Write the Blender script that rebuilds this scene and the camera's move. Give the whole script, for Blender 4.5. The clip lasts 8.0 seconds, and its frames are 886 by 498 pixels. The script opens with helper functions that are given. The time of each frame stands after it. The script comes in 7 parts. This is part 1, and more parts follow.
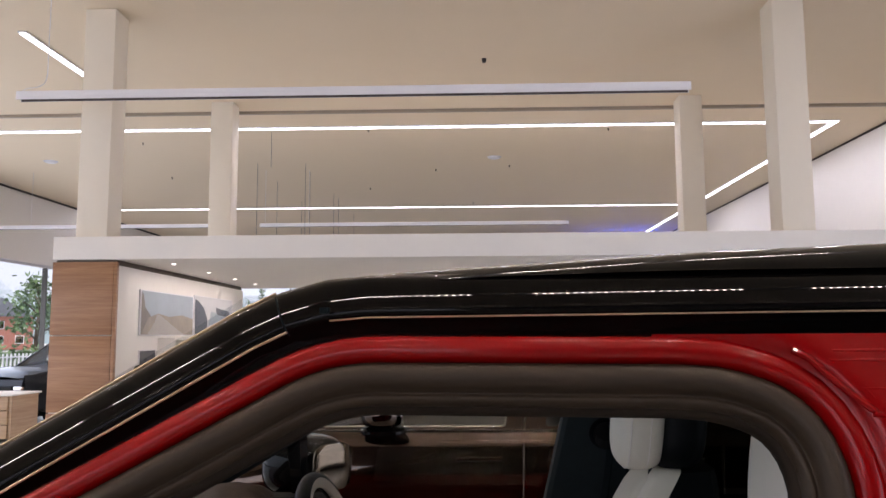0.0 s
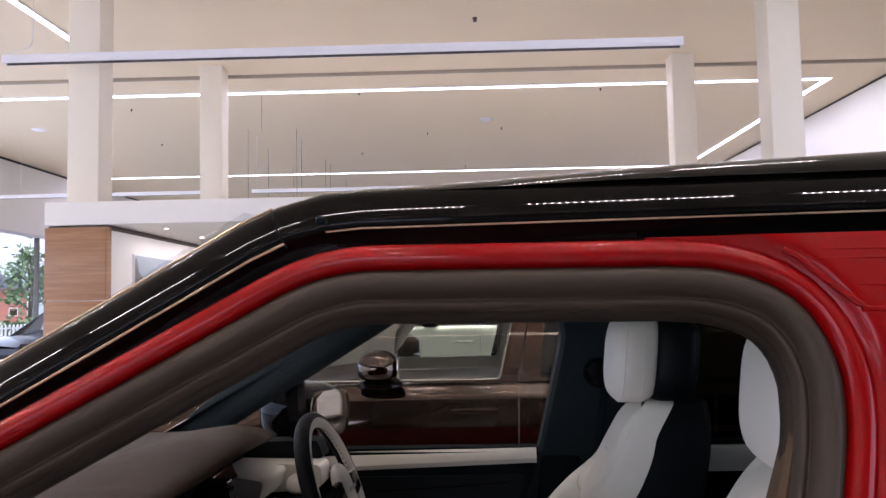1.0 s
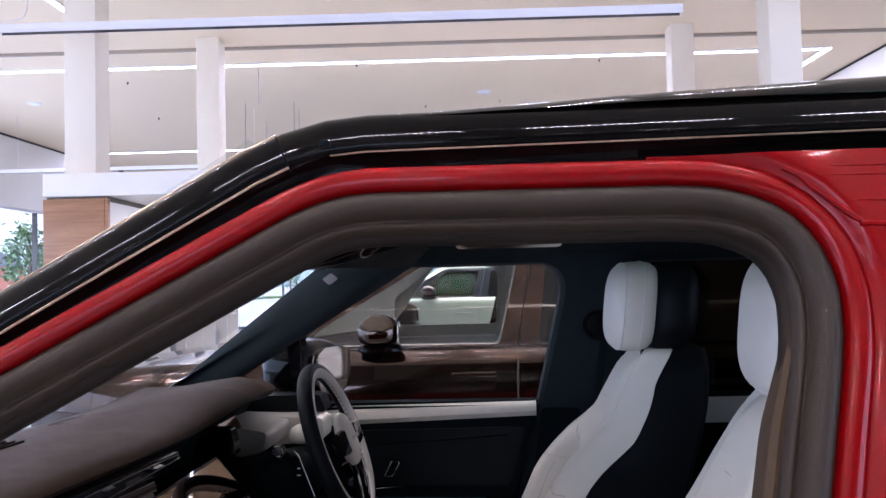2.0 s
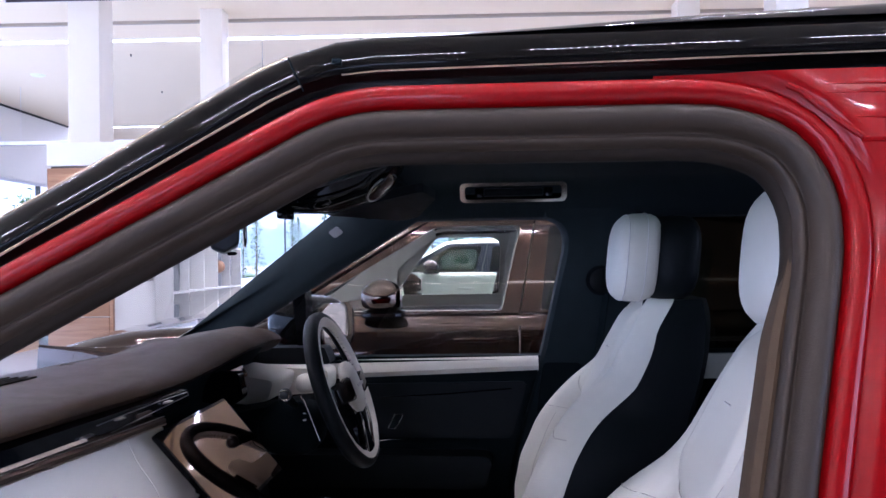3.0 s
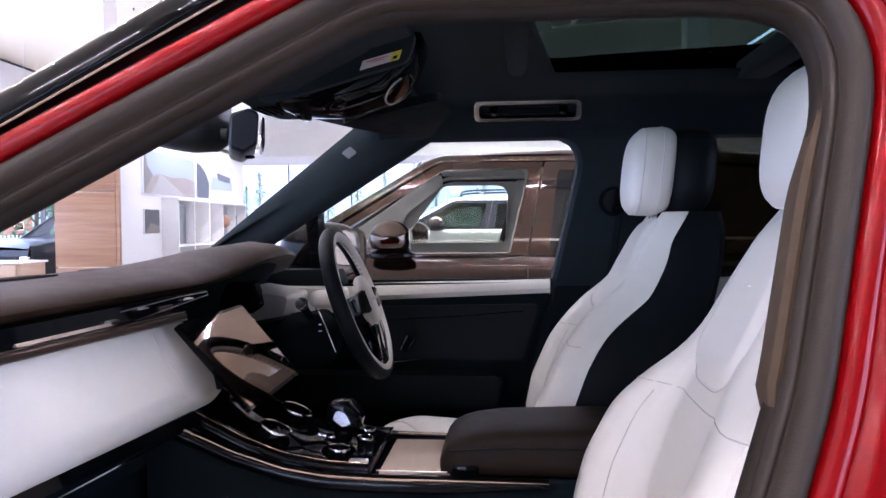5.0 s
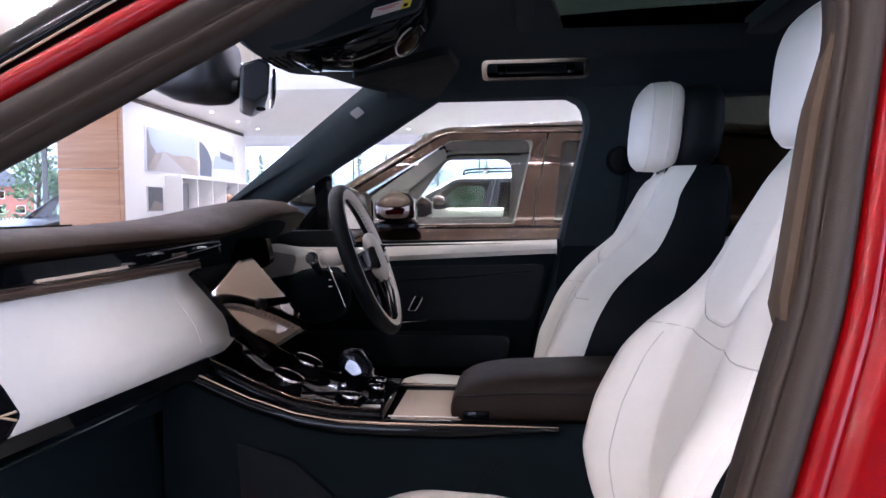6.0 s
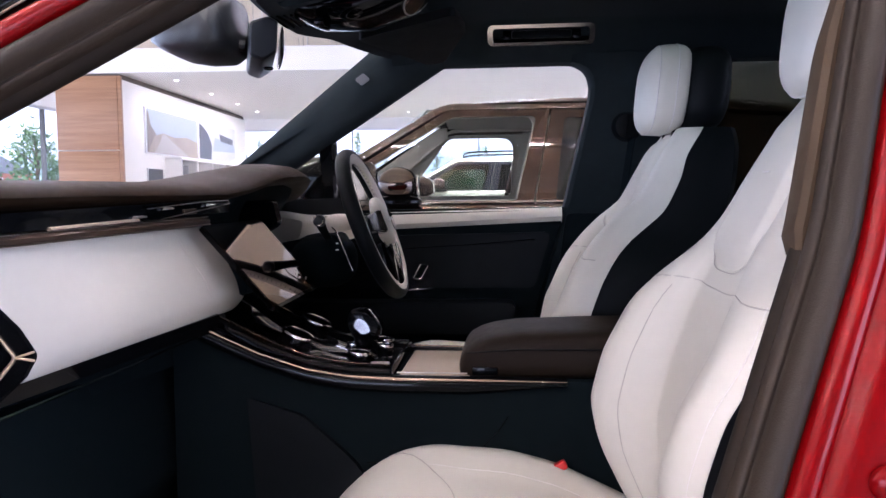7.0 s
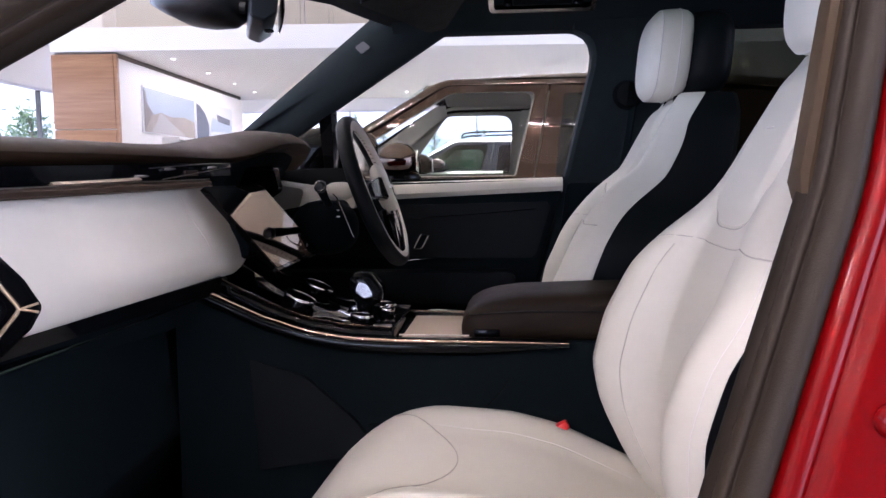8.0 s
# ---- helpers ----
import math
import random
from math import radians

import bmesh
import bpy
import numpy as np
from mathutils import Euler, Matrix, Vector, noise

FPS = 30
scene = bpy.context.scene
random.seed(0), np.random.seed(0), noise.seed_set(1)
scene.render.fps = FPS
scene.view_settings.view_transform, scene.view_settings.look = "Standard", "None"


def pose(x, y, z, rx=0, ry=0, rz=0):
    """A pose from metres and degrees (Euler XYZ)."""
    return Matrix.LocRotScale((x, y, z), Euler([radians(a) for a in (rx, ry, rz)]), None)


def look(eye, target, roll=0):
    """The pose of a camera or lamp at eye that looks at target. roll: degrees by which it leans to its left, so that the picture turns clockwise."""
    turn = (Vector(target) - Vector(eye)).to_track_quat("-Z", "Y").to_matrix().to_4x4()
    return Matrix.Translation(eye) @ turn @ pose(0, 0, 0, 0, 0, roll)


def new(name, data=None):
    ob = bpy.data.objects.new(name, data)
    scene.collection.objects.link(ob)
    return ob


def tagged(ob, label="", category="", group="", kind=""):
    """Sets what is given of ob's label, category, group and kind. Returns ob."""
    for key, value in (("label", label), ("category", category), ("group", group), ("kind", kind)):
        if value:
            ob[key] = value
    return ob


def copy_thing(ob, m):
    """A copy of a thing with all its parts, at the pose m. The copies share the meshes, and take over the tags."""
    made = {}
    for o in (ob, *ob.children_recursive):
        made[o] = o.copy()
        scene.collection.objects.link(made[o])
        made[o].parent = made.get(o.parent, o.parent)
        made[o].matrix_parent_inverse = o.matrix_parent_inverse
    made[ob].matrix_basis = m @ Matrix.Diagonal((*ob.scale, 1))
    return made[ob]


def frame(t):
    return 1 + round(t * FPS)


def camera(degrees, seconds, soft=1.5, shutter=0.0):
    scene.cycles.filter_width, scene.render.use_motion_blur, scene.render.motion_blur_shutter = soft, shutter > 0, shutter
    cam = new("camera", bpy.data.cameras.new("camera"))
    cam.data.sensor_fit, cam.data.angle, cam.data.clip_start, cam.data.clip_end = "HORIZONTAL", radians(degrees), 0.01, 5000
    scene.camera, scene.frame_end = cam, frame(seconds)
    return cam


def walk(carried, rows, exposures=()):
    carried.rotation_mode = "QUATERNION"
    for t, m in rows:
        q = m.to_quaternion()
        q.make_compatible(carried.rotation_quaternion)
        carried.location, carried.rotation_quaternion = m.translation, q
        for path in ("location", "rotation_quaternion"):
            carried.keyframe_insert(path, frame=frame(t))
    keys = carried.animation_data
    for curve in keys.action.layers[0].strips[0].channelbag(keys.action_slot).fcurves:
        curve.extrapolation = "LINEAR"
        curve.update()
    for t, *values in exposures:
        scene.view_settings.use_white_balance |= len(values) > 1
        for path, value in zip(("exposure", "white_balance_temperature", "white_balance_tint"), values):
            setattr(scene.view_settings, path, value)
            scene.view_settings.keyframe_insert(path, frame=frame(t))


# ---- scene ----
cam = camera(58.5, 8.0)
PATH = [
    (0, (0.1283, -1.5617, 1.6645), (-0.0602, 0.4172, 1.8840), -0.29),
    (0.5, (0.1284, -1.5618, 1.6333), (-0.0513, 0.4224, 1.8094), -0.85),
    (1, (0.1254, -1.5637, 1.5994), (-0.0473, 0.4242, 1.7352), -1.12),
    (1.5, (0.1226, -1.5657, 1.5706), (-0.0462, 0.4245, 1.6746), -1.43),
    (3, (0.1114, -1.5883, 1.4654), (-0.0646, 0.4038, 1.4906), -0.75),
    (3.5, (0.1094, -1.5948, 1.4333), (-0.0711, 0.3970, 1.4340), -0.62),
    (4, (0.1017, -1.5973, 1.4012), (-0.0801, 0.3943, 1.3788), -0.64),
    (4.5, (0.0919, -1.5965, 1.3722), (-0.0892, 0.3949, 1.3309), -0.45),
    (6, (0.0661, -1.6164, 1.2746), (-0.1230, 0.3718, 1.1686), -0.54),
    (6.5, (0.0589, -1.6283, 1.2457), (-0.1296, 0.3591, 1.1248), -0.52),
    (7, (0.0479, -1.6273, 1.2179), (-0.1391, 0.3591, 1.0786), -0.62),
    (7.5, (0.0423, -1.6294, 1.1953), (-0.1418, 0.3558, 1.0369), -0.58),
    (8, (0.0394, -1.6302, 1.1774), (-0.1422, 0.3532, 0.9960), -0.66),
]
EXPO = [(0, 0.56, 6450, 23), (1.0, 0.94, 5950, 26), (1.7, 1.18, 5500, 27), (3.0, 1.47, 5000, 29), (4.5, 1.84, 5200, 31), (6, 1.84, 5350, 29), (8, 1.66, 5550, 29)]
walk(cam, [(t, look(eye, target, roll)) for t, eye, target, roll in PATH], EXPO)

# ---- world and light ----
HALL = pose(0, 0, 0, 0, 0, 3.7)          # the hall stands a little turned to the car
world = bpy.data.worlds.new("sky")
scene.world = world
world.use_nodes = True
wn = world.node_tree.nodes
sky = wn.new("ShaderNodeTexSky")
sky.sky_type, sky.sun_disc = "NISHITA", False
sky.sun_elevation, sky.sun_rotation = radians(48), radians(200)
sky.air_density, sky.dust_density = 1.2, 3.0
world.node_tree.links.new(sky.outputs[0], wn["Background"].inputs[0])
wn["Background"].inputs[1].default_value = 0.15

sun = new("sun", bpy.data.lights.new("sun", "SUN"))
sun.data.energy, sun.data.angle, sun.data.color = 4.0, radians(12), (1.0, 0.95, 0.88)
sun.matrix_world = look((0, 0, 30), (6, 14, 0))


def lamp(name, m, sx, sy, watts, colour=(1, 1, 1)):
    """A rectangular lamp that shines along its -z."""
    li = bpy.data.lights.new(name, "AREA")
    li.shape, li.size, li.size_y, li.energy, li.color = "RECTANGLE", sx, sy, watts, colour
    ob = new(name, li)
    ob.matrix_world = HALL @ m
    return ob


WARM = (1.0, 0.93, 0.84)
# the long light lines under the ceiling
for lx, ly, lsx, lsy, lw in ((-2, 11.1, 16, 0.09, 108), (-2, 19.2, 16, 0.09, 82), (6.0, 15.1, 0.09, 8, 28)):
    lamp("strip_lamp", pose(lx, ly, 5.06), lsx, lsy, lw, (0.90, 0.92, 1.0))
# daylight in the tall west glazing
lamp("window_lamp", pose(-10.2, 4.0, 1.75, 0, -90, 0), 3.3, 24, 300, (0.74, 0.87, 1.0))
# fill lamp in an added, unseen east glazing, to light the fascia
lamp("window_lamp", pose(6.7, -3.0, 1.8, 0, 90, 0), 3.2, 13, 270, (0.80, 0.88, 1.0))
# and in the glazed front behind the cars
lamp("window_lamp", pose(-5.6, -9.9, 1.8, 90, 0, 0), 8.6, 3.2, 160, (0.80, 0.88, 1.0))


# ---- materials ----
def tex(nodes, kind, **values):
    n = nodes.new(kind)
    for k, v in values.items():
        n.inputs[k].default_value = v
    return n


def material(name, colour, rough=0.5, metal=0.0, coat=0.0, grain=0.0, scale=40.0, bump=0.0, bump_scale=200.0, emit=0.0, sheen=0.0,
             stretch=(1, 1, 1), coat_rough=0.03, spec=0.5):
    """A surface with colour variation at two scales and a fine relief."""
    m = bpy.data.materials.new(name)
    m.use_nodes = True
    nt, b = m.node_tree, m.node_tree.nodes["Principled BSDF"]
    b.inputs["Base Color"].default_value = (*colour, 1)
    b.inputs["Roughness"].default_value, b.inputs["Metallic"].default_value = rough, metal
    b.inputs["Coat Weight"].default_value, b.inputs["Coat Roughness"].default_value = coat, coat_rough
    b.inputs["Sheen Weight"].default_value = sheen
    b.inputs["Specular IOR Level"].default_value = spec
    if emit:
        b.inputs["Emission Color"].default_value, b.inputs["Emission Strength"].default_value = (*colour, 1), emit
    if grain or bump:
        co = nt.nodes.new("ShaderNodeTexCoord")
        mp = nt.nodes.new("ShaderNodeMapping")
        mp.inputs["Scale"].default_value = stretch
        nt.links.new(co.outputs["Object"], mp.inputs[0])
    if grain:
        big = tex(nt.nodes, "ShaderNodeTexNoise", Scale=scale / 12, Detail=3.0)
        fine = tex(nt.nodes, "ShaderNodeTexNoise", Scale=scale, Detail=6.0, Roughness=0.65)
        add = nt.nodes.new("ShaderNodeMath")
        add.operation = "ADD"
        for t_, i in ((big, 0), (fine, 1)):
            nt.links.new(mp.outputs[0], t_.inputs["Vector"])
            nt.links.new(t_.outputs[0], add.inputs[i])
        ramp = nt.nodes.new("ShaderNodeMapRange")
        ramp.inputs[1].default_value, ramp.inputs[2].default_value = 0.6, 1.4
        ramp.inputs[3].default_value, ramp.inputs[4].default_value = 1 - grain, 1 + grain
        mul = nt.nodes.new("ShaderNodeVectorMath")
        mul.operation = "SCALE"
        mul.inputs[0].default_value = colour
        nt.links.new(add.outputs[0], ramp.inputs[0])
        nt.links.new(ramp.outputs[0], mul.inputs["Scale"])
        nt.links.new(mul.outputs[0], b.inputs["Base Color"])
        rr = nt.nodes.new("ShaderNodeMapRange")
        rr.inputs[1].default_value, rr.inputs[2].default_value = 0.6, 1.4
        rr.inputs[3].default_value, rr.inputs[4].default_value = max(0.02, rough * 0.85), min(1, rough * 1.15)
        nt.links.new(add.outputs[0], rr.inputs[0])
        nt.links.new(rr.outputs[0], b.inputs["Roughness"])
    if bump:
        nz = tex(nt.nodes, "ShaderNodeTexNoise", Scale=bump_scale, Detail=3.0)
        bp = tex(nt.nodes, "ShaderNodeBump", Strength=bump, Distance=0.002)
        nt.links.new(mp.outputs[0], nz.inputs["Vector"])
        nt.links.new(nz.outputs[0], bp.inputs["Height"])
        nt.links.new(bp.outputs[0], b.inputs["Normal"])
    return m


def leather(name, colour, rough, cell=700.0, strength=0.25, grain=0.04):
    """Fine pebbled hide."""
    m = material(name, colour, rough, grain=grain, scale=30, spec=0.4 if colour[0] > 0.2 else (0.07 if colour[0] > 0.006 else 0.10))
    nt, b = m.node_tree, m.node_tree.nodes["Principled BSDF"]
    co = nt.nodes.new("ShaderNodeTexCoord")
    v = tex(nt.nodes, "ShaderNodeTexVoronoi", Scale=cell)
    n = tex(nt.nodes, "ShaderNodeTexNoise", Scale=14.0, Detail=2.0)
    mx = nt.nodes.new("ShaderNodeMath")
    mx.operation = "MULTIPLY_ADD"
    mx.inputs[1].default_value = 6.0
    bp = tex(nt.nodes, "ShaderNodeBump", Strength=strength, Distance=0.0008)
    for t_ in (v, n):
        nt.links.new(co.outputs["Object"], t_.inputs["Vector"])
    nt.links.new(n.outputs[0], mx.inputs[0])
    nt.links.new(v.outputs["Distance"], mx.inputs[2])
    nt.links.new(mx.outputs[0], bp.inputs["Height"])
    nt.links.new(bp.outputs[0], b.inputs["Normal"])
    return m


def glass(name, tint, rough=0.0, sheen=0.02):
    """A thin pane: clear or tinted, with a mirror-like sheen at grazing angles."""
    m = bpy.data.materials.new(name)
    m.use_nodes = True
    nt = m.node_tree
    nt.nodes.clear()
    out = nt.nodes.new("ShaderNodeOutputMaterial")
    tr = nt.nodes.new("ShaderNodeBsdfTransparent")
    tr.inputs[0].default_value = (*tint, 1)
    gl = nt.nodes.new("ShaderNodeBsdfGlossy")
    gl.inputs["Roughness"].default_value = rough
    lw = nt.nodes.new("ShaderNodeLayerWeight")
    pw_ = nt.nodes.new("ShaderNodeMath")
    pw_.operation = "POWER"
    pw_.inputs[1].default_value = 5.0
    fr = nt.nodes.new("ShaderNodeMath")
    fr.operation = "MULTIPLY_ADD"
    fr.inputs[1].default_value, fr.inputs[2].default_value = 0.45, sheen
    lw.inputs[0].default_value = 0.5
    nt.links.new(lw.outputs["Facing"], pw_.inputs[0])
    nt.links.new(pw_.outputs[0], fr.inputs[0])
    mix = nt.nodes.new("ShaderNodeMixShader")
    nt.links.new(fr.outputs[0], mix.inputs[0])
    nt.links.new(tr.outputs[0], mix.inputs[1])
    nt.links.new(gl.outputs[0], mix.inputs[2])
    nt.links.new(mix.outputs[0], out.inputs[0])
    return m


def wood_material(name, light, dark, along="X"):
    """Veneer with long grain lines."""
    m = material(name, light, 0.4)
    nt, b = m.node_tree, m.node_tree.nodes["Principled BSDF"]
    co = nt.nodes.new("ShaderNodeTexCoord")
    mp = nt.nodes.new("ShaderNodeMapping")
    mp.inputs["Scale"].default_value = (0.5, 0.5, 9) if along == "X" else (9, 9, 0.5)
    nt.links.new(co.outputs["Object"], mp.inputs[0])
    n1 = tex(nt.nodes, "ShaderNodeTexNoise", Scale=2.2, Detail=5.0, Roughness=0.6, Distortion=0.5)
    n2 = tex(nt.nodes, "ShaderNodeTexNoise", Scale=14.0, Detail=4.0, Roughness=0.7)
    mx = nt.nodes.new("ShaderNodeMath")
    mx.operation = "MULTIPLY_ADD"
    mx.inputs[1].default_value = 0.35
    ramp = nt.nodes.new("ShaderNodeValToRGB")
    ramp.color_ramp.elements[0].position, ramp.color_ramp.elements[1].position = 0.45, 0.9
    ramp.color_ramp.elements[0].color, ramp.color_ramp.elements[1].color = (*dark, 1), (*light, 1)
    for t_ in (n1, n2):
        nt.links.new(mp.outputs[0], t_.inputs["Vector"])
    nt.links.new(n2.outputs[0], mx.inputs[0])
    nt.links.new(n1.outputs[0], mx.inputs[2])
    nt.links.new(mx.outputs[0], ramp.inputs[0])
    nt.links.new(ramp.outputs[0], b.inputs["Base Color"])
    return m


def flake_paint(name, colour, metal=0.25, rough=0.35, coat=0.4):
    """Car paint: fine flakes under a clear coat."""
    m = material(name, colour, rough, metal=metal, coat=coat, coat_rough=0.02, spec=0.08)
    nt, b = m.node_tree, m.node_tree.nodes["Principled BSDF"]
    co = nt.nodes.new("ShaderNodeTexCoord")
    v = tex(nt.nodes, "ShaderNodeTexVoronoi", Scale=2500.0)
    mr = nt.nodes.new("ShaderNodeMapRange")
    mr.inputs[3].default_value, mr.inputs[4].default_value = 0.88, 1.12
    sc = nt.nodes.new("ShaderNodeVectorMath")
    sc.operation = "SCALE"
    sc.inputs[0].default_value = colour
    nt.links.new(co.outputs["Object"], v.inputs["Vector"])
    nt.links.new(v.outputs["Color"], mr.inputs[0])
    nt.links.new(mr.outputs[0], sc.inputs["Scale"])
    nt.links.new(sc.outputs[0], b.inputs["Base Color"])
    return m


RED = flake_paint("red_paint", (0.148, 0.0006, 0.0008), 0.1, 0.25, 0.2)
BROWN = flake_paint("brown_paint", (0.030, 0.0150, 0.0088), 0.92, 0.10, 0.6)
CREAM_PAINT = flake_paint("pale_paint", (0.30, 0.32, 0.235), 0.1)
DARK_PAINT = flake_paint("dark_paint", (0.012, 0.013, 0.016))
GLOSS_BLACK = material("gloss_black", (0.0015, 0.0013, 0.0012), 0.0, spec=0.08)
ROOF_BLACK = material("roof_black", (0.0015, 0.0013, 0.0012), 0.0, spec=0.02)
PIANO = material("piano_black", (0.0022, 0.0024, 0.0028), 0.04, spec=0.13)
# the seal's brown made lighter, since the upright post catches more light
SEAL_LIT = material("post_trim", (0.042, 0.0265, 0.0142), 0.65, spec=0.12, grain=0.12, scale=60, bump=0.15, bump_scale=500)
RUBBER = material("seal_rubber", (0.0205, 0.0132, 0.0076), 0.55, spec=0.2, grain=0.12, scale=60, bump=0.15, bump_scale=500)
RUBBER_DARK = material("dark_rubber", (0.0140, 0.0098, 0.0065), 0.75, grain=0.12, scale=60, spec=0.1)
TYRE = material("tyre_rubber", (0.02, 0.02, 0.02), 0.8, grain=0.1)
SUEDE = material("dark_suede", (0.0125, 0.0172, 0.0190), 0.95, grain=0.25, scale=25, bump=0.2, bump_scale=900, sheen=0.03, spec=0.1)
CLOTH = material("black_trim", (0.0031, 0.0054, 0.0064), 0.8, spec=0.04, grain=0.15, scale=80, bump=0.15, bump_scale=800)
CARPET = material("black_carpet", (0.002, 0.002, 0.0023), 0.95, spec=0.05, grain=0.2, scale=300, bump=0.5, bump_scale=1200)
HIDE_DARK = leather("ebony_hide", (0.0195, 0.0111, 0.0059), 0.5, 900, 0.25)
HIDE_BROWN = leather("dark_brown_hide", (0.0135, 0.0088, 0.0058), 0.5, 900, 0.25)
HIDE_BLACK = leather("black_hide", (0.0034, 0.0043, 0.0050), 0.5, 900, 0.25)
HIDE_GREY = leather("pale_grey_hide", (0.62, 0.56, 0.50), 0.5, 900, 0.2)
HIDE_WHITE = leather("white_hide", (0.60, 0.56, 0.480), 0.48, 900, 0.2)
# darker than the hide: the crease's shade is put into the seam's colour
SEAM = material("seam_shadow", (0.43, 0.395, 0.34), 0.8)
THREAD = material("seam_thread", (0.66, 0.62, 0.585), 0.7)
CHROME = material("chrome", (0.75, 0.73, 0.70), 0.12, metal=1.0)
DIM_MIRROR = material("dimmed_mirror", (0.075, 0.056, 0.038), 0.04, metal=1.0)
SATIN = material("satin_metal", (0.5, 0.47, 0.43), 0.3, metal=1.0)
BRONZE = material("bronze_metal", (0.42, 0.33, 0.25), 0.28, metal=1.0)
DARK_CHROME = material("dark_chrome", (0.060, 0.045, 0.036), 0.03, metal=1.0)
GOLD_TRIM = material("champagne_metal", (0.50, 0.40, 0.29), 0.38, metal=1.0)
SELECTOR = material("selector_metal", (0.30, 0.31, 0.33), 0.2, metal=1.0)
SCREEN = material("dark_screen", (0.15, 0.085, 0.045), 0.03, metal=1.0)
BRONZE_DARK = material("dark_bronze", (0.060, 0.040, 0.028), 0.42, metal=0.6, grain=0.08)
SATIN_BLACK = material("satin_black", (0.0075, 0.0092, 0.0115), 0.38, spec=0.4, grain=0.08)
COPPER = material("copper_metal", (0.30, 0.235, 0.185), 0.16, metal=1.0)
BEIGE = material("beige_mat", (0.38, 0.30, 0.22), 0.6, grain=0.08)
RED_PLASTIC = material("red_plastic", (0.5, 0.02, 0.015), 0.35)
WHITE_PAPER = material("white_label", (0.72, 0.70, 0.66), 0.6)
YELLOW_PAPER = material("yellow_label", (0.75, 0.62, 0.05), 0.6)
GREY_MARK = material("grey_badge", (0.13, 0.13, 0.135), 0.5)
PANE = glass("clear_glass", (0.95, 0.965, 0.965))
TINT = glass("tinted_glass", (0.19, 0.20, 0.18), sheen=0.04)
SMOKED = glass("smoked_glass", (0.30, 0.32, 0.25))
ROOF_GLASS = glass("roof_glass", (0.03, 0.05, 0.045))
WALL = material("white_wall_paint", (0.80, 0.77, 0.72), 0.7, grain=0.02, scale=8, bump=0.05, bump_scale=150)
CEIL = material("ceiling_paint", (0.74, 0.62, 0.45), 0.8, grain=0.02, scale=4, bump=0.04, bump_scale=120)
COLUMN = material("column_paint", (0.78, 0.71, 0.59), 0.6, grain=0.02, scale=10)
TILE = material("floor_tile", (0.45, 0.44, 0.42), 0.25, grain=0.06, scale=6, coat=0.3)
WOOD = wood_material("walnut_veneer", (0.44, 0.24, 0.125), (0.27, 0.125, 0.06))
OAK = wood_material("oak_veneer", (0.52, 0.36, 0.22), (0.36, 0.22, 0.12))
TRIM_BROWN = material("brown_trim", (0.11, 0.08, 0.06), 0.6, grain=0.08)
SAMPLE_WALL = material("grey_wall_paint", (0.22, 0.215, 0.21), 0.7, grain=0.03, scale=8)
SHADOW_GAP = material("shadow_gap", (0.05, 0.04, 0.035), 0.7)
SLOT = material("slot_paint", (0.34, 0.28, 0.21), 0.6, grain=0.05)
ALU = material("white_aluminium", (0.74, 0.73, 0.75), 0.4, grain=0.02)
FRAME_GREY = material("dark_frame", (0.06, 0.065, 0.07), 0.4)
LED = material("led_line", (0.92, 0.93, 1.0), 0.4, emit=3.2)
LED_DOT = material("led_dot", (1.0, 0.90, 0.76), 0.4, emit=300.0)
LED_WARM = material("warm_led_line", (1.0, 0.80, 0.56), 0.4, emit=5.0)
BULB = material("downlight_lens", (1.0, 0.93, 0.82), 0.4, emit=3.0)
GREEN_SIGN = material("green_sign", (0.03, 0.32, 0.17), 0.5, emit=0.1)
ASPHALT = material("pale_paving", (0.32, 0.32, 0.31), 0.9, grain=0.2, scale=30)
GRASS = material("grass", (0.07, 0.12, 0.035), 0.9, grain=0.4, scale=20)
LEAF = material("leaves", (0.085, 0.15, 0.06), 0.8, grain=0.4, scale=6)
BARK = material("bark", (0.10, 0.075, 0.055), 0.9, grain=0.3, scale=20)
BRICK = material("red_brick", (0.33, 0.13, 0.09), 0.85, grain=0.15, scale=25)
SLATE = material("roof_slate", (0.12, 0.13, 0.15), 0.7, grain=0.15, scale=15)
FENCE = material("white_fence", (0.75, 0.75, 0.75), 0.6)
ORANGE = material("orange_fabric", (0.65, 0.20, 0.04), 0.8, grain=0.1)



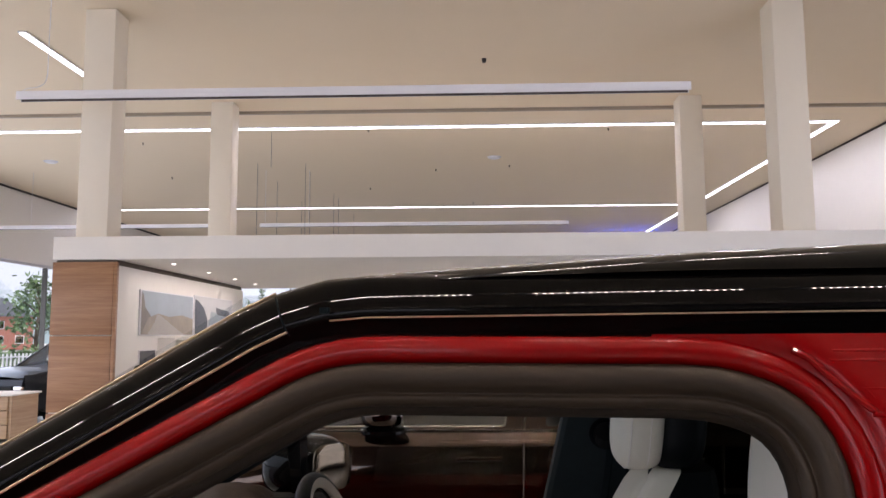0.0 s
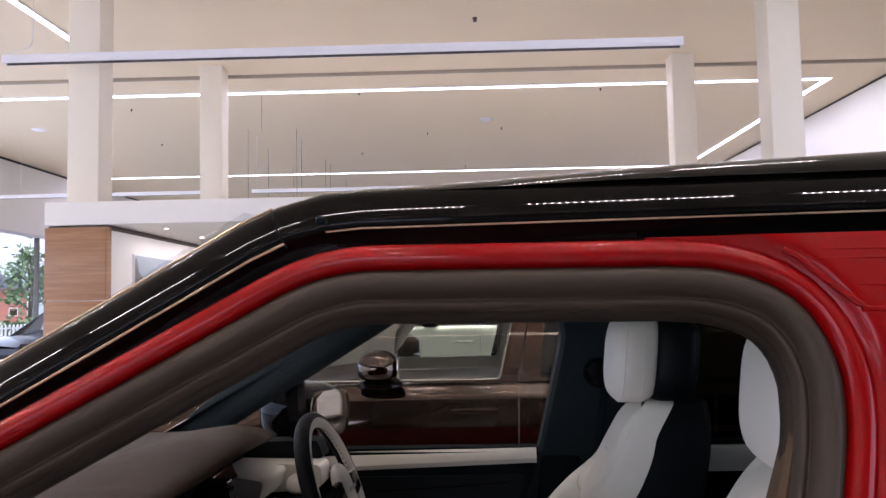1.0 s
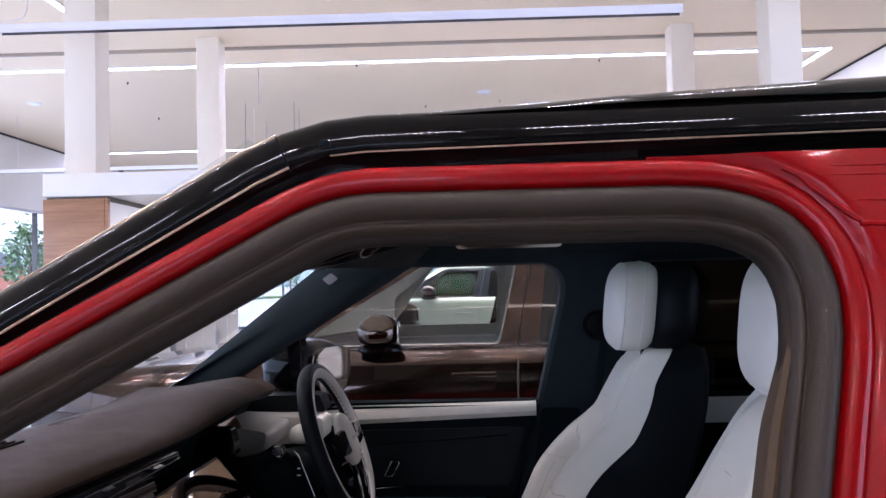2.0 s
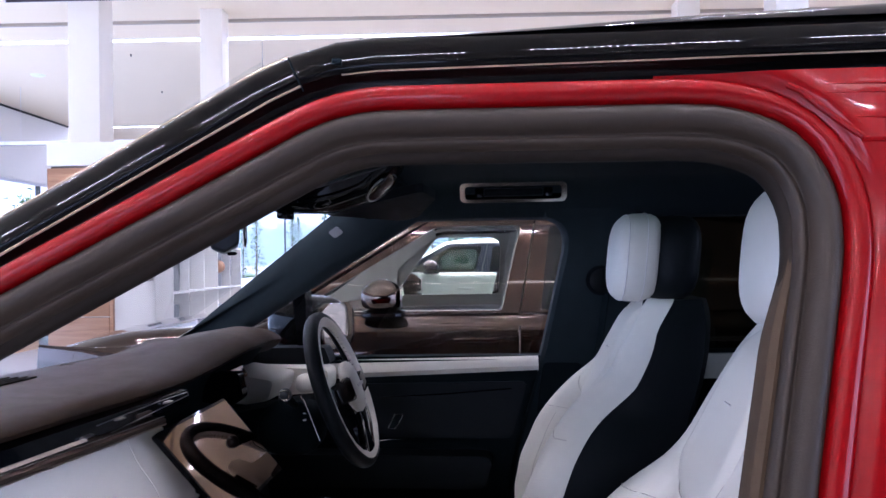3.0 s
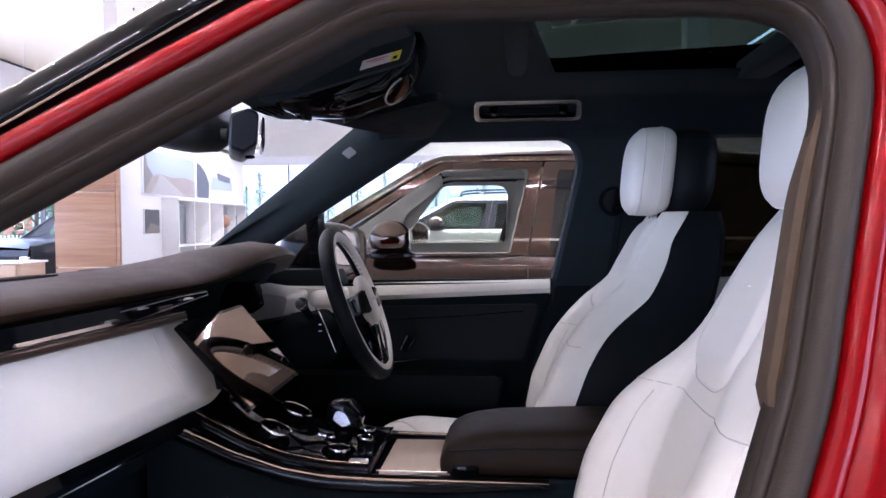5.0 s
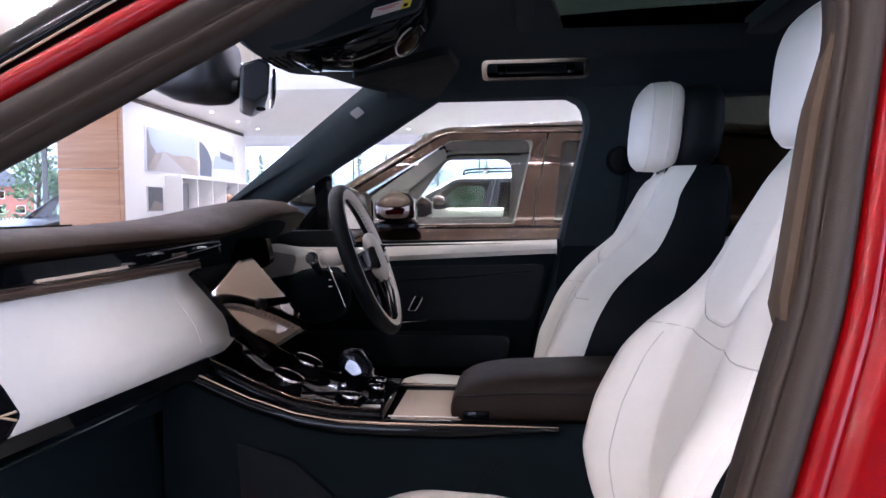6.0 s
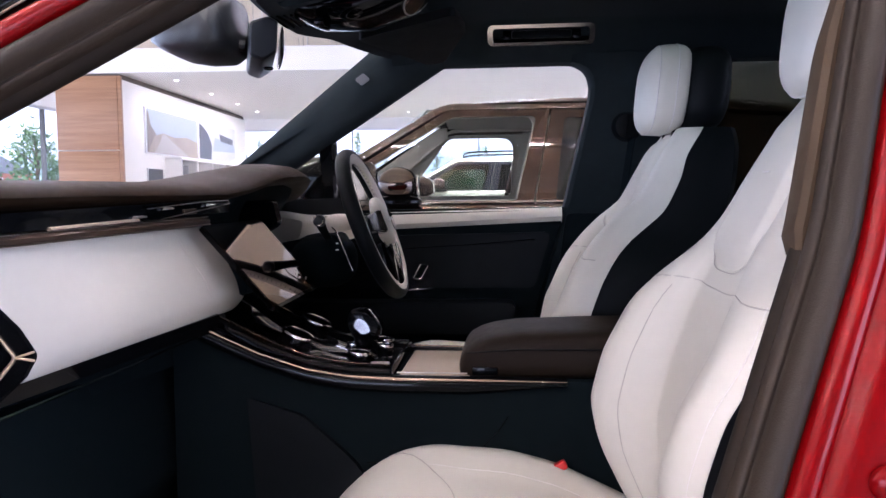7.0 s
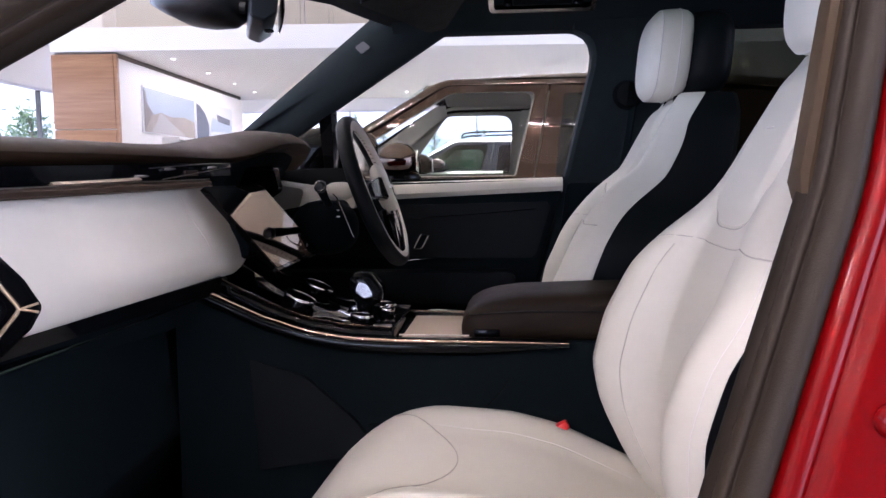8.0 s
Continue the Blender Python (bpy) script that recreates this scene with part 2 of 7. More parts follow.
def backdrop_material(name):
    """A glowing backdrop: sky over distant woods, with haze put into their colours."""
    m = bpy.data.materials.new(name)
    m.use_nodes = True
    nt = m.node_tree
    nt.nodes.clear()
    out = nt.nodes.new("ShaderNodeOutputMaterial")
    em = nt.nodes.new("ShaderNodeEmission")
    co = nt.nodes.new("ShaderNodeTexCoord")
    sp = nt.nodes.new("ShaderNodeSeparateXYZ")
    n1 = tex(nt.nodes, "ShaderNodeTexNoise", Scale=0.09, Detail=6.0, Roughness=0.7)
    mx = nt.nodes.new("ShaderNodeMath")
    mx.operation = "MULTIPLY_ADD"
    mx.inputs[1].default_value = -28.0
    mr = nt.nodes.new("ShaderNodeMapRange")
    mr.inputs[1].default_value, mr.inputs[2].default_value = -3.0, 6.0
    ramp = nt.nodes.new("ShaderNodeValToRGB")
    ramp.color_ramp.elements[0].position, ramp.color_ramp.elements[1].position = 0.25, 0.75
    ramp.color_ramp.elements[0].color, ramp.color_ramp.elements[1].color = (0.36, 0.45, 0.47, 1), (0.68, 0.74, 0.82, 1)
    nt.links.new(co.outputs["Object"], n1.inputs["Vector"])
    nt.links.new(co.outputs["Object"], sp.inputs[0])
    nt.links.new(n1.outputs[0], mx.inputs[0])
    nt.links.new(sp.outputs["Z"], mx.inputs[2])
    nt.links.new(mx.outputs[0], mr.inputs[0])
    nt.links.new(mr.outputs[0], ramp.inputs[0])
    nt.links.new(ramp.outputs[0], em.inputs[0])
    nt.links.new(em.outputs[0], out.inputs[0])
    return m


BACKDROP = backdrop_material("painted_haze")


# ---- mesh tools ----
def part(name, bm, mat, parent=None, label="", m=None, sharp=35, smooth=True):
    """Links a bmesh as one object; its coordinates are the world's (or those of m)."""
    bmesh.ops.recalc_face_normals(bm, faces=bm.faces[:])
    me = bpy.data.meshes.new(name)
    bm.to_mesh(me)
    bm.free()
    me.materials.append(mat)
    if smooth:
        me.shade_smooth()
        me.set_sharp_from_angle(angle=radians(sharp))
    ob = new(name, me)
    if m is not None:
        ob.matrix_basis = m
    if parent is not None:
        ob.parent = parent
        ob.matrix_parent_inverse = base_of(parent).inverted()
    if label:
        ob["label"] = label
    return ob


def base_of(ob):
    return Matrix(ob.matrix_basis)


def thing(name, at, label, category, group="", kind="", m=None):
    """An Empty at the thing's base."""
    ob = new(name)
    ob.empty_display_size = 0.1
    ob.matrix_basis = (m or Matrix.Identity(4)) @ Matrix.Translation(at)
    return tagged(ob, label, category, group, kind)


def box(bm, x0, x1, y0, y1, z0, z1, bevel=0.0, seg=2):
    r = bmesh.ops.create_cube(bm, size=1.0)
    vs = r["verts"]
    bmesh.ops.scale(bm, verts=vs, vec=(abs(x1 - x0), abs(y1 - y0), abs(z1 - z0)))
    bmesh.ops.translate(bm, verts=vs, vec=((x0 + x1) / 2, (y0 + y1) / 2, (z0 + z1) / 2))
    if bevel:
        es = list({e for v in vs for e in v.link_edges})
        bmesh.ops.bevel(bm, geom=es, offset=bevel, segments=seg, affect="EDGES", profile=0.5)
    return bm


def boxed(*a, **k):
    return box(bmesh.new(), *a, **k)


def loft(bm, rings, close=True, caps=True, loop=False):
    """Skin over rings of equal length. close: each ring is a loop; loop: the last ring joins the first."""
    rows = [[bm.verts.new(p) for p in ring] for ring in rings]
    n = len(rows[0])
    pairs = list(zip(rows, rows[1:])) + ([(rows[-1], rows[0])] if loop else [])
    for a, b in pairs:
        for i in range(n if close else n - 1):
            j = (i + 1) % n
            bm.faces.new((a[i], a[j], b[j], b[i]))
    if caps and close and not loop:
        bm.faces.new(rows[0][::-1])
        bm.faces.new(rows[-1])
    return bm


def fillet(points, n=7):
    """A polyline of (a, b, r): corners rounded by the radius r. Open unless its ends have a radius."""
    out, count = [], len(points)
    for i, (a, b, r) in enumerate(points):
        p = Vector((a, b))
        q0, q1 = Vector(points[i - 1][:2]), Vector(points[(i + 1) % count][:2])
        if r <= 0:
            out.append((a, b))
            continue
        d0, d1 = (q0 - p).normalized(), (q1 - p).normalized()
        half = math.acos(max(-1, min(1, d0.dot(d1)))) / 2
        t = min(r / math.tan(half), 0.49 * min((q0 - p).length, (q1 - p).length))
        s, e = p + d0 * t, p + d1 * t
        for k in range(n + 1):
            u = k / n
            c = (1 - u) ** 2 * s + 2 * u * (1 - u) * p + u * u * e
            out.append((c.x, c.y))
    return out


def resample(pts, step):
    """Points set evenly along a polyline."""
    pts = [Vector(p) for p in pts]
    out, left = [pts[0]], step
    for a, b in zip(pts, pts[1:]):
        seg = (b - a).length
        d = left
        while d < seg:
            out.append(a.lerp(b, d / seg))
            d += step
        left = d - seg
    if (out[-1] - pts[-1]).length > step * 0.3:
        out.append(pts[-1])
    return out


def sweep(bm, path, profile, normal, closed=False, fold=None, caps=True):
    """Carries a profile of (outward, along normal) along a path. fold moves each point, if given."""
    pts, nn = [Vector(p) for p in path], Vector(normal).normalized()
    count, rings = len(pts), []
    for i, p in enumerate(pts):
        a = pts[i - 1] if (i or closed) else p
        b = pts[(i + 1) % count] if (i < count - 1 or closed) else p
        side = (b - a).normalized().cross(nn).normalized()
        ring = [p + side * o + nn * h for o, h in profile]
        rings.append([fold(q) for q in ring] if fold else ring)
    loft(bm, rings, close=False, loop=closed)
    return bm


def tube(bm, path, r, n=8, closed=False):
    """A round rod along a path; r may be one radius or one for each point."""
    pts = [Vector(p) for p in path]
    rings, up, count = [], None, len(pts)
    for i, p in enumerate(pts):
        a = pts[i - 1] if (i or closed) else p
        b = pts[(i + 1) % count] if (i < count - 1 or closed) else p
        d = (b - a).normalized()
        if up is None:
            up = Vector((0, 0, 1)) if abs(d.z) < 0.9 else Vector((1, 0, 0))
        u = d.cross(up).normalized()
        up = u.cross(d).normalized()
        rr = r[i] if isinstance(r, (list, tuple)) else r
        rings.append([p + (u * math.cos(2 * math.pi * k / n) + up * math.sin(2 * math.pi * k / n)) * rr for k in range(n)])
    return loft(bm, rings, loop=closed)


def curve3(points, n=6):
    """A smooth line through 3D points (Catmull-Rom)."""
    p = [Vector(q) for q in points]
    p = [2 * p[0] - p[1]] + p + [2 * p[-1] - p[-2]]
    out = []
    for i in range(1, len(p) - 2):
        for k in range(n):
            u = k / n
            a, b, c, d = p[i - 1], p[i], p[i + 1], p[i + 2]
            out.append(0.5 * ((2 * b) + (c - a) * u + (2 * a - 5 * b + 4 * c - d) * u * u + (3 * b - a - 3 * c + d) * u ** 3))
    return out + [p[-2]]


def table(x, xs, ys):
    """Smooth interpolation in a small table."""
    return float(np.interp(x, xs, ys))


def slab(points, y0, y1, flat=None):
    """A prism of an (x, z) outline between two y; flat maps (x, y, z) to the place."""
    bm = bmesh.new()
    f = flat or (lambda x, y, z: (x, y, z))
    loft(bm, [[f(x, y, z) for x, z in points] for y in (y0, y1)])
    return bm


def pillow(bm, cx, cy, cz, rx, ry, rz, e=3.5, n=28, rows=11, lean=0.0):
    """A rounded block (superellipsoid), leaning by lean metres of x per metre of z."""
    rings = []
    for k in range(rows):
        v = -1 + 2 * (k + 0.5) / rows
        v = math.copysign(abs(math.sin(v * math.pi / 2)) ** 0.9, v)
        s = (1 - abs(v) ** e) ** (1 / e)
        ring = []
        for i in range(n):
            a = 2 * math.pi * i / n
            c, d = math.cos(a), math.sin(a)
            q = (abs(c) ** e + abs(d) ** e) ** (-1 / e)
            ring.append((cx + rx * s * q * c + lean * v * rz, cy + ry * s * q * d, cz + rz * v))
        rings.append(ring)
    return loft(bm, rings)


# ---- the hall ----
def structure(name, bm, mat, label, category="", parent=None, **k):
    ob = part(name, bm, mat, parent, m=HALL, **k)
    return tagged(ob, label, category or name.split("_")[0], kind="structure")


X0, X1, Y0, Y1, H = -10.3, 6.83, -10.0, 25.2, 5.1
structure("floor", boxed(X0 - 0.4, X1 + 0.4, Y0 - 0.4, Y1 + 0.4, -0.12, 0.0), TILE, "pale grey polished showroom floor tiles", "floor")
ceiling = boxed(X0 - 0.4, X1 + 0.4, Y0 - 0.4, 10.13, H, H + 0.2)
box(ceiling, X0 - 0.4, X1 + 0.4, 10.19, Y1 + 0.4, H, H + 0.2)
box(ceiling, X0 - 0.4, X1 + 0.4, 10.13, 10.19, H + 0.05, H + 0.2)
structure("ceiling", ceiling, CEIL, "smooth cream painted ceiling with a narrow slot", "ceiling")
structure("trim_slot", boxed(X0, X1, 10.13, 10.19, H - 0.042, H + 0.05), SLOT, "grey ventilation slot across the ceiling", "trim")
structure("wall_east", boxed(X1, X1 + 0.3, 4.0, Y1, 0, H - 0.05), WALL, "white painted side wall with a shadow gap", "wall")
structure("wall_east_upper", boxed(X1, X1 + 0.3, Y0, 4.0, 3.45, H - 0.05), WALL, "white painted wall above the added, unseen side glazing", "wall")
structure("trim_gap", boxed(X1 + 0.02, X1 + 0.3, Y0, Y1, H - 0.05, H), SHADOW_GAP, "dark shadow gap between wall and ceiling", "trim")
GL = 3.45        # head of the glazing
structure("wall_west", boxed(X0 - 0.3, X0, Y0, Y1, GL, H - 0.06), WALL, "white painted wall above the tall glazing", "wall")
structure("trim_gap_west", boxed(X0 - 0.3, X0 - 0.02, Y0, Y1, H - 0.06, H), SHADOW_GAP, "dark shadow gap between wall and ceiling", "trim")
structure("wall_north", boxed(X0, X1, Y1, Y1 + 0.3, GL, H), WALL, "white painted wall above the rear glazing", "wall")
# added wall out of view, kept dark to weaken reflections in the paint
structure("wall_south", boxed(X0, X1, Y0 - 0.3, Y0, GL, H), FRAME_GREY, "unseen dark upper wall added behind the cars", "wall")


def glazing(name, m, length, head, bays):
    """A glazed front along x: sill, head, mullions and panes."""
    ob = tagged(part(name, boxed(0, length, -0.05, 0.05, 0.0, 0.08), FRAME_GREY, m=HALL @ m), "floor to ceiling glazing in slim dark frames", "window", kind="structure")
    part("head_rail", boxed(0, length, -0.05, 0.05, head - 0.06, head), ALU, ob, m=HALL @ m)
    step = length / bays
    for i in range(bays + 1):
        part("mullion", boxed(i * step - 0.018, i * step + 0.018, -0.06, 0.06, 0.08, head - 0.06), FRAME_GREY, ob, m=HALL @ m)
    for i in range(bays):
        p = part("pane", boxed(i * step + 0.025, (i + 1) * step - 0.025, -0.006, 0.006, 0.08, head - 0.06), PANE, ob, m=HALL @ m)
        p.visible_shadow = False
    return ob


glazing("window_1", pose(X0 - 0.12, Y0, 0, 0, 0, 90), Y1 - Y0, GL, 14)
glazing("window_2", pose(X0, Y1 + 0.12, 0), X1 - X0, GL, 8)
# window_3 is out of view, added to hold the east fill lamp
glazing("window_3", pose(X1 + 0.12, Y0, 0, 0, 0, 90), 4.0 - Y0, GL, 6)
glazing("window_4", pose(X0, Y0 - 0.12, 0), -1.2 - X0, GL, 4)
# unseen too: this grey wall closes the hall and dims what the cars mirror
structure("wall_south_base", boxed(-1.2, X1, Y0 - 0.3, Y0, 0, GL), SAMPLE_WALL, "unseen grey wall added behind the cars", "wall")

# the low flat-roofed bay
structure("canopy_roof", boxed(-4.15, X1 - 0.01, 6.25, 11.2, 2.452, 2.684, 0.004), WALL, "white flat canopy roof over the sales bay", "canopy")
pw = structure("partition_wall", boxed(-4.14, -3.5, 6.29, 10.77, 0, 2.395), WALL, "white partition wall with pictures and shelves", "wall")
structure("trim_canopy", boxed(-4.13, -3.52, 6.30, 10.75, 2.396, 2.45), TRIM_BROWN, "dark brown shadow gap under the canopy", "trim")
panel = thing("wood_panel", (-3.82, 6.27, 0), "walnut veneer panels cladding the partition's end", "panel", kind="structure", m=HALL)
for z0, z1 in ((0.02, 0.925), (0.935, 1.685), (1.695, 2.425)):
    part("board", boxed(-4.145, -3.525, 6.25, 6.288, z0, z1, 0.002), WOOD, panel, m=HALL)
part("edge_strip", boxed(-3.52, -3.488, 6.252, 6.30, 0.02, 2.425, 0.002), WOOD, panel, m=HALL)


def downlight(x, y, z):
    ob = thing("downlight", (x, y, z), "small round recessed downlight in the canopy", "lamp", "canopy downlights", m=HALL)
    ring = bmesh.new()
    bmesh.ops.create_cone(ring, cap_ends=True, segments=20, radius1=0.032, radius2=0.028, depth=0.008, matrix=Matrix.Translation((x, y, z - 0.004)))
    part("rim", ring, ALU, ob, m=HALL)
    lens = bmesh.new()
    bmesh.ops.create_cone(lens, cap_ends=True, segments=20, radius1=0.021, radius2=0.021, depth=0.006, matrix=Matrix.Translation((x, y, z - 0.011)))
    part("lens", lens, BULB, ob, m=HALL)


for dx, dy in ((-3.1, 6.75), (-3.1, 7.9), (-3.1, 8.98), (-3.1, 10.0), (-0.9, 10.3), (0.6, 10.3), (3.2, 10.3)):
    downlight(dx, dy, 2.452)
# added bars boost the downlights; the strong one brightens the canopy's underside by bounce
lamp("canopy_fill", pose(-3.1, 8.4, 2.43), 0.08, 3.4, 10, WARM)
lamp("canopy_fill", pose(1.1, 10.3, 2.43), 4.6, 0.08, 130, WARM)

# blue feature light on the rear wall
lamp("feature_lamp", pose(5.6, 24.3, 3.2, 150, 0, 0), 1.2, 0.1, 22, (0.05, 0.1, 1.0))
# columns
col = structure("column", boxed(-3.95, -3.63, 6.3, 6.62, 2.684, H, 0.004), COLUMN, "square white painted column", "column")
for cx0, cy0 in ((3.16, 6.3), (-3.70, 9.62), (3.1, 9.62)):
    structure("column", boxed(cx0, cx0 + 0.32, cy0, cy0 + 0.32, 2.684, H, 0.004), COLUMN, "square white painted column", "column")


# light lines in the ceiling
def light_line(x0, x1, y0, y1, glow=None):
    ob = thing("light_line", ((x0 + x1) / 2, (y0 + y1) / 2, H), "slim white light line set into the ceiling", "lamp", "ceiling light lines", m=HALL)
    part("channel", boxed(x0, x1, y0, y1, H - 0.018, H), ALU, ob, m=HALL)
    d = 0.012
    part("diffuser", boxed(x0 + d, x1 - d, y0 + d, y1 - d, H - 0.026, H - 0.018), glow or LED, ob, m=HALL)


light_line(-8.6, 5.94, 11.05, 11.16)
light_line(5.94, 6.05, 11.05, 24.9)
light_line(-9.6, 5.94, 19.14, 19.25)
light_line(-5.0, -4.9, 6.85, 8.9)
light_line(-8.6, 5.94, -4.78, -4.69, LED_WARM)


# hanging bars with dotted light modules
def cord(x, y, z):
    bm = tube(bmesh.new(), [(x, y, z), (x, y, H)], 0.004, 6)
    return bm


def hanging_bar(y, x0=-4.21, x1=2.10, z=3.94, modules=6):
    ob = thing("hanging_light_bar", ((x0 + x1) / 2, y, z), "long white hanging light bar with dotted modules below", "lamp", "hanging light bars", m=HALL)
    part("profile", boxed(x0, x1, y - 0.045, y + 0.045, z - 0.004, z + 0.045, 0.003), ALU, ob, m=HALL)
    drop, half = (0.037, 0.020) if y == 5.6 else (0.030, 0.016)
    for s in (-1, 1):
        part("lip", boxed(x0, x1, y + s * 0.0445, y + s * 0.040, z - drop, z - 0.0042), ALU, ob, m=HALL)
        # dark liner added to keep the lips' inner faces from glowing
        part("dark_liner", boxed(x0 + 0.01, x1 - 0.01, y + s * 0.0395, y + s * 0.036, z - drop + 0.0005, z - 0.0045), SHADOW_GAP, ob, m=HALL)
    step = (x1 - x0) / max(1, modules)
    for i in range(modules):
        a = x0 + 0.12 + i * step
        bm = bmesh.new()
        for k in range(27):
            xa = a + k * 0.0300
            bm.faces.new([bm.verts.new((xa + u * 0.0095, y + v * half, z - 0.008)) for u, v in ((0, 1), (1, 1), (1, -1), (0, -1))])
        tagged(part("light_module", bm, LED if y == 5.6 else LED_DOT, ob, m=HALL, smooth=False), kind="stuff")
    if y == 5.6:
        bend = curve3([(x0 + 0.27, y, H), (x0 + 0.27, y, 4.4), (x0 + 0.265, y, 4.12), (x0 + 0.20, y, 4.04), (x0 + 0.08, y, 4.02), (x0 + 0.02, y, 3.985)], 5)
        part("cord", tube(bmesh.new(), bend, 0.004, 6), ALU, ob, m=HALL)
    else:
        for cx in (x0 + 0.1, x0 + 1.0):
            part("cord", cord(cx, y, z + 0.045), ALU, ob, m=HALL)
    return ob


for by_ in (5.6, 2.2, -1.1, -3.6):
    hanging_bar(by_)
hanging_bar(14.4, modules=0)
hanging_bar(14.4, -10.0, -5.2, modules=0)
for hx, hy in ((-4.12, 13.78), (-3.17, 13.83), (-3.23, 14.59), (-4.17, 15.63), (-4.17, 18.23), (-3.17, 17.17), (-3.17, 17.88), (-3.16, 20.47), (-3.25, 11.4)):
    tagged(part("pendant_cord", cord(hx, hy, 4.5 if hy < 12 else 3.6), FRAME_GREY, m=HALL), "thin pale cord hanging from the ceiling", "cord", "pendant cords")


def detector(x, y, r, h, mat, name, label):
    bm = bmesh.new()
    bmesh.ops.create_cone(bm, cap_ends=True, segments=24, radius1=r * 0.7, radius2=r, depth=h, matrix=Matrix.Translation((x, y, H - h / 2)))
    tagged(part(name, bm, mat, m=HALL), label, name.split("_")[-1], name + "s")


detector(0.26, 7.98, 0.03, 0.05, SHADOW_GAP, "ceiling_sprinkler", "small dark sprinkler head on the ceiling")
for dx, dy in ((0.57, 13.43), (-8.08, 13.36)):
    detector(dx, dy, 0.14, 0.03, ALU, "ceiling_speaker", "round flat white ceiling speaker")
for i, (dx, dy) in enumerate(((-1.6, 11.3), (-0.6, 14.5), (0.9, 14.2), (-5.7, 12.0), (2.4, 11.4), (-2.2, 16.5), (0.2, 18.6), (-6.3, 15.0), (-4.8, 13.6))):
    detector(dx, dy, 0.014, 0.04, SHADOW_GAP, "ceiling_sprinkler", "small dark sprinkler head on the ceiling")


# pictures and niches on the partition
def picture(y0, y1, z0, z1, name, label, draw):
    ob = thing(name, (-3.49, (y0 + y1) / 2, z0), label, "picture", "wall pictures", m=HALL)
    part("mount", boxed(-3.498, -3.484, y0, y1, z0, z1), ALU, ob, m=HALL)
    for tag, mat, pts in draw:
        bm = bmesh.new()
        ring = [(-3.481 + 0.0015 * draw.index((tag, mat, pts)), y0 + (y1 - y0) * a, z0 + (z1 - z0) * b) for a, b in pts]
        bm.faces.new([bm.verts.new(p) for p in ring])
        part(tag, bm, mat, ob, m=HALL, smooth=False)


SKYTONE = material("print_sky", (0.33, 0.38, 0.42), 0.35, grain=0.15, scale=3)
SAND = material("print_sand", (0.30, 0.25, 0.19), 0.35, grain=0.3, scale=6)
ROADTONE = material("print_road", (0.36, 0.33, 0.30), 0.35, grain=0.15, scale=5)
HILL = material("print_hill", (0.20, 0.17, 0.14), 0.35, grain=0.3, scale=7)
PALE = material("print_pale", (0.55, 0.55, 0.55), 0.35, grain=0.1, scale=3)
INKDARK = material("print_dark", (0.06, 0.06, 0.07), 0.3, grain=0.2, scale=8)
F = 0.02
full = ((F, F), (1 - F, F), (1 - F, 1 - F), (F, 1 - F))
picture(6.83, 8.50, 1.69, 2.185, "road_picture", "framed print of a winding desert road under a grey sky", [
    ("print_sky", SKYTONE, full),
    ("print_hill", HILL, ((F, F), (0.2, F), (0.17, 0.45), (0.08, 0.62), (0.05, 0.9), (F, 0.95))),
    ("print_sand", SAND, ((F, F), (1 - F, F), (1 - F, 0.42), (0.75, 0.5), (0.5, 0.44), (0.3, 0.5), (0.14, 0.4))),
    ("print_road", ROADTONE, ((0.12, F), (0.8, F), (0.55, 0.25), (0.33, 0.47), (0.28, 0.48), (0.24, 0.3)))])
picture(8.52, 10.16, 1.70, 2.21, "car_picture", "framed pale print of a car's rear corner", [
    ("print_pale", PALE, full),
    ("print_wheel", INKDARK, ((F, F), (0.3, F), (0.32, 0.4), (0.22, 0.7), (0.1, 0.85), (F, 0.9))),
    ("print_body", SKYTONE, ((0.34, 0.25), (0.95, 0.3), (0.95, 0.5), (0.4, 0.62))),
    ("print_lamp", INKDARK, ((0.55, 0.55), (0.9, 0.5), (0.9, 0.66), (0.52, 0.74)))])
picture(6.86, 7.29, 1.255, 1.53, "small_picture", "small dark framed print", [("print_dark", INKDARK, full), ("print_hill", HILL, ((F, F), (1 - F, F), (1 - F, 0.3), (0.4, 0.45)))])
shelf = thing("wall_shelf", (-3.4, 8.5, 0.6), "white box shelving on the partition wall", "shelf", m=HALL)
ys = (7.40, 7.93, 8.50, 9.06, 9.63, 10.18)
for y in ys:
    part("upright", boxed(-3.498, -3.30, y - 0.012, y + 0.012, 0.56, 1.652), WALL, shelf, m=HALL)
for z in (0.55, 1.10, 1.64):
    part("board", boxed(-3.498, -3.30, 7.388, 10.192, z, z + 0.024), WALL, shelf, m=HALL)
SAMPLE = [material("sample_%s" % n, c, 0.4, grain=0.08) for n, c in (("grey", (0.22, 0.22, 0.23)), ("tan", (0.42, 0.22, 0.12)), ("smoke", (0.09, 0.10, 0.12)))]
for i, (ya, za, w, h, mt) in enumerate(((7.43, 1.13, 0.46, 0.46, 0), (9.1, 1.13, 0.46, 0.46, 0), (9.70, 1.26, 0.34, 0.24, 2), (7.45, 0.58, 0.42, 0.38, 0), (9.15, 0.58, 0.4, 0.3, 0))):
    tagged(part("sample_board", boxed(-3.44, -3.40, ya, ya + w, za - 0.006, za + h, 0.003), SAMPLE[mt], m=HALL), "grey colour sample board standing in the shelf", "sample board", "sample boards")
bm = bmesh.new()
bmesh.ops.create_icosphere(bm, subdivisions=3, radius=0.09, matrix=Matrix.Translation((-3.37, 9.32, 1.40)))
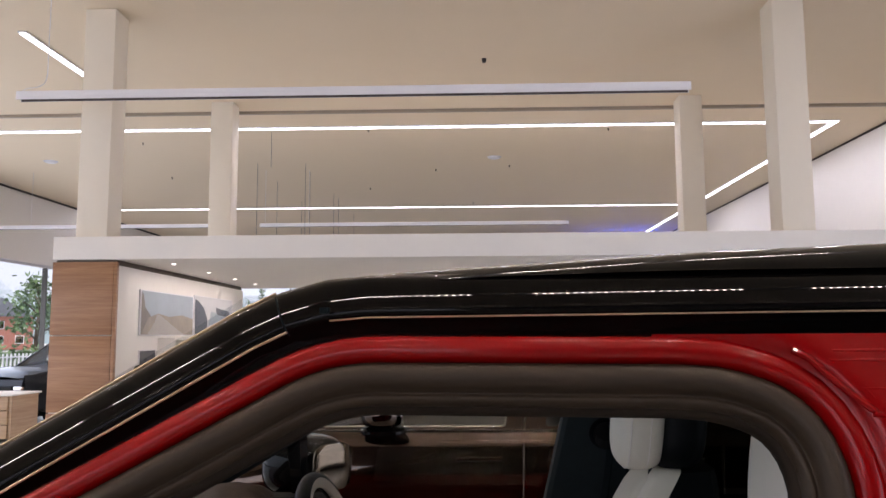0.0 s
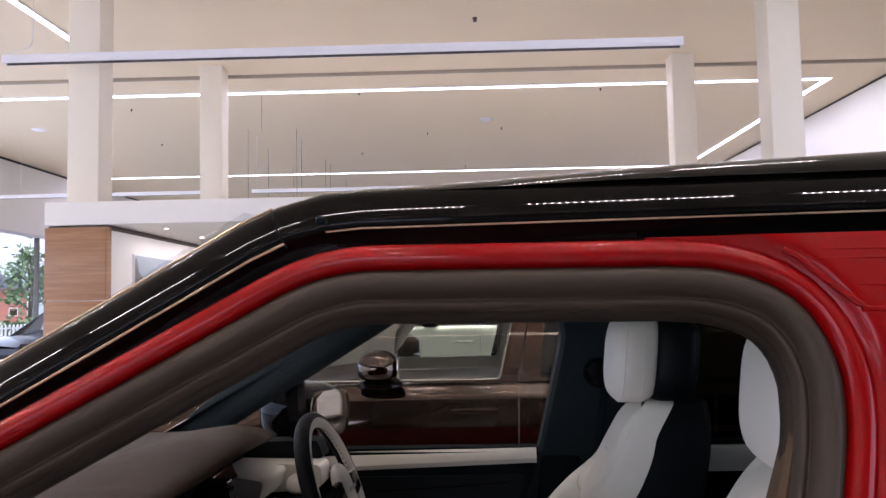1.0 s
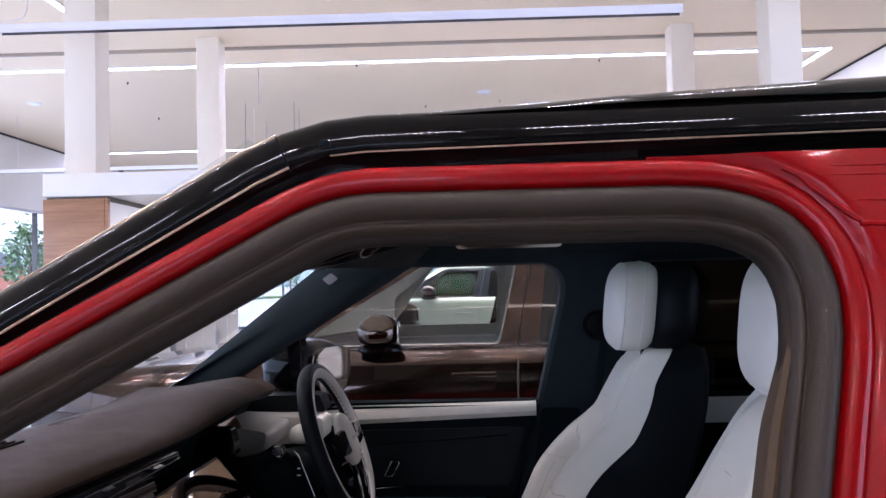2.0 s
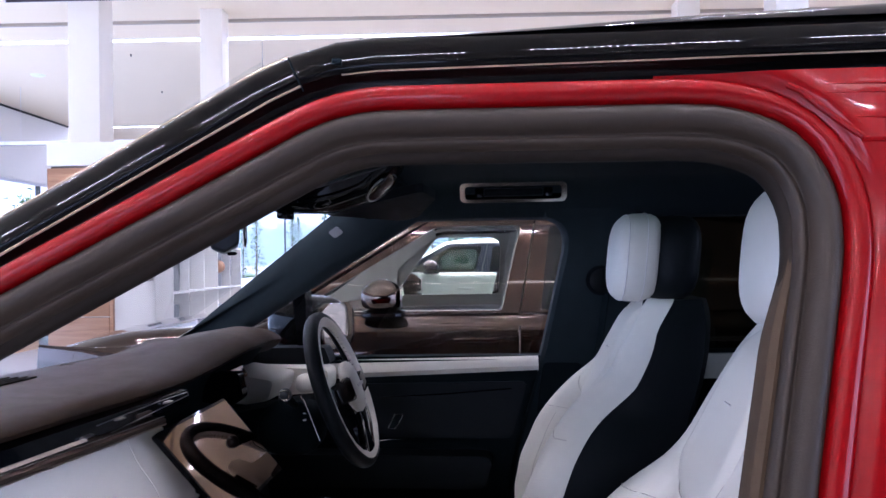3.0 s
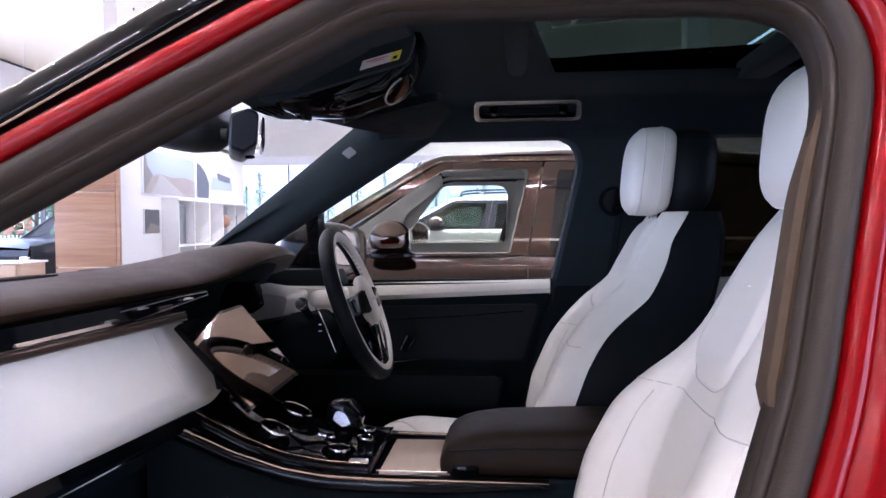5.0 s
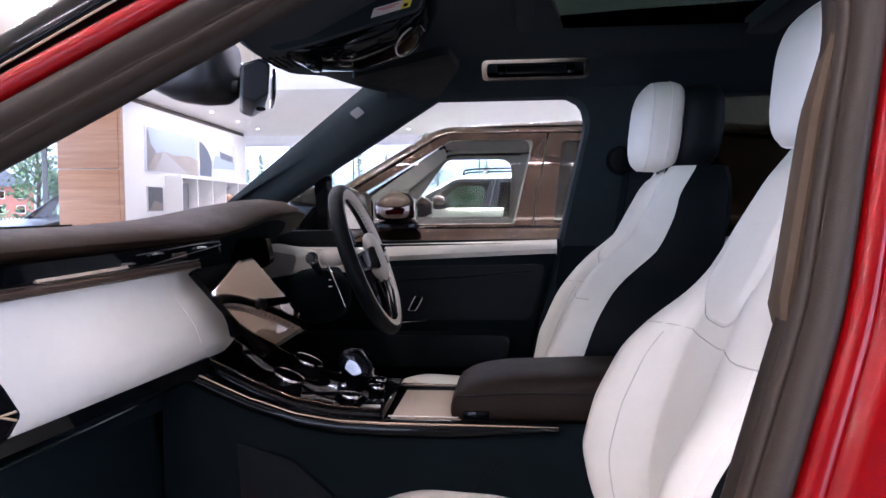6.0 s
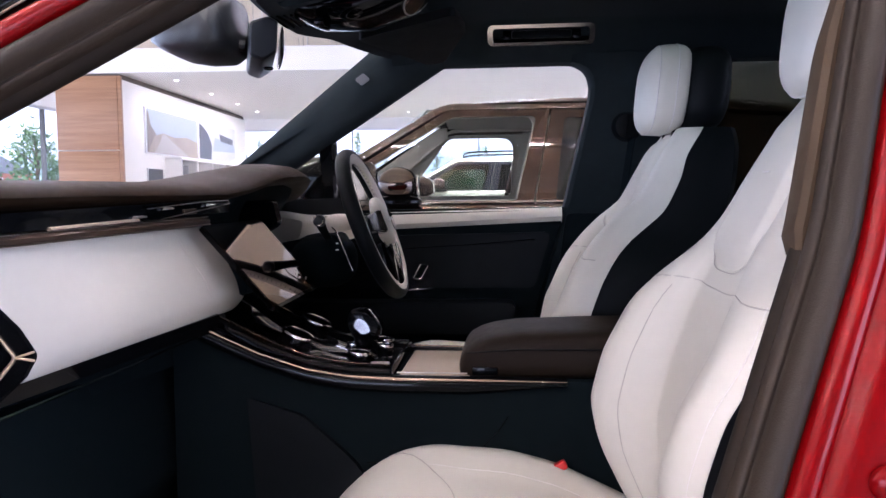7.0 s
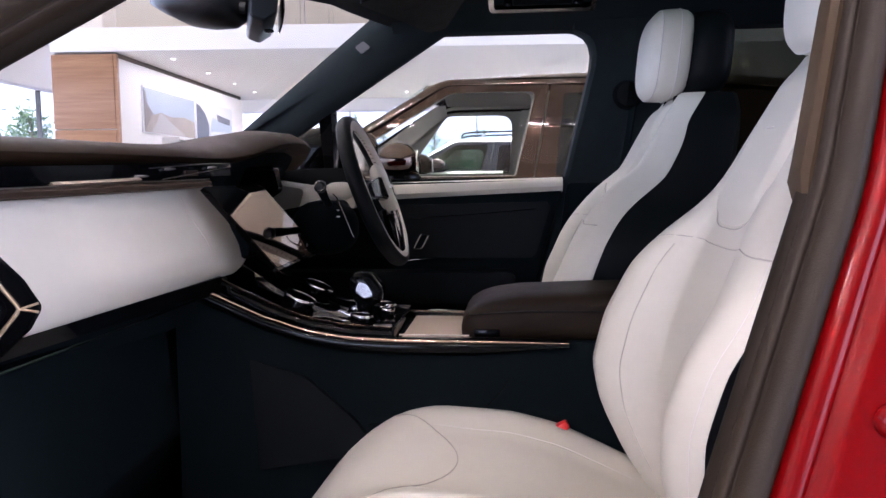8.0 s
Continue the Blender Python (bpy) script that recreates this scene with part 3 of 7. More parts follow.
tagged(part("leather_sample", bm, SAMPLE[1], m=HALL), "round tan leather sample in the shelf", "sample")

# desk, chair and planting by the west glazing
desk = thing("desk", (-7.9, 11.8, 0), "oak reception desk with a white top", "desk", m=HALL)
part("top", boxed(-8.9, -7.35, 11.2, 12.1, 0.735, 0.765, 0.004), WALL, desk, m=HALL)
part("side", boxed(-7.42, -7.38, 11.25, 12.05, 0, 0.735), OAK, desk, m=HALL)
for z in (0.05, 0.28, 0.51):
    part("drawer", boxed(-8.1, -7.43, 11.22, 12.02, z, z + 0.215, 0.004), OAK, desk, m=HALL)
chair = thing("office_chair", (-6.95, 12.9, 0), "orange upholstered office chair by the desk", "chair", m=HALL)
part("seat", pillow(bmesh.new(), -6.95, 12.9, 0.48, 0.25, 0.25, 0.05), ORANGE, chair, m=HALL)
part("backrest", pillow(bmesh.new(), -6.90, 13.1, 0.80, 0.23, 0.05, 0.26), ORANGE, chair, m=HALL)
part("post", tube(bmesh.new(), [(-6.95, 12.9, 0.05), (-6.95, 12.9, 0.44)], 0.03, 10), CHROME, chair, m=HALL)
for k in range(5):
    a = k * 2 * math.pi / 5
    part("foot", tube(bmesh.new(), [(-6.95, 12.9, 0.08), (-6.95 + 0.28 * math.cos(a), 12.9 + 0.28 * math.sin(a), 0.03)], [0.025, 0.03], 8), CHROME, chair, m=HALL)


# ---- the red car: outside ----
def ap(x, z, n=0.0):
    """A place on the plane of the near door opening; n metres outward."""
    return (x, -0.70 - (1.66 - z) * 0.25 - n * 0.97, z + n * 0.243)


APN = (0, -1, 0.25)
AX = 0.25


def on_side(q, top=1.668):
    """Keeps a point of the side panel under the roof rail."""
    if q.z > top:
        q = Vector((q.x, q.y + (q.z - top) * AX, top))
    return q


def skin(x0, x1, side, belt=True, steps=10, front=-2.55, rear=2.40, roll=False, rise=0.0):
    """A stretch of the lower body's outer skin."""
    bm = bmesh.new()
    rings = []
    for k in range(steps + 1):
        x = x0 + (x1 - x0) * k / steps
        f = max(0.0, (front + 0.9 - x) / 0.9) ** 2       # nose
        r = max(0.0, (x - (rear - 0.5)) / 0.5) ** 2      # tail
        pull = 0.30 * f + 0.16 * r
        b = 1.13 + 0.012 * (x + 1.1) if x > -1.2 else 1.10 - 0.16 * f - 0.02 * (-1.2 - x)
        if roll and x > -1.12:       # rounded shoulder under the windows
            prof = curve3([(0.842, 1.168 + rise), (0.872, 1.168 + rise), (0.900, 1.160 + rise), (0.924, 1.142 + rise), (0.940, 1.112 + rise), (0.952, 1.06 + rise), (0.972, 0.95), (0.982, 0.82), (0.966, 0.62), (0.974, 0.47), (0.94, 0.35), (0.80, 0.28)], 4)
        elif x > -1.12:
            prof = [(0.885, b), (0.915, b - 0.015), (0.94, b - 0.08), (0.975, 0.95), (0.985, 0.82), (0.965, 0.60), (0.975, 0.47), (0.93, 0.33), (0.80, 0.28)]
        elif roll:
            prof = curve3([(0.78, b + 0.01), (0.83, b + 0.008), (0.87, b - 0.008), (0.90, b - 0.03), (0.925, b - 0.06), (0.95, 1.00), (0.972, 0.93), (0.982, 0.82), (0.966, 0.62), (0.974, 0.47), (0.94, 0.35), (0.80, 0.28)], 4)
        else:
            prof = [(0.80, b), (0.87, b - 0.015), (0.93, b - 0.07), (0.975, 0.93), (0.985, 0.82), (0.965, 0.60), (0.975, 0.47), (0.93, 0.33), (0.80, 0.28)]
        rings.append([(x, side * (y - pull * (0.6 + 0.4 * y)), z) for y, z in prof])
    return loft(bm, rings, close=False)


def wheel(cx, side, parent):
    y0 = side * 0.93
    bm = bmesh.new()
    prof = [(0.26, -0.12), (0.30, -0.14), (0.36, -0.13), (0.385, -0.09), (0.39, 0.0), (0.385, 0.09), (0.36, 0.13), (0.30, 0.14), (0.26, 0.12)]
    rings = []
    for k in range(40):
        a = 2 * math.pi * k / 40
        rings.append([(cx + r * math.cos(a), y0 - side * 0.11 + w, 0.39 + r * math.sin(a)) for r, w in prof])
    wh = part("wheel", loft(bm, rings, close=True, caps=False, loop=True), TYRE, parent, "black low-profile tyre on a dark rim")
    for k in range(5):
        a = 2 * math.pi * k / 5
        sp = bmesh.new()
        rr = []
        for r, w in ((0.05, 0.035), (0.16, 0.028), (0.27, 0.04)):
            c, s = math.cos(a), math.sin(a)
            rr.append([(cx + r * c - w * s * u, y0 - side * (0.01 + v), 0.39 + r * s + w * c * u) for u, v in ((-1, 0), (1, 0), (1, 0.04), (-1, 0.04))])
        part("spoke", loft(sp, rr), SATIN, wh)
    arch = bmesh.new()
    bmesh.ops.create_cone(arch, cap_ends=True, segments=40, radius1=0.44, radius2=0.44, depth=0.30, matrix=pose(cx, side * 0.842, 0.42, 90, 0, 0))
    part("wheel_arch", arch, CLOTH, parent)


def nose_and_tail(car, paint, front=-2.55, rear=2.40):
    bm = bmesh.new()
    rings = []
    for k in range(9):      # bonnet
        x = front + 0.06 + (-1.2 - front - 0.06) * k / 8
        f = max(0.0, (front + 0.9 - x) / 0.9) ** 2
        b = 1.10 - 0.16 * f - 0.02 * (-1.2 - x)
        w = 0.80 - 0.30 * f * 1.08
        rings.append([(x, w * u, b + 0.035 * (1 - u * u)) for u in (-1, -0.8, -0.5, 0, 0.5, 0.8, 1)])
    part("bonnet", loft(bm, rings, close=False), paint, car)
    part("front_bumper", slab(fillet([(front, 0.35, 0.05), (front - 0.03, 0.62, 0.05), (front + 0.05, 0.92, 0.04), (front + 0.3, 0.9, 0.01), (front + 0.3, 0.35, 0.01)]), -0.66, 0.66), paint, car)
    part("grille", boxed(front - 0.035, front + 0.02, -0.48, 0.48, 0.66, 0.80, 0.01), PIANO, car)
    for s in (-1, 1):
        part("headlight", boxed(front - 0.02, front + 0.2, s * 0.5, s * 0.69, 0.72, 0.80, 0.02), CHROME, car)
        part("tail_light", boxed(rear - 0.1, rear + 0.012, s * 0.45, s * 0.80, 0.98, 1.04, 0.015), RED_PLASTIC, car)
    part("tailgate", slab(fillet([(rear, 0.40, 0.05), (rear + 0.02, 0.75, 0.05), (rear - 0.02, 1.13, 0.04), (rear - 0.45, 1.13, 0.02), (rear - 0.45, 0.40, 0.02)]), -0.80, 0.80), paint, car)


RAIL = [(-0.006, -0.042), (0.001, -0.034), (0.010, -0.030), (0.019, -0.027), (0.0235, -0.022), (0.0265, -0.0155), (0.030, -0.0112), (0.034, -0.0098), (0.038, -0.0102), (0.046, -0.0130), (0.054, -0.0165), (0.062, -0.0207), (0.070, -0.0254), (0.078, -0.0320), (0.085, -0.042), (0.089, -0.055), (0.090, -0.080)]


def upper_line(side, corner=-0.105, x_front=-1.30, x_rear=2.25, front=1.014):
    """The line where side panel and roof rail meet."""
    pts = fillet([(x_front, front, 0), (corner, 1.664, 0.22), (0.55, 1.668, 0), (1.2, 1.660, 0.5), (x_rear, 1.60, 0)])
    pts = resample([Vector((x, z)) for x, z in pts], 0.04)
    return [Vector((p.x, side * (0.70 + (1.66 - p.y) * 0.25), p.y)) for p in pts]


def rail(car, side, mat, corner=-0.105, slim=False, trim=False):
    path = upper_line(side, corner, front=0.972 if trim else 1.014)
    nn = Vector((0, side, 0.25))
    prof = [(side * o, n) for o, n in RAIL]
    if slim:
        part("pillar_cover", sweep(bmesh.new(), [p for p in path if p.x < -0.26], [(o * 0.25, n) for o, n in prof], nn), mat, car)
        path = [p for p in path if p.x > -0.31]
    if trim:
        def line(o, n, pts):
            return [p + (pts[min(i + 1, len(pts) - 1)] - pts[max(i - 1, 0)]).normalized().cross(nn.normalized()) * side * o + nn.normalized() * n for i, p in enumerate(pts)]
        post = [p for p in path if p.x < -0.115]
        # thin metal rods imitate the tan edge reflections on the gloss cover
        part("pillar_glint", tube(bmesh.new(), line(0.0262, -0.0145, post), 0.0016, 6), GOLD_TRIM, car, "thin champagne rod imitating the edge reflection along the pillar")
        part("windscreen_glint", tube(bmesh.new(), line(0.0885, -0.047, post), 0.0018, 6), GOLD_TRIM, car, "thin champagne rod imitating the edge reflection along the windscreen")
        part("rail_glint", tube(bmesh.new(), line(0.0262, -0.0155, [p for p in path if p.x > -0.09]), 0.0011, 6), GOLD_TRIM, car)
        part("cover_joint", tube(bmesh.new(), [line(o, n + 0.0002, post)[-1] for o, n in RAIL[4:14]], 0.0011, 5), CLOTH, car)
    part("roof_rail", sweep(bmesh.new(), path, prof, nn), mat, car, "gloss black roof rail and pillar cover")


def roof_edge(x):
    """Half width and height of the roof's edge."""
    return table(x, (-0.30, -0.18, 0.0, 0.3, 0.8, 1.5, 2.2), (0.625, 0.640, 0.652, 0.656, 0.656, 0.644, 0.61)), table(
        x, (-0.30, -0.18, -0.05, 0.3, 0.8, 1.5, 2.2), (1.664, 1.706, 1.729, 1.737, 1.737, 1.715, 1.664))


def roof_panel(car, mat, x0=-0.2, x1=2.2, n=26, glass_from=None, shift=0.0):
    rings = []
    for k in range(n + 1):
        x = x0 + (x1 - x0) * k / n
        w, z = roof_edge(x + shift)
        bow = 0.07 * max(0.0, 1 - (x - x0) / 0.45) ** 2
        rings.append([(x - bow * (1 - u * u), w * u, z + table(x, (-0.2, 0.0, 0.2, 0.5, 0.8, 1.5, 2.2), (0.012, 0.021, 0.0285, 0.041, 0.053, 0.053, 0.04)) * (1 - abs(u) ** 12)) for u in (-1, -0.985, -0.96, -0.93, -0.89, -0.84, -0.78, -0.7, -0.6, -0.4, 0, 0.4, 0.6, 0.7, 0.78, 0.84, 0.89, 0.93, 0.96, 0.985, 1)])
    bm = loft(bmesh.new(), rings, close=False)
    if glass_from is not None:
        kill = [f for f in bm.faces if glass_from < f.calc_center_median().x < 1.35 and abs(f.calc_center_median().y) < 0.46]
        bmesh.ops.delete(bm, geom=kill, context="FACES")
    part("roof", bm, mat, car, "gloss black roof")


def windscreen(car, bow=0.03, top=-0.20):
    rings = []
    for k in range(13):
        u = k / 12
        x, z = -1.28 + u * (1.28 + top), 1.03 + u * 0.685
        w = 0.79 - 0.165 * u
        rings.append([(x - bow * (1 - v * v) * (1.1 - 0.2 * u), w * v, z + 0.012 * (1 - v * v) * u) for v in np.linspace(-1, 1, 13)])
    ob = part("windscreen", loft(bmesh.new(), rings, close=False), PANE, car)
    ob.visible_shadow = False


def rear_screen(car):
    rings = []
    for k in range(5):
        u = k / 4
        rings.append([(2.36 - 0.2 * u, (0.76 - 0.17 * u) * v, 1.13 + 0.53 * u) for v in np.linspace(-1, 1, 7)])
    part("rear_screen", loft(bmesh.new(), rings, close=False), TINT, car)


red_car = thing("red_car", (0, 0, 0), "glossy red sport utility car with its passenger door open", "car")

# side frame round the open door
LOOP = fillet([(-1.02, 0.47, 0.14), (-0.99, 1.144, 0.10), (-0.083, 1.635, 0.22), (0.486, 1.631, 0.155), (0.381, 1.17, 0.6), (0.259, 0.84, 0.5), (0.163, 0.47, 0.14)], 9)
LOOP = resample([Vector(p) for p in LOOP] + [Vector(LOOP[0])], 0.022)[:-1]
loop3 = [Vector(ap(p.x, p.y)) for p in LOOP]
FRAME_PROFILE = [(0.002, -0.06), (0.004, -0.022), (0.006, -0.011), (0.009, -0.004), (0.014, 0.0), (0.019, 0.001), (0.026, 0.000), (0.031, -0.003), (0.0345, -0.010), (0.0355, -0.036)]


# which way the loop runs decides the sign of the outward direction
cxl = sum((p.x for p in loop3)) / len(loop3)
czl = sum((p.z for p in loop3)) / len(loop3)
t0 = (loop3[1] - loop3[-1]).normalized().cross(Vector(APN).normalized())
OUT = 1 if t0.dot(loop3[0] - Vector(ap(cxl, czl))) > 0 else -1


def loop_sweep(profile, fold=None):
    return sweep(bmesh.new(), loop3, [(OUT * o, n) for o, n in profile], APN, closed=True, fold=fold)


part("side_frame", loop_sweep(FRAME_PROFILE, lambda q: on_side(q, 1.667)), RED, red_car, "glossy red door opening frame")
SEAL_BULB = [(0.007, -0.035), (0.0065, -0.020), (0.0045, -0.011), (0.001, -0.006), (-0.004, -0.003), (-0.009, -0.0022), (-0.014, -0.0032), (-0.0185, -0.0062), (-0.022, -0.0108), (-0.0245, -0.0160), (-0.0260, -0.0200), (-0.0275, -0.0208), (-0.0290, -0.0190), (-0.0310, -0.0172), (-0.0335, -0.0172), (-0.0360, -0.0195), (-0.038, -0.0235), (-0.0395, -0.029), (-0.040, -0.036), (-0.038, -0.05), (-0.01, -0.05)]
part("door_seal", loop_sweep(SEAL_BULB), RUBBER, red_car, "soft grey-brown rubber door seal", sharp=85)
LINING = [(-0.036, -0.030), (-0.041, -0.033), (-0.0455, -0.038), (-0.0475, -0.046), (-0.046, -0.056), (-0.034, -0.066), (-0.02, -0.064), (-0.02, -0.05)]
part("opening_lining", loop_sweep(LINING), RUBBER_DARK, red_car, "dark brown lining inside the door seal", sharp=85)

cover = [p for p in loop3 if p.x > 0.30 and 1.135 < p.z < 1.60]
cover.sort(key=lambda p: p.z)
rings = []
for i, p in enumerate(cover):
    d = (cover[min(i + 1, len(cover) - 1)] - cover[max(i - 1, 0)]).normalized().cross(Vector(APN).normalized())
    d = -d if d.x > 0 else d
    nn_ = Vector(APN).normalized()
    f = min(1.0, max(0.02, (1.60 - p.z) / 0.22), 0.35 + (p.z - 1.135) / 0.05)
    rings.append([p + d * (0.030 + (o - 0.030) * f) + nn_ * (-0.034 + (n + 0.034) * f) for o, n in ((0.030, -0.034), (0.044, -0.030), (0.051, -0.036), (0.053, -0.050), (0.050, -0.080), (0.035, -0.080))])
part("post_cover", loft(bmesh.new(), rings), SEAL_LIT, red_car, "inner post cover in the seal's brown, lightened as if lit")

# middle post and the closed rear door's panel
k0 = min(range(len(loop3)), key=lambda i: (loop3[i] - Vector(ap(0.28, 1.634))).length)
k1 = min(range(len(loop3)), key=lambda i: (loop3[i] - Vector(ap(0.19, 0.60))).length)
run = []
i = k0
step = 1 if (loop3[(k0 + 3) % len(loop3)].x > loop3[k0].x) else -1
while i != k1:
    run.append(loop3[i])
    i = (i + step) % len(loop3)
sgn = OUT * step
POST = [(0.020, -0.004), (0.026, -0.0055), (0.031, -0.006), (0.035, -0.0045), (0.039, -0.001), (0.043, 0.0025), (0.047, 0.0045), (0.053, 0.0055), (0.065, 0.0055), (0.080, 0.0050), (0.11, 0.0045), (0.16, 0.003), (0.22, 0.000), (0.26, -0.006), (0.30, -0.012)]
rings = []
for i, p in enumerate(run):
    side = (run[min(i + 1, len(run) - 1)] - run[max(i - 1, 0)]).normalized().cross(Vector(APN).normalized()) * sgn
    rings.append([p + side * o + Vector(APN).normalized() * n for o, n in POST])
bm = loft(bmesh.new(), rings, close=False)
bmesh.ops.bisect_plane(bm, geom=bm.verts[:] + bm.edges[:] + bm.faces[:], plane_co=(0, 0, 1.6655), plane_no=(0, 0, 1), clear_outer=True)
part("centre_post", bm, RED, red_car, "glossy red centre post panel")
# pressed corner of the panel: a raised crease with two short ribs
for k_, pts in enumerate((((0.409, 1.648), (0.425, 1.639), (0.437, 1.626), (0.460, 1.605), (0.480, 1.588), (0.490, 1.584), (0.60, 1.580)),
                          ((0.448, 1.647), (0.52, 1.647), (0.62, 1.643)), ((0.443, 1.637), (0.52, 1.637), (0.62, 1.633)), ((0.482, 1.600), (0.477, 1.607), (0.485, 1.609), (0.60, 1.606)))):
    part("pressed_edge", tube(bmesh.new(), curve3([ap(x, z, 0.0035) for x, z in pts], 5), 0.0038 if k_ == 0 else 0.0024, 8), RED, red_car)
rung = bmesh.new()
bmesh.ops.create_uvsphere(rung, u_segments=20, v_segments=10, radius=1.0, matrix=Matrix.Translation(ap(0.385, 0.947, 0.007)) @ Matrix.Diagonal((0.017, 0.011, 0.017, 1.0)))
latch = part("door_latch", rung, RED, red_car, "round red bolt cover on the centre post")

part("front_wing", skin(-2.5, -1.04, -1), RED, red_car)
part("rear_flank", skin(0.66, 2.36, -1, steps=14), RED, red_car)
part("far_flank", skin(-2.5, 2.36, 1, steps=30), RED, red_car)
part("sill", boxed(-1.0, 0.4, -0.93, -0.80, 0.28, 0.45, 0.02), RED, red_car)
part("underbody", boxed(-2.4, 2.25, -0.80, 0.80, 0.24, 0.34), CLOTH, red_car)
nose_and_tail(red_car, RED)
for cxw in (-1.65, 1.35):
    for s in (-1, 1):
        wheel(cxw, s, red_car)
rail(red_car, -1, GLOSS_BLACK, trim=True)
rail(red_car, 1, GLOSS_BLACK, slim=True)
roof_panel(red_car, ROOF_BLACK, glass_from=0.10)
# the glass of the roof
rings = []
for k in range(15):
    x = 0.03 + 1.40 * k / 14
    rings.append([(x, 0.50 * v, roof_edge(x)[1] - 0.0015 + table(x, (-0.2, 0.0, 0.2, 0.5, 0.8, 1.5), (0.012, 0.021, 0.0285, 0.041, 0.053, 0.053)) * (1 - abs(0.763 * v) ** 12)) for v in np.linspace(-1, 1, 9)])
part("roof_glass", loft(bmesh.new(), rings, close=False), ROOF_GLASS, red_car, "dark green tinted glass roof")
windscreen(red_car)
rear_screen(red_car)
clip = boxed(-0.092, -0.082, -0.700, -0.690, 1.690, 1.697, 0.001)
part("rail_clip", clip, CLOTH, red_car)

# near rear window, and the far side's closed doors with their glass
part("rear_side_glass", slab([(0.62, 1.17), (1.50, 1.19), (1.40, 1.62), (0.70, 1.63)], 0, 0.006, lambda x, y, z: ap(x, z, y - 0.012)), TINT, red_car)


# ---- the red car: inside ----
def fw(x, z, n=0.0):
    """A place on the inner face of the far side; n metres towards the cabin."""
    return (x, 0.798 - (z - 1.16) * 0.40 - n, z)


def fslab(pts, n0, n1):
    return slab(pts, n0, n1, lambda x, y, z: fw(x, z, y))


# far front post, suede-clad
rings = []
for u in np.linspace(0, 1, 16):
    x = -1.02 + 0.90 * u
    zt = 1.395 + 0.586 * (x + 0.463)
    a = Vector(fw(x, zt, 0.006))
    b = Vector((x - 0.093, a.y - 0.012 - 0.01 * u, min(1.32 + 0.718 * (x + 0.697), 1.66)))
    mid = (a + b) / 2 + Vector((0.012, -0.020, 0.0))
    back = (a + b) / 2 + Vector((-0.02, 0.05, 0.02))
    rings.append([a + Vector((0, 0.03, 0)), a, a.lerp(mid, 0.5) + Vector((0.004, -0.008, 0)), mid, b.lerp(mid, 0.5) + Vector((0.004, -0.006, 0)), b, b + Vector((0, 0.03, 0)), back])
part("front_post_trim", loft(bmesh.new(), rings), SUEDE, red_car, "dark suede trim on the front post", sharp=85)
part("airbag_badge", slab(fillet([(-0.412, 1.545, 0.006), (-0.385, 1.562, 0.006), (-0.366, 1.545, 0.006), (-0.393, 1.528, 0.006)]), 0, 0.003, lambda x, y, z: (x, 0.640 + (1.545 - z) * 0.3 - y - 0.016, z)), GREY_MARK, red_car)
# headlining: far side, front, and behind the glass roof
rings = []
for x in np.linspace(-0.30, 1.9, 24):
    drop = 0.05 * max(0, 1 - (x + 0.30) / 0.28) ** 2
    zc = 1.715 - drop
    if x < 0.09 or x > 1.33:
        top = [(x, y, zc - 0.035 * (abs(y) / 0.5) ** 3) for y in np.linspace(-0.50, 0.36, 9)]
    else:
        top = [(x, 0.36 + 0.002 * k, zc - 0.035 * (0.36 / 0.5) ** 3 + 0.006 - 0.0007 * k) for k in range(9)]
    side = [(x, 0.43, zc - 0.024), (x, 0.50, zc - 0.037), (x, 0.545, 1.668 - drop), (x, 0.575, 1.640 - drop * 0.6), (x, 0.60, 1.605 - drop * 0.3), (x, 0.622, 1.578), (x, 0.650, 1.572)]
    rings.append(top + side)
bm = loft(bmesh.new(), rings, close=False)
part("headlining", bm, SUEDE, red_car, "black suede headlining")
part("headlining_edge", boxed(0.06, 0.11, -0.585, 0.40, 1.702, 1.738, 0.012), SUEDE, red_car)
part("roof_crossbar", boxed(0.62, 0.70, -0.46, 0.42, 1.69, 1.735, 0.012), SUEDE, red_car)
# header over the windscreen
rings = []
for y in np.linspace(-0.60, 0.62, 25):
    b = 0.13 * (1 - (y / 0.62) ** 2)
    low = table(y, (0.12, 0.32), (0.026, 0.0))
    rings.append([(-0.27 - b, y, 1.645 + b * 0.1), (-0.33 - b, y, 1.612 - low), (-0.31 - b, y, 1.600 - low), (-0.24 - b * 0.7, y, 1.607 - 0.6 * low), (-0.15 - b * 0.3, y, 1.66), (-0.15 - b * 0.3, y, 1.70)])
part("header", loft(bmesh.new(), rings), SUEDE, red_car)
# grab handle
hn = bmesh.new()
frame_o = fillet([(-0.030, 1.617, 0.016), (-0.030, 1.668, 0.016), (0.258, 1.668, 0.016), (0.258, 1.617, 0.016)], 5)
frame_i = fillet([(-0.016, 1.625, 0.010), (-0.016, 1.659, 0.010), (0.244, 1.659, 0.010), (0.244, 1.625, 0.010)], 5)


def hplace(x, y, z):
    return (x, 0.562 + (1.645 - z) * 0.55 - y, z)


rings = [[hplace(x, 0.0, z) for x, z in frame_o], [hplace(x, 0.010, z) for x, z in frame_o], [hplace(x, 0.010, z) for x, z in frame_i], [hplace(x, -0.012, z) for x, z in frame_i]]
grab = part("grab_handle", loft(hn, rings, caps=False), CHROME, red_car, "grab handle in a bright metal surround")
part("recess", slab(frame_i, -0.012, -0.010, hplace), PIANO, grab)
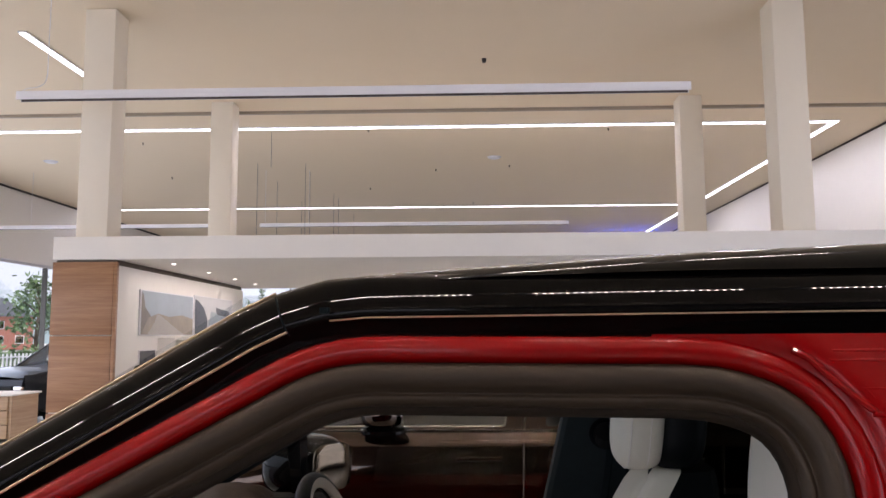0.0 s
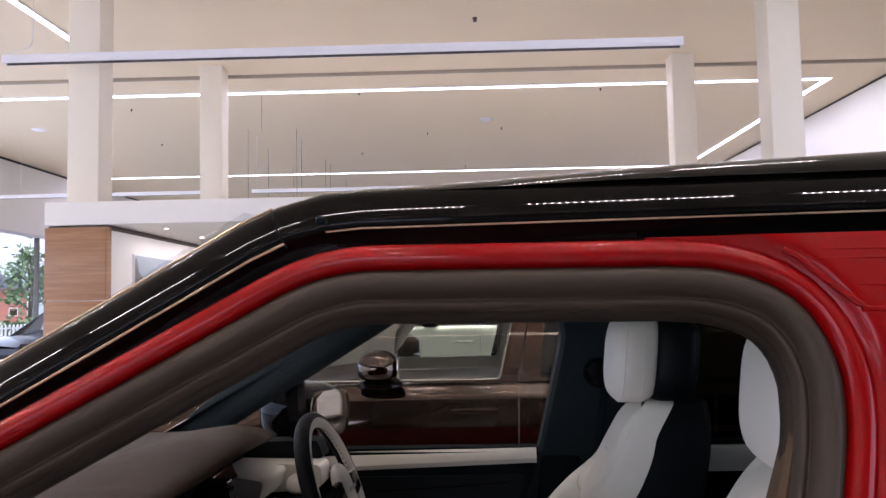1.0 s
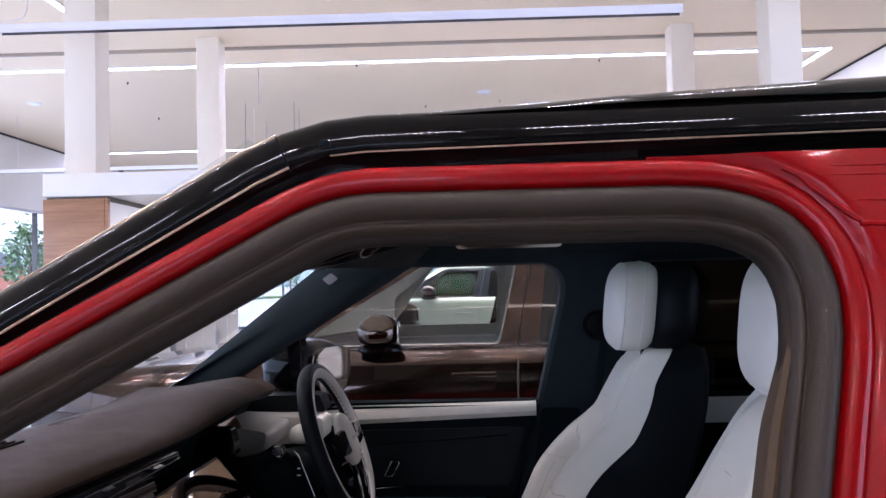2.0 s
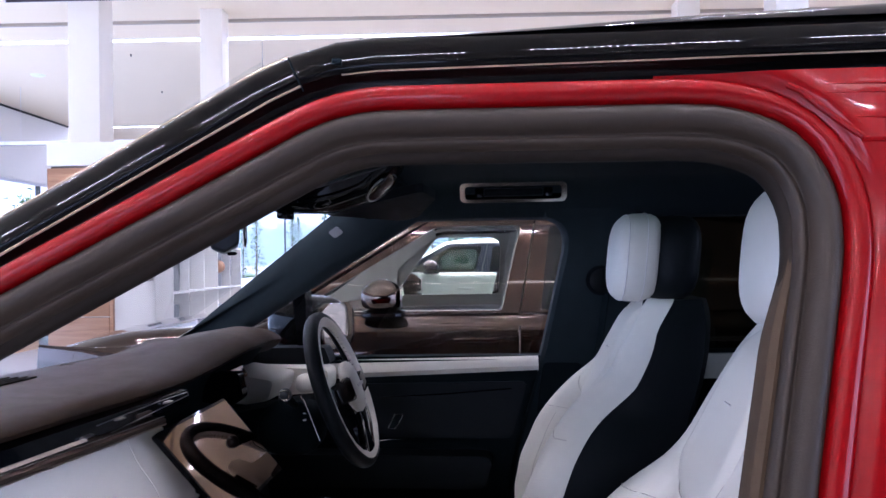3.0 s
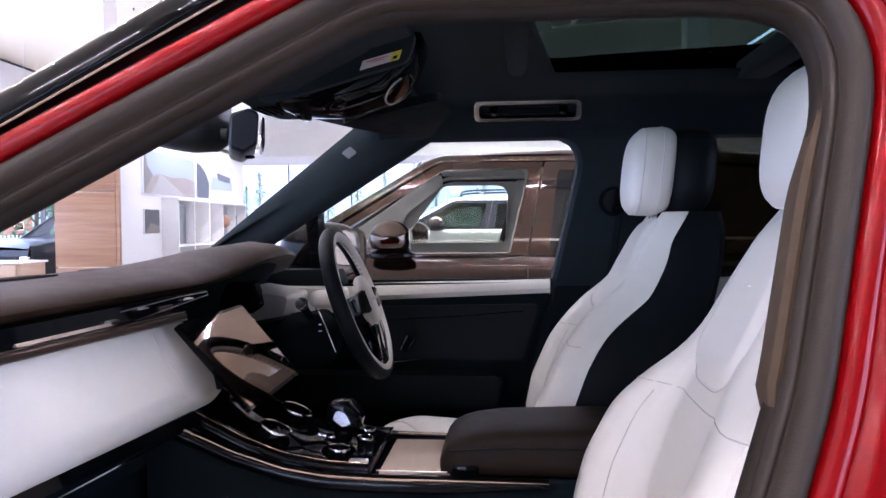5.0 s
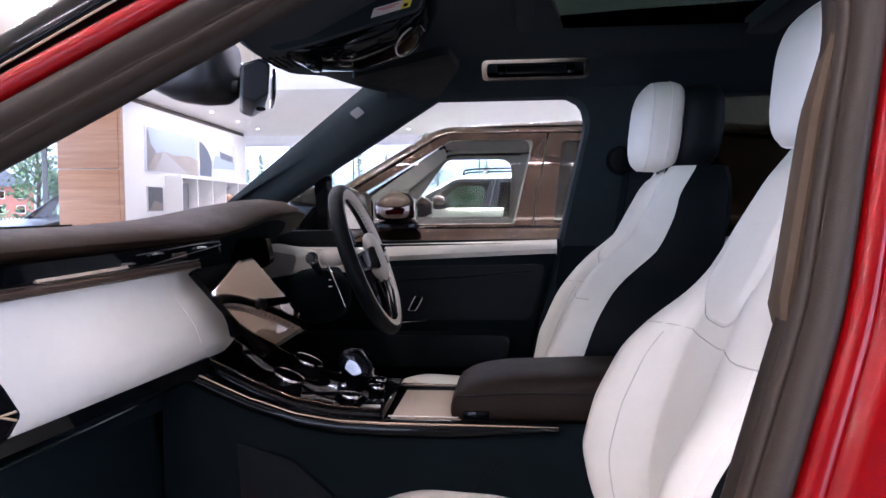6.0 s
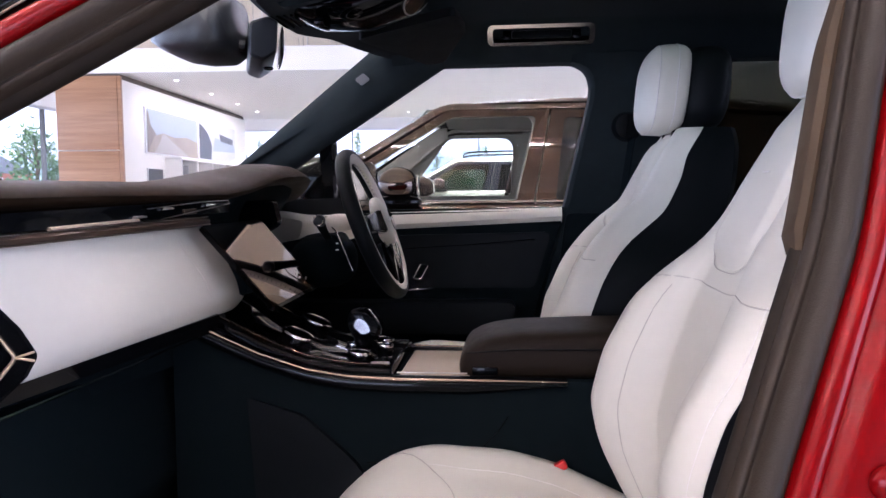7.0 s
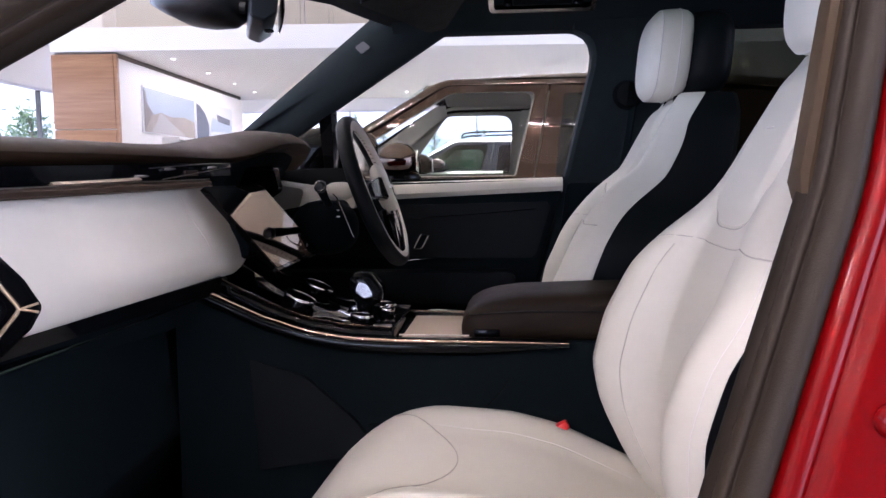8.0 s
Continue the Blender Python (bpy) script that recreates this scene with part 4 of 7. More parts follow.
part("grip", boxed(0.035, 0.195, 0.545, 0.560, 1.633, 1.654, 0.005), HIDE_BLACK, grab)
for hx in (0.012, 0.198):
    part("hinge", boxed(hx, hx + 0.022, 0.547, 0.562, 1.630, 1.655, 0.003), PIANO, grab)
# sun visor, driver's side, and the passenger's with its label
vo = fillet([(-0.315, 0.17, 0.02), (-0.225, 0.46, 0.04), (-0.195, 0.570, 0.03), (-0.15, 0.578, 0.03), (-0.075, 0.33, 0.05), (-0.09, 0.17, 0.03)], 5)
part("sun_visor", loft(bmesh.new(), [[(x, y, 1.628 + (x + 0.07) * 0.22 - (y - 0.17) * 0.06 + h) for x, y in vo] for h in (0.014, 0.010, -0.002, -0.006)]), HIDE_BLACK, red_car, "black sun visor folded up")
visor = part("passenger_visor", slab(fillet([(-0.36, 1.600, 0.02), (-0.10, 1.665, 0.03), (-0.10, 1.645, 0.01), (-0.34, 1.580, 0.015)]), -0.60, -0.20, lambda x, y, z: (x, y, z + 0.028)), SUEDE, red_car, "black sun visor with an airbag label")
part("visor_flap", slab(fillet([(-0.40, 1.566, 0.02), (-0.30, 1.588, 0.05), (-0.115, 1.640, 0.02), (-0.095, 1.70, 0.02), (-0.40, 1.70, 0.02)], 4), -0.150, -0.128), SUEDE, visor)


def sticker(x0, x1, z0, z1, d, mat, name):
    """A flat label on the visor's edge; z0 and z1 from 0 to 1 across its height."""
    return part(name, slab([(x0, z0), (x1, z0), (x1, z1), (x0, z1)], 0, 0.001, lambda x, y, z: (x + 0.005 * z, -0.160 + 0.007 * z - d - y, 1.623 + 0.0205 * (x + 0.2) / 0.08 + 0.019 * z)), mat, visor)


sticker(-0.202, -0.146, 0, 1, 0.0, WHITE_PAPER, "white_label")
sticker(-0.146, -0.129, 0, 1, 0.0, YELLOW_PAPER, "yellow_label")
sticker(-0.194, -0.153, 0.68, 0.76, 0.0012, RED_PLASTIC, "printed_line")
sticker(-0.184, -0.160, 0.50, 0.56, 0.0012, RED_PLASTIC, "printed_line")
sticker(-0.142, -0.134, 0.15, 0.50, 0.0012, CLOTH, "printed_square")
part("hook_cover", pillow(bmesh.new(), -0.024, 0.548, 1.682, 0.031, 0.006, 0.007, 3, 16, 5), CLOTH, red_car)
# overhead console
rings = []
for x, w, z in ((-0.42, 0.07, 1.588), (-0.36, 0.105, 1.562), (-0.26, 0.115, 1.562), (-0.17, 0.11, 1.590), (-0.12, 0.09, 1.640), (-0.10, 0.07, 1.68)):
    rings.append([(x, w * math.cos(a), z + 0.03 - 0.03 * abs(math.sin(a)) ** 0.6) for a in np.linspace(math.pi, 2 * math.pi, 11)] + [(x, w, z + 0.09), (x, -w, z + 0.09)])
oh = part("overhead_console", loft(bmesh.new(), rings), PIANO, red_car, "gloss black overhead console with lamps")
bm = pillow(bmesh.new(), -0.150, -0.01, 1.612, 0.036, 0.075, 0.008, 2.5, 24, 6)
bmesh.ops.rotate(bm, verts=bm.verts, cent=(-0.150, -0.01, 1.612), matrix=Matrix.Rotation(radians(-44), 3, "Y"))
lens = part("lamp_lens", bm, SCREEN, oh, "dark glass reading lamp lens")
ring = [Vector((-0.150, -0.01, 1.610)) + Vector((0.036 * math.cos(a) * 0.72, 0.076 * math.sin(a), 0.036 * math.cos(a) * 0.70)) for a in np.linspace(0, 2 * math.pi, 32, endpoint=False)]
part("lens_ring", tube(bmesh.new(), ring, 0.0018, 6, closed=True), SATIN, lens)
edge_l = [(-0.42, -0.070, 1.606), (-0.36, -0.107, 1.584), (-0.26, -0.117, 1.584), (-0.18, -0.112, 1.607), (-0.135, -0.098, 1.648)]
part("console_edge", tube(bmesh.new(), curve3(edge_l, 5), 0.0022, 6), PIANO, oh)
part("console_clip", boxed(-0.345, -0.325, -0.09, -0.03, 1.548, 1.566, 0.004), PIANO, oh)
# inner mirror and sensor housing
rings = []
for x, w, zb, zt in ((-0.705, 0.03, 1.536, 1.552), (-0.675, 0.07, 1.518, 1.566), (-0.64, 0.09, 1.501, 1.585), (-0.60, 0.10, 1.495, 1.60), (-0.555, 0.10, 1.496, 1.615), (-0.535, 0.085, 1.506, 1.620), (-0.525, 0.06, 1.525, 1.62)):
    rings.append([(x, w * math.copysign(abs(math.cos(a)) ** 0.6, math.cos(a)), (zb + zt) / 2 + (zt - zb) / 2 * math.copysign(abs(math.sin(a)) ** 0.6, math.sin(a))) for a in np.linspace(0, 2 * math.pi, 22, endpoint=False)])
part("sensor_housing", loft(bmesh.new(), rings), SATIN_BLACK, red_car, "black sensor housing at the windscreen", sharp=50)
TURN = Matrix.Rotation(radians(20), 3, "Z")
outline = fillet([(-0.034, -0.036, 0.014), (-0.006, -0.046, 0.010), (0.022, -0.028, 0.012), (0.026, 0.036, 0.012), (0.006, 0.044, 0.010), (-0.030, 0.032, 0.012)], 5)
bm = loft(bmesh.new(), [[(-0.486 + x * k, 0.03 + y, 1.527 + z * k) for x, z in outline] for y, k in ((-0.128, 0.84), (-0.124, 0.95), (-0.116, 1.0), (0.116, 1.0), (0.126, 0.92))])
bmesh.ops.rotate(bm, verts=bm.verts, cent=(-0.482, 0.03, 1.527), matrix=TURN)
mir = part("inner_mirror", bm, SATIN_BLACK, red_car, "satin black rear-view mirror", sharp=30)
part("stem", tube(bmesh.new(), [(-0.55, 0.0, 1.535), (-0.515, 0.005, 1.530)], 0.012, 10), SATIN_BLACK, mir)
part("mirror_button", pillow(bmesh.new(), -0.466, 0.0, 1.482, 0.010, 0.010, 0.004, 3, 14, 5), PIANO, mir)
bm = pillow(bmesh.new(), -0.451, 0.03, 1.528, 0.004, 0.112, 0.034, 4.0, 24, 7)
bmesh.ops.rotate(bm, verts=bm.verts, cent=(-0.482, 0.03, 1.527), matrix=TURN)
part("mirror_glass", bm, CHROME, mir)
for k in range(6):
    xg = -0.440 + 0.014 * k
    part("header_slot", tube(bmesh.new(), [(xg, -0.06, 1.5735 + 0.0006 * k), (xg + 0.004, 0.045, 1.5735 + 0.0006 * k)], 0.0026, 6), PIANO, red_car)

# far door
dpts = [(-1.02, 0.40), (-1.02, 1.155), (0.19, 1.165), (0.10, 0.86), (0.03, 0.40)]
door = part("far_door", slab(dpts, 0.0, 0.05, lambda x, y, z: (x, 0.83 - y + 0.02 * (1.1 - z), z)), CLOTH, red_car, "black door panel with a white upper strip")
rings = []
for x in np.linspace(-0.74, 0.182, 12):
    z0, z1 = 1.105 + 0.022 * (x + 0.34) / 0.52, 1.160 + 0.012 * (x + 0.34) / 0.52
    rings.append([(x, 0.80, z0), (x, 0.778, z0 + 0.006), (x, 0.768, z0 + 0.020), (x, 0.770, z1 - 0.016), (x, 0.780, z1 - 0.004), (x, 0.80, z1 + 0.002), (x, 0.83, z1)])
part("upper_strip", loft(bmesh.new(), rings), HIDE_WHITE, door, "white leather door top")
part("metal_line", tube(bmesh.new(), [(-0.31, 0.776, 1.050), (-0.1, 0.774, 1.062), (0.10, 0.775, 1.078)], 0.0014, 6), PIANO, door)
part("middle_pad", slab(fillet([(-0.75, 0.93, 0.02), (-0.75, 1.085, 0.02), (0.15, 1.10, 0.02), (0.10, 0.93, 0.03)]), 0.775, 0.80), HIDE_BLACK, door)
pull = fillet([(-0.271, 0.959, 0.005), (-0.248, 1.002, 0.005), (-0.223, 1.002, 0.005), (-0.246, 0.959, 0.005)], 3)
part("door_handle", tube(bmesh.new(), [(x, 0.768, z) for x, z in pull], 0.0016, 6, closed=True), CHROME, door, "chrome-edged inner door handle")
part("handle_cup", slab(pull, 0.770, 0.778), CLOTH, door)
part("door_armrest", slab(fillet([(-0.70, 0.80, 0.03), (-0.70, 0.895, 0.03), (0.05, 0.895, 0.03), (0.02, 0.80, 0.03)]), 0.70, 0.80), HIDE_BLACK, door)
part("switch_line", tube(bmesh.new(), [(-0.31, 0.765, 0.922), (-0.21, 0.765, 0.930)], 0.0016, 6), CHROME, door)
part("far_window", fslab([(-0.52, 1.15), (-0.52, 1.36), (-0.15, 1.60), (0.26, 1.60), (0.20, 1.15)], -0.07, -0.065), PANE, red_car, "clear side window")
part("far_quarter_glass", fslab([(-0.80, 1.15), (-0.80, 1.20), (-0.54, 1.35), (-0.54, 1.15)], -0.07, -0.065), PANE, red_car)
part("window_divider", fslab([(-0.545, 1.15), (-0.545, 1.36), (-0.505, 1.38), (-0.52, 1.15)], -0.08, 0.0), PIANO, red_car)
part("window_rubber", fslab([(-0.86, 1.148), (-0.86, 1.166), (0.19, 1.174), (0.186, 1.154)], -0.06, -0.004), CLOTH, red_car)
# door speaker and mirror sail
part("mirror_sail", slab(fillet([(-0.72, 1.158, 0.01), (-0.70, 1.205, 0.01), (-0.45, 1.208, 0.012), (-0.43, 1.158, 0.01)]), 0.72, 0.80), HIDE_BLACK, red_car)
# far outer mirror, its glass turned to the driver
MIRROR = pose(-0.572, 1.020, 1.252, 0, 0, -28)
bm = pillow(bmesh.new(), -0.005, 0, 0, 0.125, 0.118, 0.098, 2.9, 30, 15)
bmesh.ops.transform(bm, matrix=MIRROR, verts=bm.verts)
om = part("outer_mirror", bm, GLOSS_BLACK, red_car, "gloss black outer mirror")
bm = pillow(bmesh.new(), 0.118, 0, 0.002, 0.010, 0.088, 0.074, 4.5, 28, 7)
bmesh.ops.transform(bm, matrix=MIRROR, verts=bm.verts)
part("mirror_glass", bm, DIM_MIRROR, om)
part("mirror_foot", boxed(-0.64, -0.58, 0.86, 1.0, 1.155, 1.19, 0.01), GLOSS_BLACK, om)

# far centre post, belt and rear door
rings = []
for z in [*np.linspace(0.45, 1.48, 12), 1.50, 1.515, 1.53, 1.542, 1.552, 1.56, 1.567, 1.573, 1.577, 1.60]:
    xa = table(z, (0.45, 0.86, 1.172, 1.48, 1.515, 1.542, 1.56, 1.573, 1.577, 1.60), (0.02, 0.105, 0.190, 0.254, 0.256, 0.249, 0.235, 0.210, 0.192, 0.19))
    xb = xa + table(z, (0.45, 0.9, 1.16, 1.35, 1.6), (0.22, 0.21, 0.22, 0.225, 0.27))
    y = 0.80 - (z - 1.16) * 0.40 if z > 1.0 else 0.845
    rings.append([(xa - 0.004, y + 0.04, z), (xa, y - 0.004, z), (xa + 0.012, y - 0.018, z), ((xa + xb) / 2, y - 0.030, z), (xb - 0.012, y - 0.022, z), (xb, y, z), (xb, y + 0.04, z)])
part("centre_post_trim", loft(bmesh.new(), rings), SUEDE, red_car, "dark suede centre post trim")
part("post_lower_trim", slab(fillet([(0.12, 0.60, 0.02), (0.195, 1.155, 0.02), (0.31, 1.155, 0.02), (0.27, 0.60, 0.02)]), 0.772, 0.80), CLOTH, red_car)
bm = bmesh.new()
bmesh.ops.create_cone(bm, cap_ends=True, segments=24, radius1=0.042, radius2=0.034, depth=0.03, matrix=pose(0.355, 0.640, 1.40, 90, 0, 0))
belt = part("seat_belt", bm, PIANO, red_car, "black seat belt with its round anchor")
rings = [[(x, y, z), (x + 0.012, y - 0.03, z), (x + 0.016, y - 0.03, z), (x + 0.004, y, z)] for x, y, z in ((0.365, 0.655, 1.40), (0.345, 0.67, 1.25), (0.315, 0.70, 1.05), (0.28, 0.72, 0.85), (0.25, 0.73, 0.65))]
part("webbing", loft(bmesh.new(), rings), CLOTH, belt)
part("rear_side_window", fslab([(0.45, 1.15), (0.52, 1.63), (1.25, 1.63), (1.42, 1.52), (1.34, 1.15)], -0.05, -0.045), TINT, red_car)
part("rear_door_panel", boxed(0.30, 1.30, 0.80, 0.86, 0.40, 1.19, 0.01), CLOTH, red_car)
part("rear_door_strip", slab(fillet([(0.42, 1.105, 0.015), (0.42, 1.175, 0.015), (1.20, 1.185, 0.015), (1.20, 1.115, 0.015)]), 0.775, 0.80), HIDE_WHITE, red_car)
part("rear_post_trim", fslab([(1.28, 1.15), (1.38, 1.58), (2.2, 1.58), (2.3, 1.15)], -0.04, 0.0), CLOTH, red_car)
part("cabin_near_wall", slab([(0.45, 0.40), (0.47, 1.175), (2.25, 1.16), (2.3, 0.40)], -0.84, -0.80), CLOTH, red_car)
part("near_rear_post", slab([(0.44, 1.17), (0.44, 1.63), (0.66, 1.63), (0.60, 1.17)], 0.02, 0.08, lambda x, y, z: ap(x, z, -y)), CLOTH, red_car)
part("near_quarter", slab([(1.46, 1.17), (1.38, 1.64), (2.2, 1.60), (2.3, 1.14)], 0.0, 0.04, lambda x, y, z: ap(x, z, -y)), GLOSS_BLACK, red_car)
part("cabin_floor", boxed(-1.25, 2.2, -0.82, 0.84, 0.34, 0.40), CARPET, red_car, "black carpet floor")
part("bulkhead", boxed(-1.32, -1.22, -0.80, 0.80, 0.40, 1.05), CARPET, red_car)
part("load_cover", boxed(1.25, 2.2, -0.78, 0.78, 1.05, 1.08), CARPET, red_car)
# rear bench
bench = part("rear_bench", slab(fillet([(0.72, 0.42, 0.05), (0.66, 0.66, 0.08), (1.08, 0.66, 0.05), (1.22, 1.20, 0.06), (1.34, 1.20, 0.05), (1.28, 0.42, 0.05)]), -0.68, 0.68), HIDE_BLACK, red_car, "black rear bench")
for yy in (-0.38, 0.38):
    part("rear_headrest", pillow(bmesh.new(), 1.29, yy, 1.27, 0.05, 0.12, 0.07), HIDE_BLACK, bench)


# ---- dashboard ----
PAD_Y = (-0.74, -0.66, -0.40, -0.17, 0.0, 0.12, 0.24, 0.38, 0.50, 0.60, 0.68)
PAD_X = (-0.66, -0.632, -0.600, -0.575, -0.562, -0.545, -0.512, -0.500, -0.512, -0.55, -0.60)
PAD_Z = (1.212, 1.219, 1.221, 1.221, 1.222, 1.235, 1.262, 1.268, 1.258, 1.238, 1.215)
PAD_T = (1.235, 1.244, 1.246, 1.247, 1.252, 1.268, 1.294, 1.300, 1.290, 1.268, 1.24)
rings = []
for y in np.linspace(-0.74, 0.68, 44):
    xe, ze, zt = table(y, PAD_Y, PAD_X), table(y, PAD_Y, PAD_Z), table(y, PAD_Y, PAD_T)
    rings.append([(xe - 0.05, y, ze - 0.022), (xe - 0.006, y, ze - 0.010), (xe, y, ze), (xe - 0.006, y, ze + 0.009), (xe - 0.035, y, ze + (zt - ze) * 0.75), (xe - 0.10, y, zt),
                  (xe - 0.20, y, zt - 0.002 - 0.25 * (zt - 1.245)), (xe - 0.36, y, 1.240), (-1.10 - 0.1 * (1 - y * y), y, 1.165), (-1.12 - 0.1 * (1 - y * y), y, 1.10)])
dash = part("dashboard", loft(bmesh.new(), rings), HIDE_DARK, red_car, "ebony leather dashboard top", sharp=60)
seam = [(table(y, PAD_Y, PAD_X) + 0.0005, y, table(y, PAD_Y, PAD_Z) - 0.001) for y in np.linspace(-0.72, 0.5, 40)]
part("pad_seam", tube(bmesh.new(), seam, 0.0009, 5), HIDE_BROWN, dash)
rings = []
for y in np.linspace(-0.74, 0.74, 24):
    xe, ze = table(y, PAD_Y, PAD_X), table(y, PAD_Y, PAD_Z)
    xf = table(y, (-0.74, -0.2, 0.2, 0.74), (-0.67, -0.575, -0.60, -0.66))
    rings.append([(xe - 0.05, y, ze - 0.020), (xf - 0.01, y, 1.168), (xf - 0.03, y, 1.0), (xf - 0.02, y, 0.90), (-1.2, y, 0.75), (-1.2, y, 1.12)])
part("dash_core", loft(bmesh.new(), rings), CLOTH, dash)
for y0, y1, x0 in ((-0.280, -0.100, -0.895), (0.050, 0.190, -0.902)):
    def lay(x, y, h, x0=x0):
        return (x0 + x + 0.06 * (y + 0.1), y, 1.2436 + 0.03 * (x + x0 + 0.82) + h)
    rim = fillet([(0, y0, 0.006), (0.085, y0, 0.006), (0.085, y1, 0.006), (0, y1, 0.006)], 3)
    gr = part("demister_grille", loft(bmesh.new(), [[lay(x, y, h) for x, y in rim] for h in (-0.012, 0.0)]), HIDE_DARK, dash, "slotted windscreen vent in the dash top")
    part("slot_bed", loft(bmesh.new(), [[lay(0.0425 + (x - 0.0425) * 0.86, (y0 + y1) / 2 + (y - (y0 + y1) / 2) * 0.93, h) for x, y in rim] for h in (-0.004, 0.0006)]), PIANO, gr)
    for k in range(4):
        xl = 0.012 + 0.0185 * k
        part("louvre", loft(bmesh.new(), [[lay(xl + a, y, h) for a, h in ((0, 0.0005), (0.0035, 0.0035), (0.0065, 0.0032), (0.004, 0.0005))] for y in (y0 + 0.010, y1 - 0.010)]), HIDE_DARK, gr)
# vents under the pad
def vp(y, d, z):
    """A place on the vent front at y; d metres towards the seats."""
    return (-0.522 + 0.1704 * y + d, y, z)


ys_ = np.linspace(-0.70, -0.16, 10)
part("vent_ledge", loft(bmesh.new(), [[vp(y, d, 1.158 + 0.020 * (y + 0.7) + h) for d, h in ((-0.01, -0.004), (0.011, -0.004), (0.012, 0.004), (0.006, 0.0085), (-0.03, 0.010))] for y in ys_]), BRONZE_DARK, dash, "dark bronze ledge under the vents")
part("fascia_line", tube(bmesh.new(), [vp(y, 0.0115, 1.1535 + 0.020 * (y + 0.7)) for y in ys_], 0.0016, 6), BRONZE, dash, "thin bronze line above the fascia")
part("vent_line", tube(bmesh.new(), [vp(y, 0.008, 1.1675 + 0.021 * (y + 0.7)) for y in ys_], 0.0009, 6), SATIN, dash)
vent = part("air_vent", loft(bmesh.new(), [[vp(y, d, 1.170 + 0.024 * (y + 0.7) + h) for d, h in ((-0.03, 0.0), (-0.003, 0.0), (-0.006, 0.026), (-0.03, 0.028))] for y in np.linspace(-0.69, -0.06, 8)]), PIANO, dash, "slim black air vent across the dash")
part("vent_blade", loft(bmesh.new(), [[vp(y, d, 1.171 + 0.028 * (y + 0.55) + h) for d, h in ((-0.004, 0.0), (0.003, 0.001), (-0.001, 0.0055 + 0.002 * (y + 0.55)), (-0.008, 0.005))] for y in np.linspace(-0.555, -0.355, 5)]), BEIGE, vent, "pale blade of the open vent")
for ya, yb, za in ((-0.368, -0.344, 1.1835), (-0.284, -0.266, 1.1965), (-0.146, -0.128, 1.2005)):
    part("vent_slider", loft(bmesh.new(), [[vp(y, d, za + 0.02 * (y - ya) + h) for d, h in ((-0.004, -0.002), (0.006, -0.001), (0.007, 0.0012), (-0.002, 0.0028))] for y in (ya, ya * 0.7 + yb * 0.3, yb)]), SATIN, vent, "small metal vent slider")
part("vent_frame", tube(bmesh.new(), [vp(-0.335, 0.002, 1.1975), vp(-0.17, 0.002, 1.2075), vp(-0.075, 0.002, 1.2095), vp(-0.070, 0.002, 1.203), vp(-0.30, 0.003, 1.1785)], 0.0009, 6), SATIN, vent)
part("vent_plate", loft(bmesh.new(), [[vp(y, d, 1.182 + 0.028 * (y + 0.30) + h) for d, h in ((-0.003, 0.0), (0.001, 0.0), (0.0, 0.010), (-0.004, 0.010))] for y in (-0.225, -0.185)]), BRONZE_DARK, vent)
# white fascia, passenger's side
rings = []
for y in np.linspace(-0.68, -0.165, 22):
    k = (y + 0.68) / 0.53
    prof = [((-0.655, -0.568), (1.150, 1.168)), ((-0.640, -0.553), (1.148, 1.163)), ((-0.622, -0.527), (1.10, 1.11)), ((-0.603, -0.500), (1.045, 1.065)),
            ((-0.599, -0.490), (1.018, 1.042)), ((-0.605, -0.494), (0.990, 1.018)), ((-0.622, -0.522), (0.969, 0.990)), ((-0.66, -0.56), (0.966, 0.988))]
    rings.append(curve3([(a[0] + (a[1] - a[0]) * k, y + 0.07 * k ** 3 * min(1, r_ / 4), b[0] + (b[1] - b[0]) * k) for r_, (a, b) in enumerate(prof)], 4))
part("white_fascia", loft(bmesh.new(), rings), HIDE_WHITE, dash, "white leather fascia", sharp=70)
sm = [(-0.567, -0.255, 1.160), (-0.548, -0.250, 1.115), (-0.519, -0.245, 1.070), (-0.508, -0.235, 1.030)]
part("fascia_seam", tube(bmesh.new(), curve3(sm, 5), 0.0005, 6), HIDE_WHITE, dash)
# side vent in the dash end
hexo = fillet([(-0.70, 1.165, 0.01), (-0.655, 1.130, 0.01), (-0.576, 1.055, 0.02), (-0.553, 1.020, 0.012), (-0.570, 0.992, 0.012), (-0.612, 0.955, 0.01), (-0.70, 0.94, 0.01)], 4)
hexi = fillet([(-0.69, 1.13, 0.01), (-0.645, 1.096, 0.01), (-0.579, 1.018, 0.008), (-0.640, 0.950, 0.01), (-0.69, 0.95, 0.01)], 3)
hexc = fillet([(-0.68, 1.075, 0.01), (-0.625, 1.055, 0.01), (-0.602, 1.016, 0.012), (-0.625, 0.985, 0.01), (-0.68, 0.975, 0.01)], 3)
sv = part("side_vent", loft(bmesh.new(), [[(x - 0.05, -0.655, z) for x, z in hexo], [(x, -0.694, z) for x, z in hexo]] + [[(-0.63 + (x + 0.63) * 0.97, -0.699, 1.03 + (z - 1.03) * 0.97) for x, z in hexo]]), PIANO, dash, "gloss black side vent with a metal edge")
part("vent_edge", tube(bmesh.new(), [(x, -0.701, z) for x, z in hexi], 0.0028, 6, closed=True), GOLD_TRIM, sv)
part("vent_core", slab(hexc, -0.706, -0.698), CLOTH, sv)
part("vent_ring", tube(bmesh.new(), [(x, -0.706, z) for x, z in hexc], 0.0014, 6, closed=True), SATIN, sv)
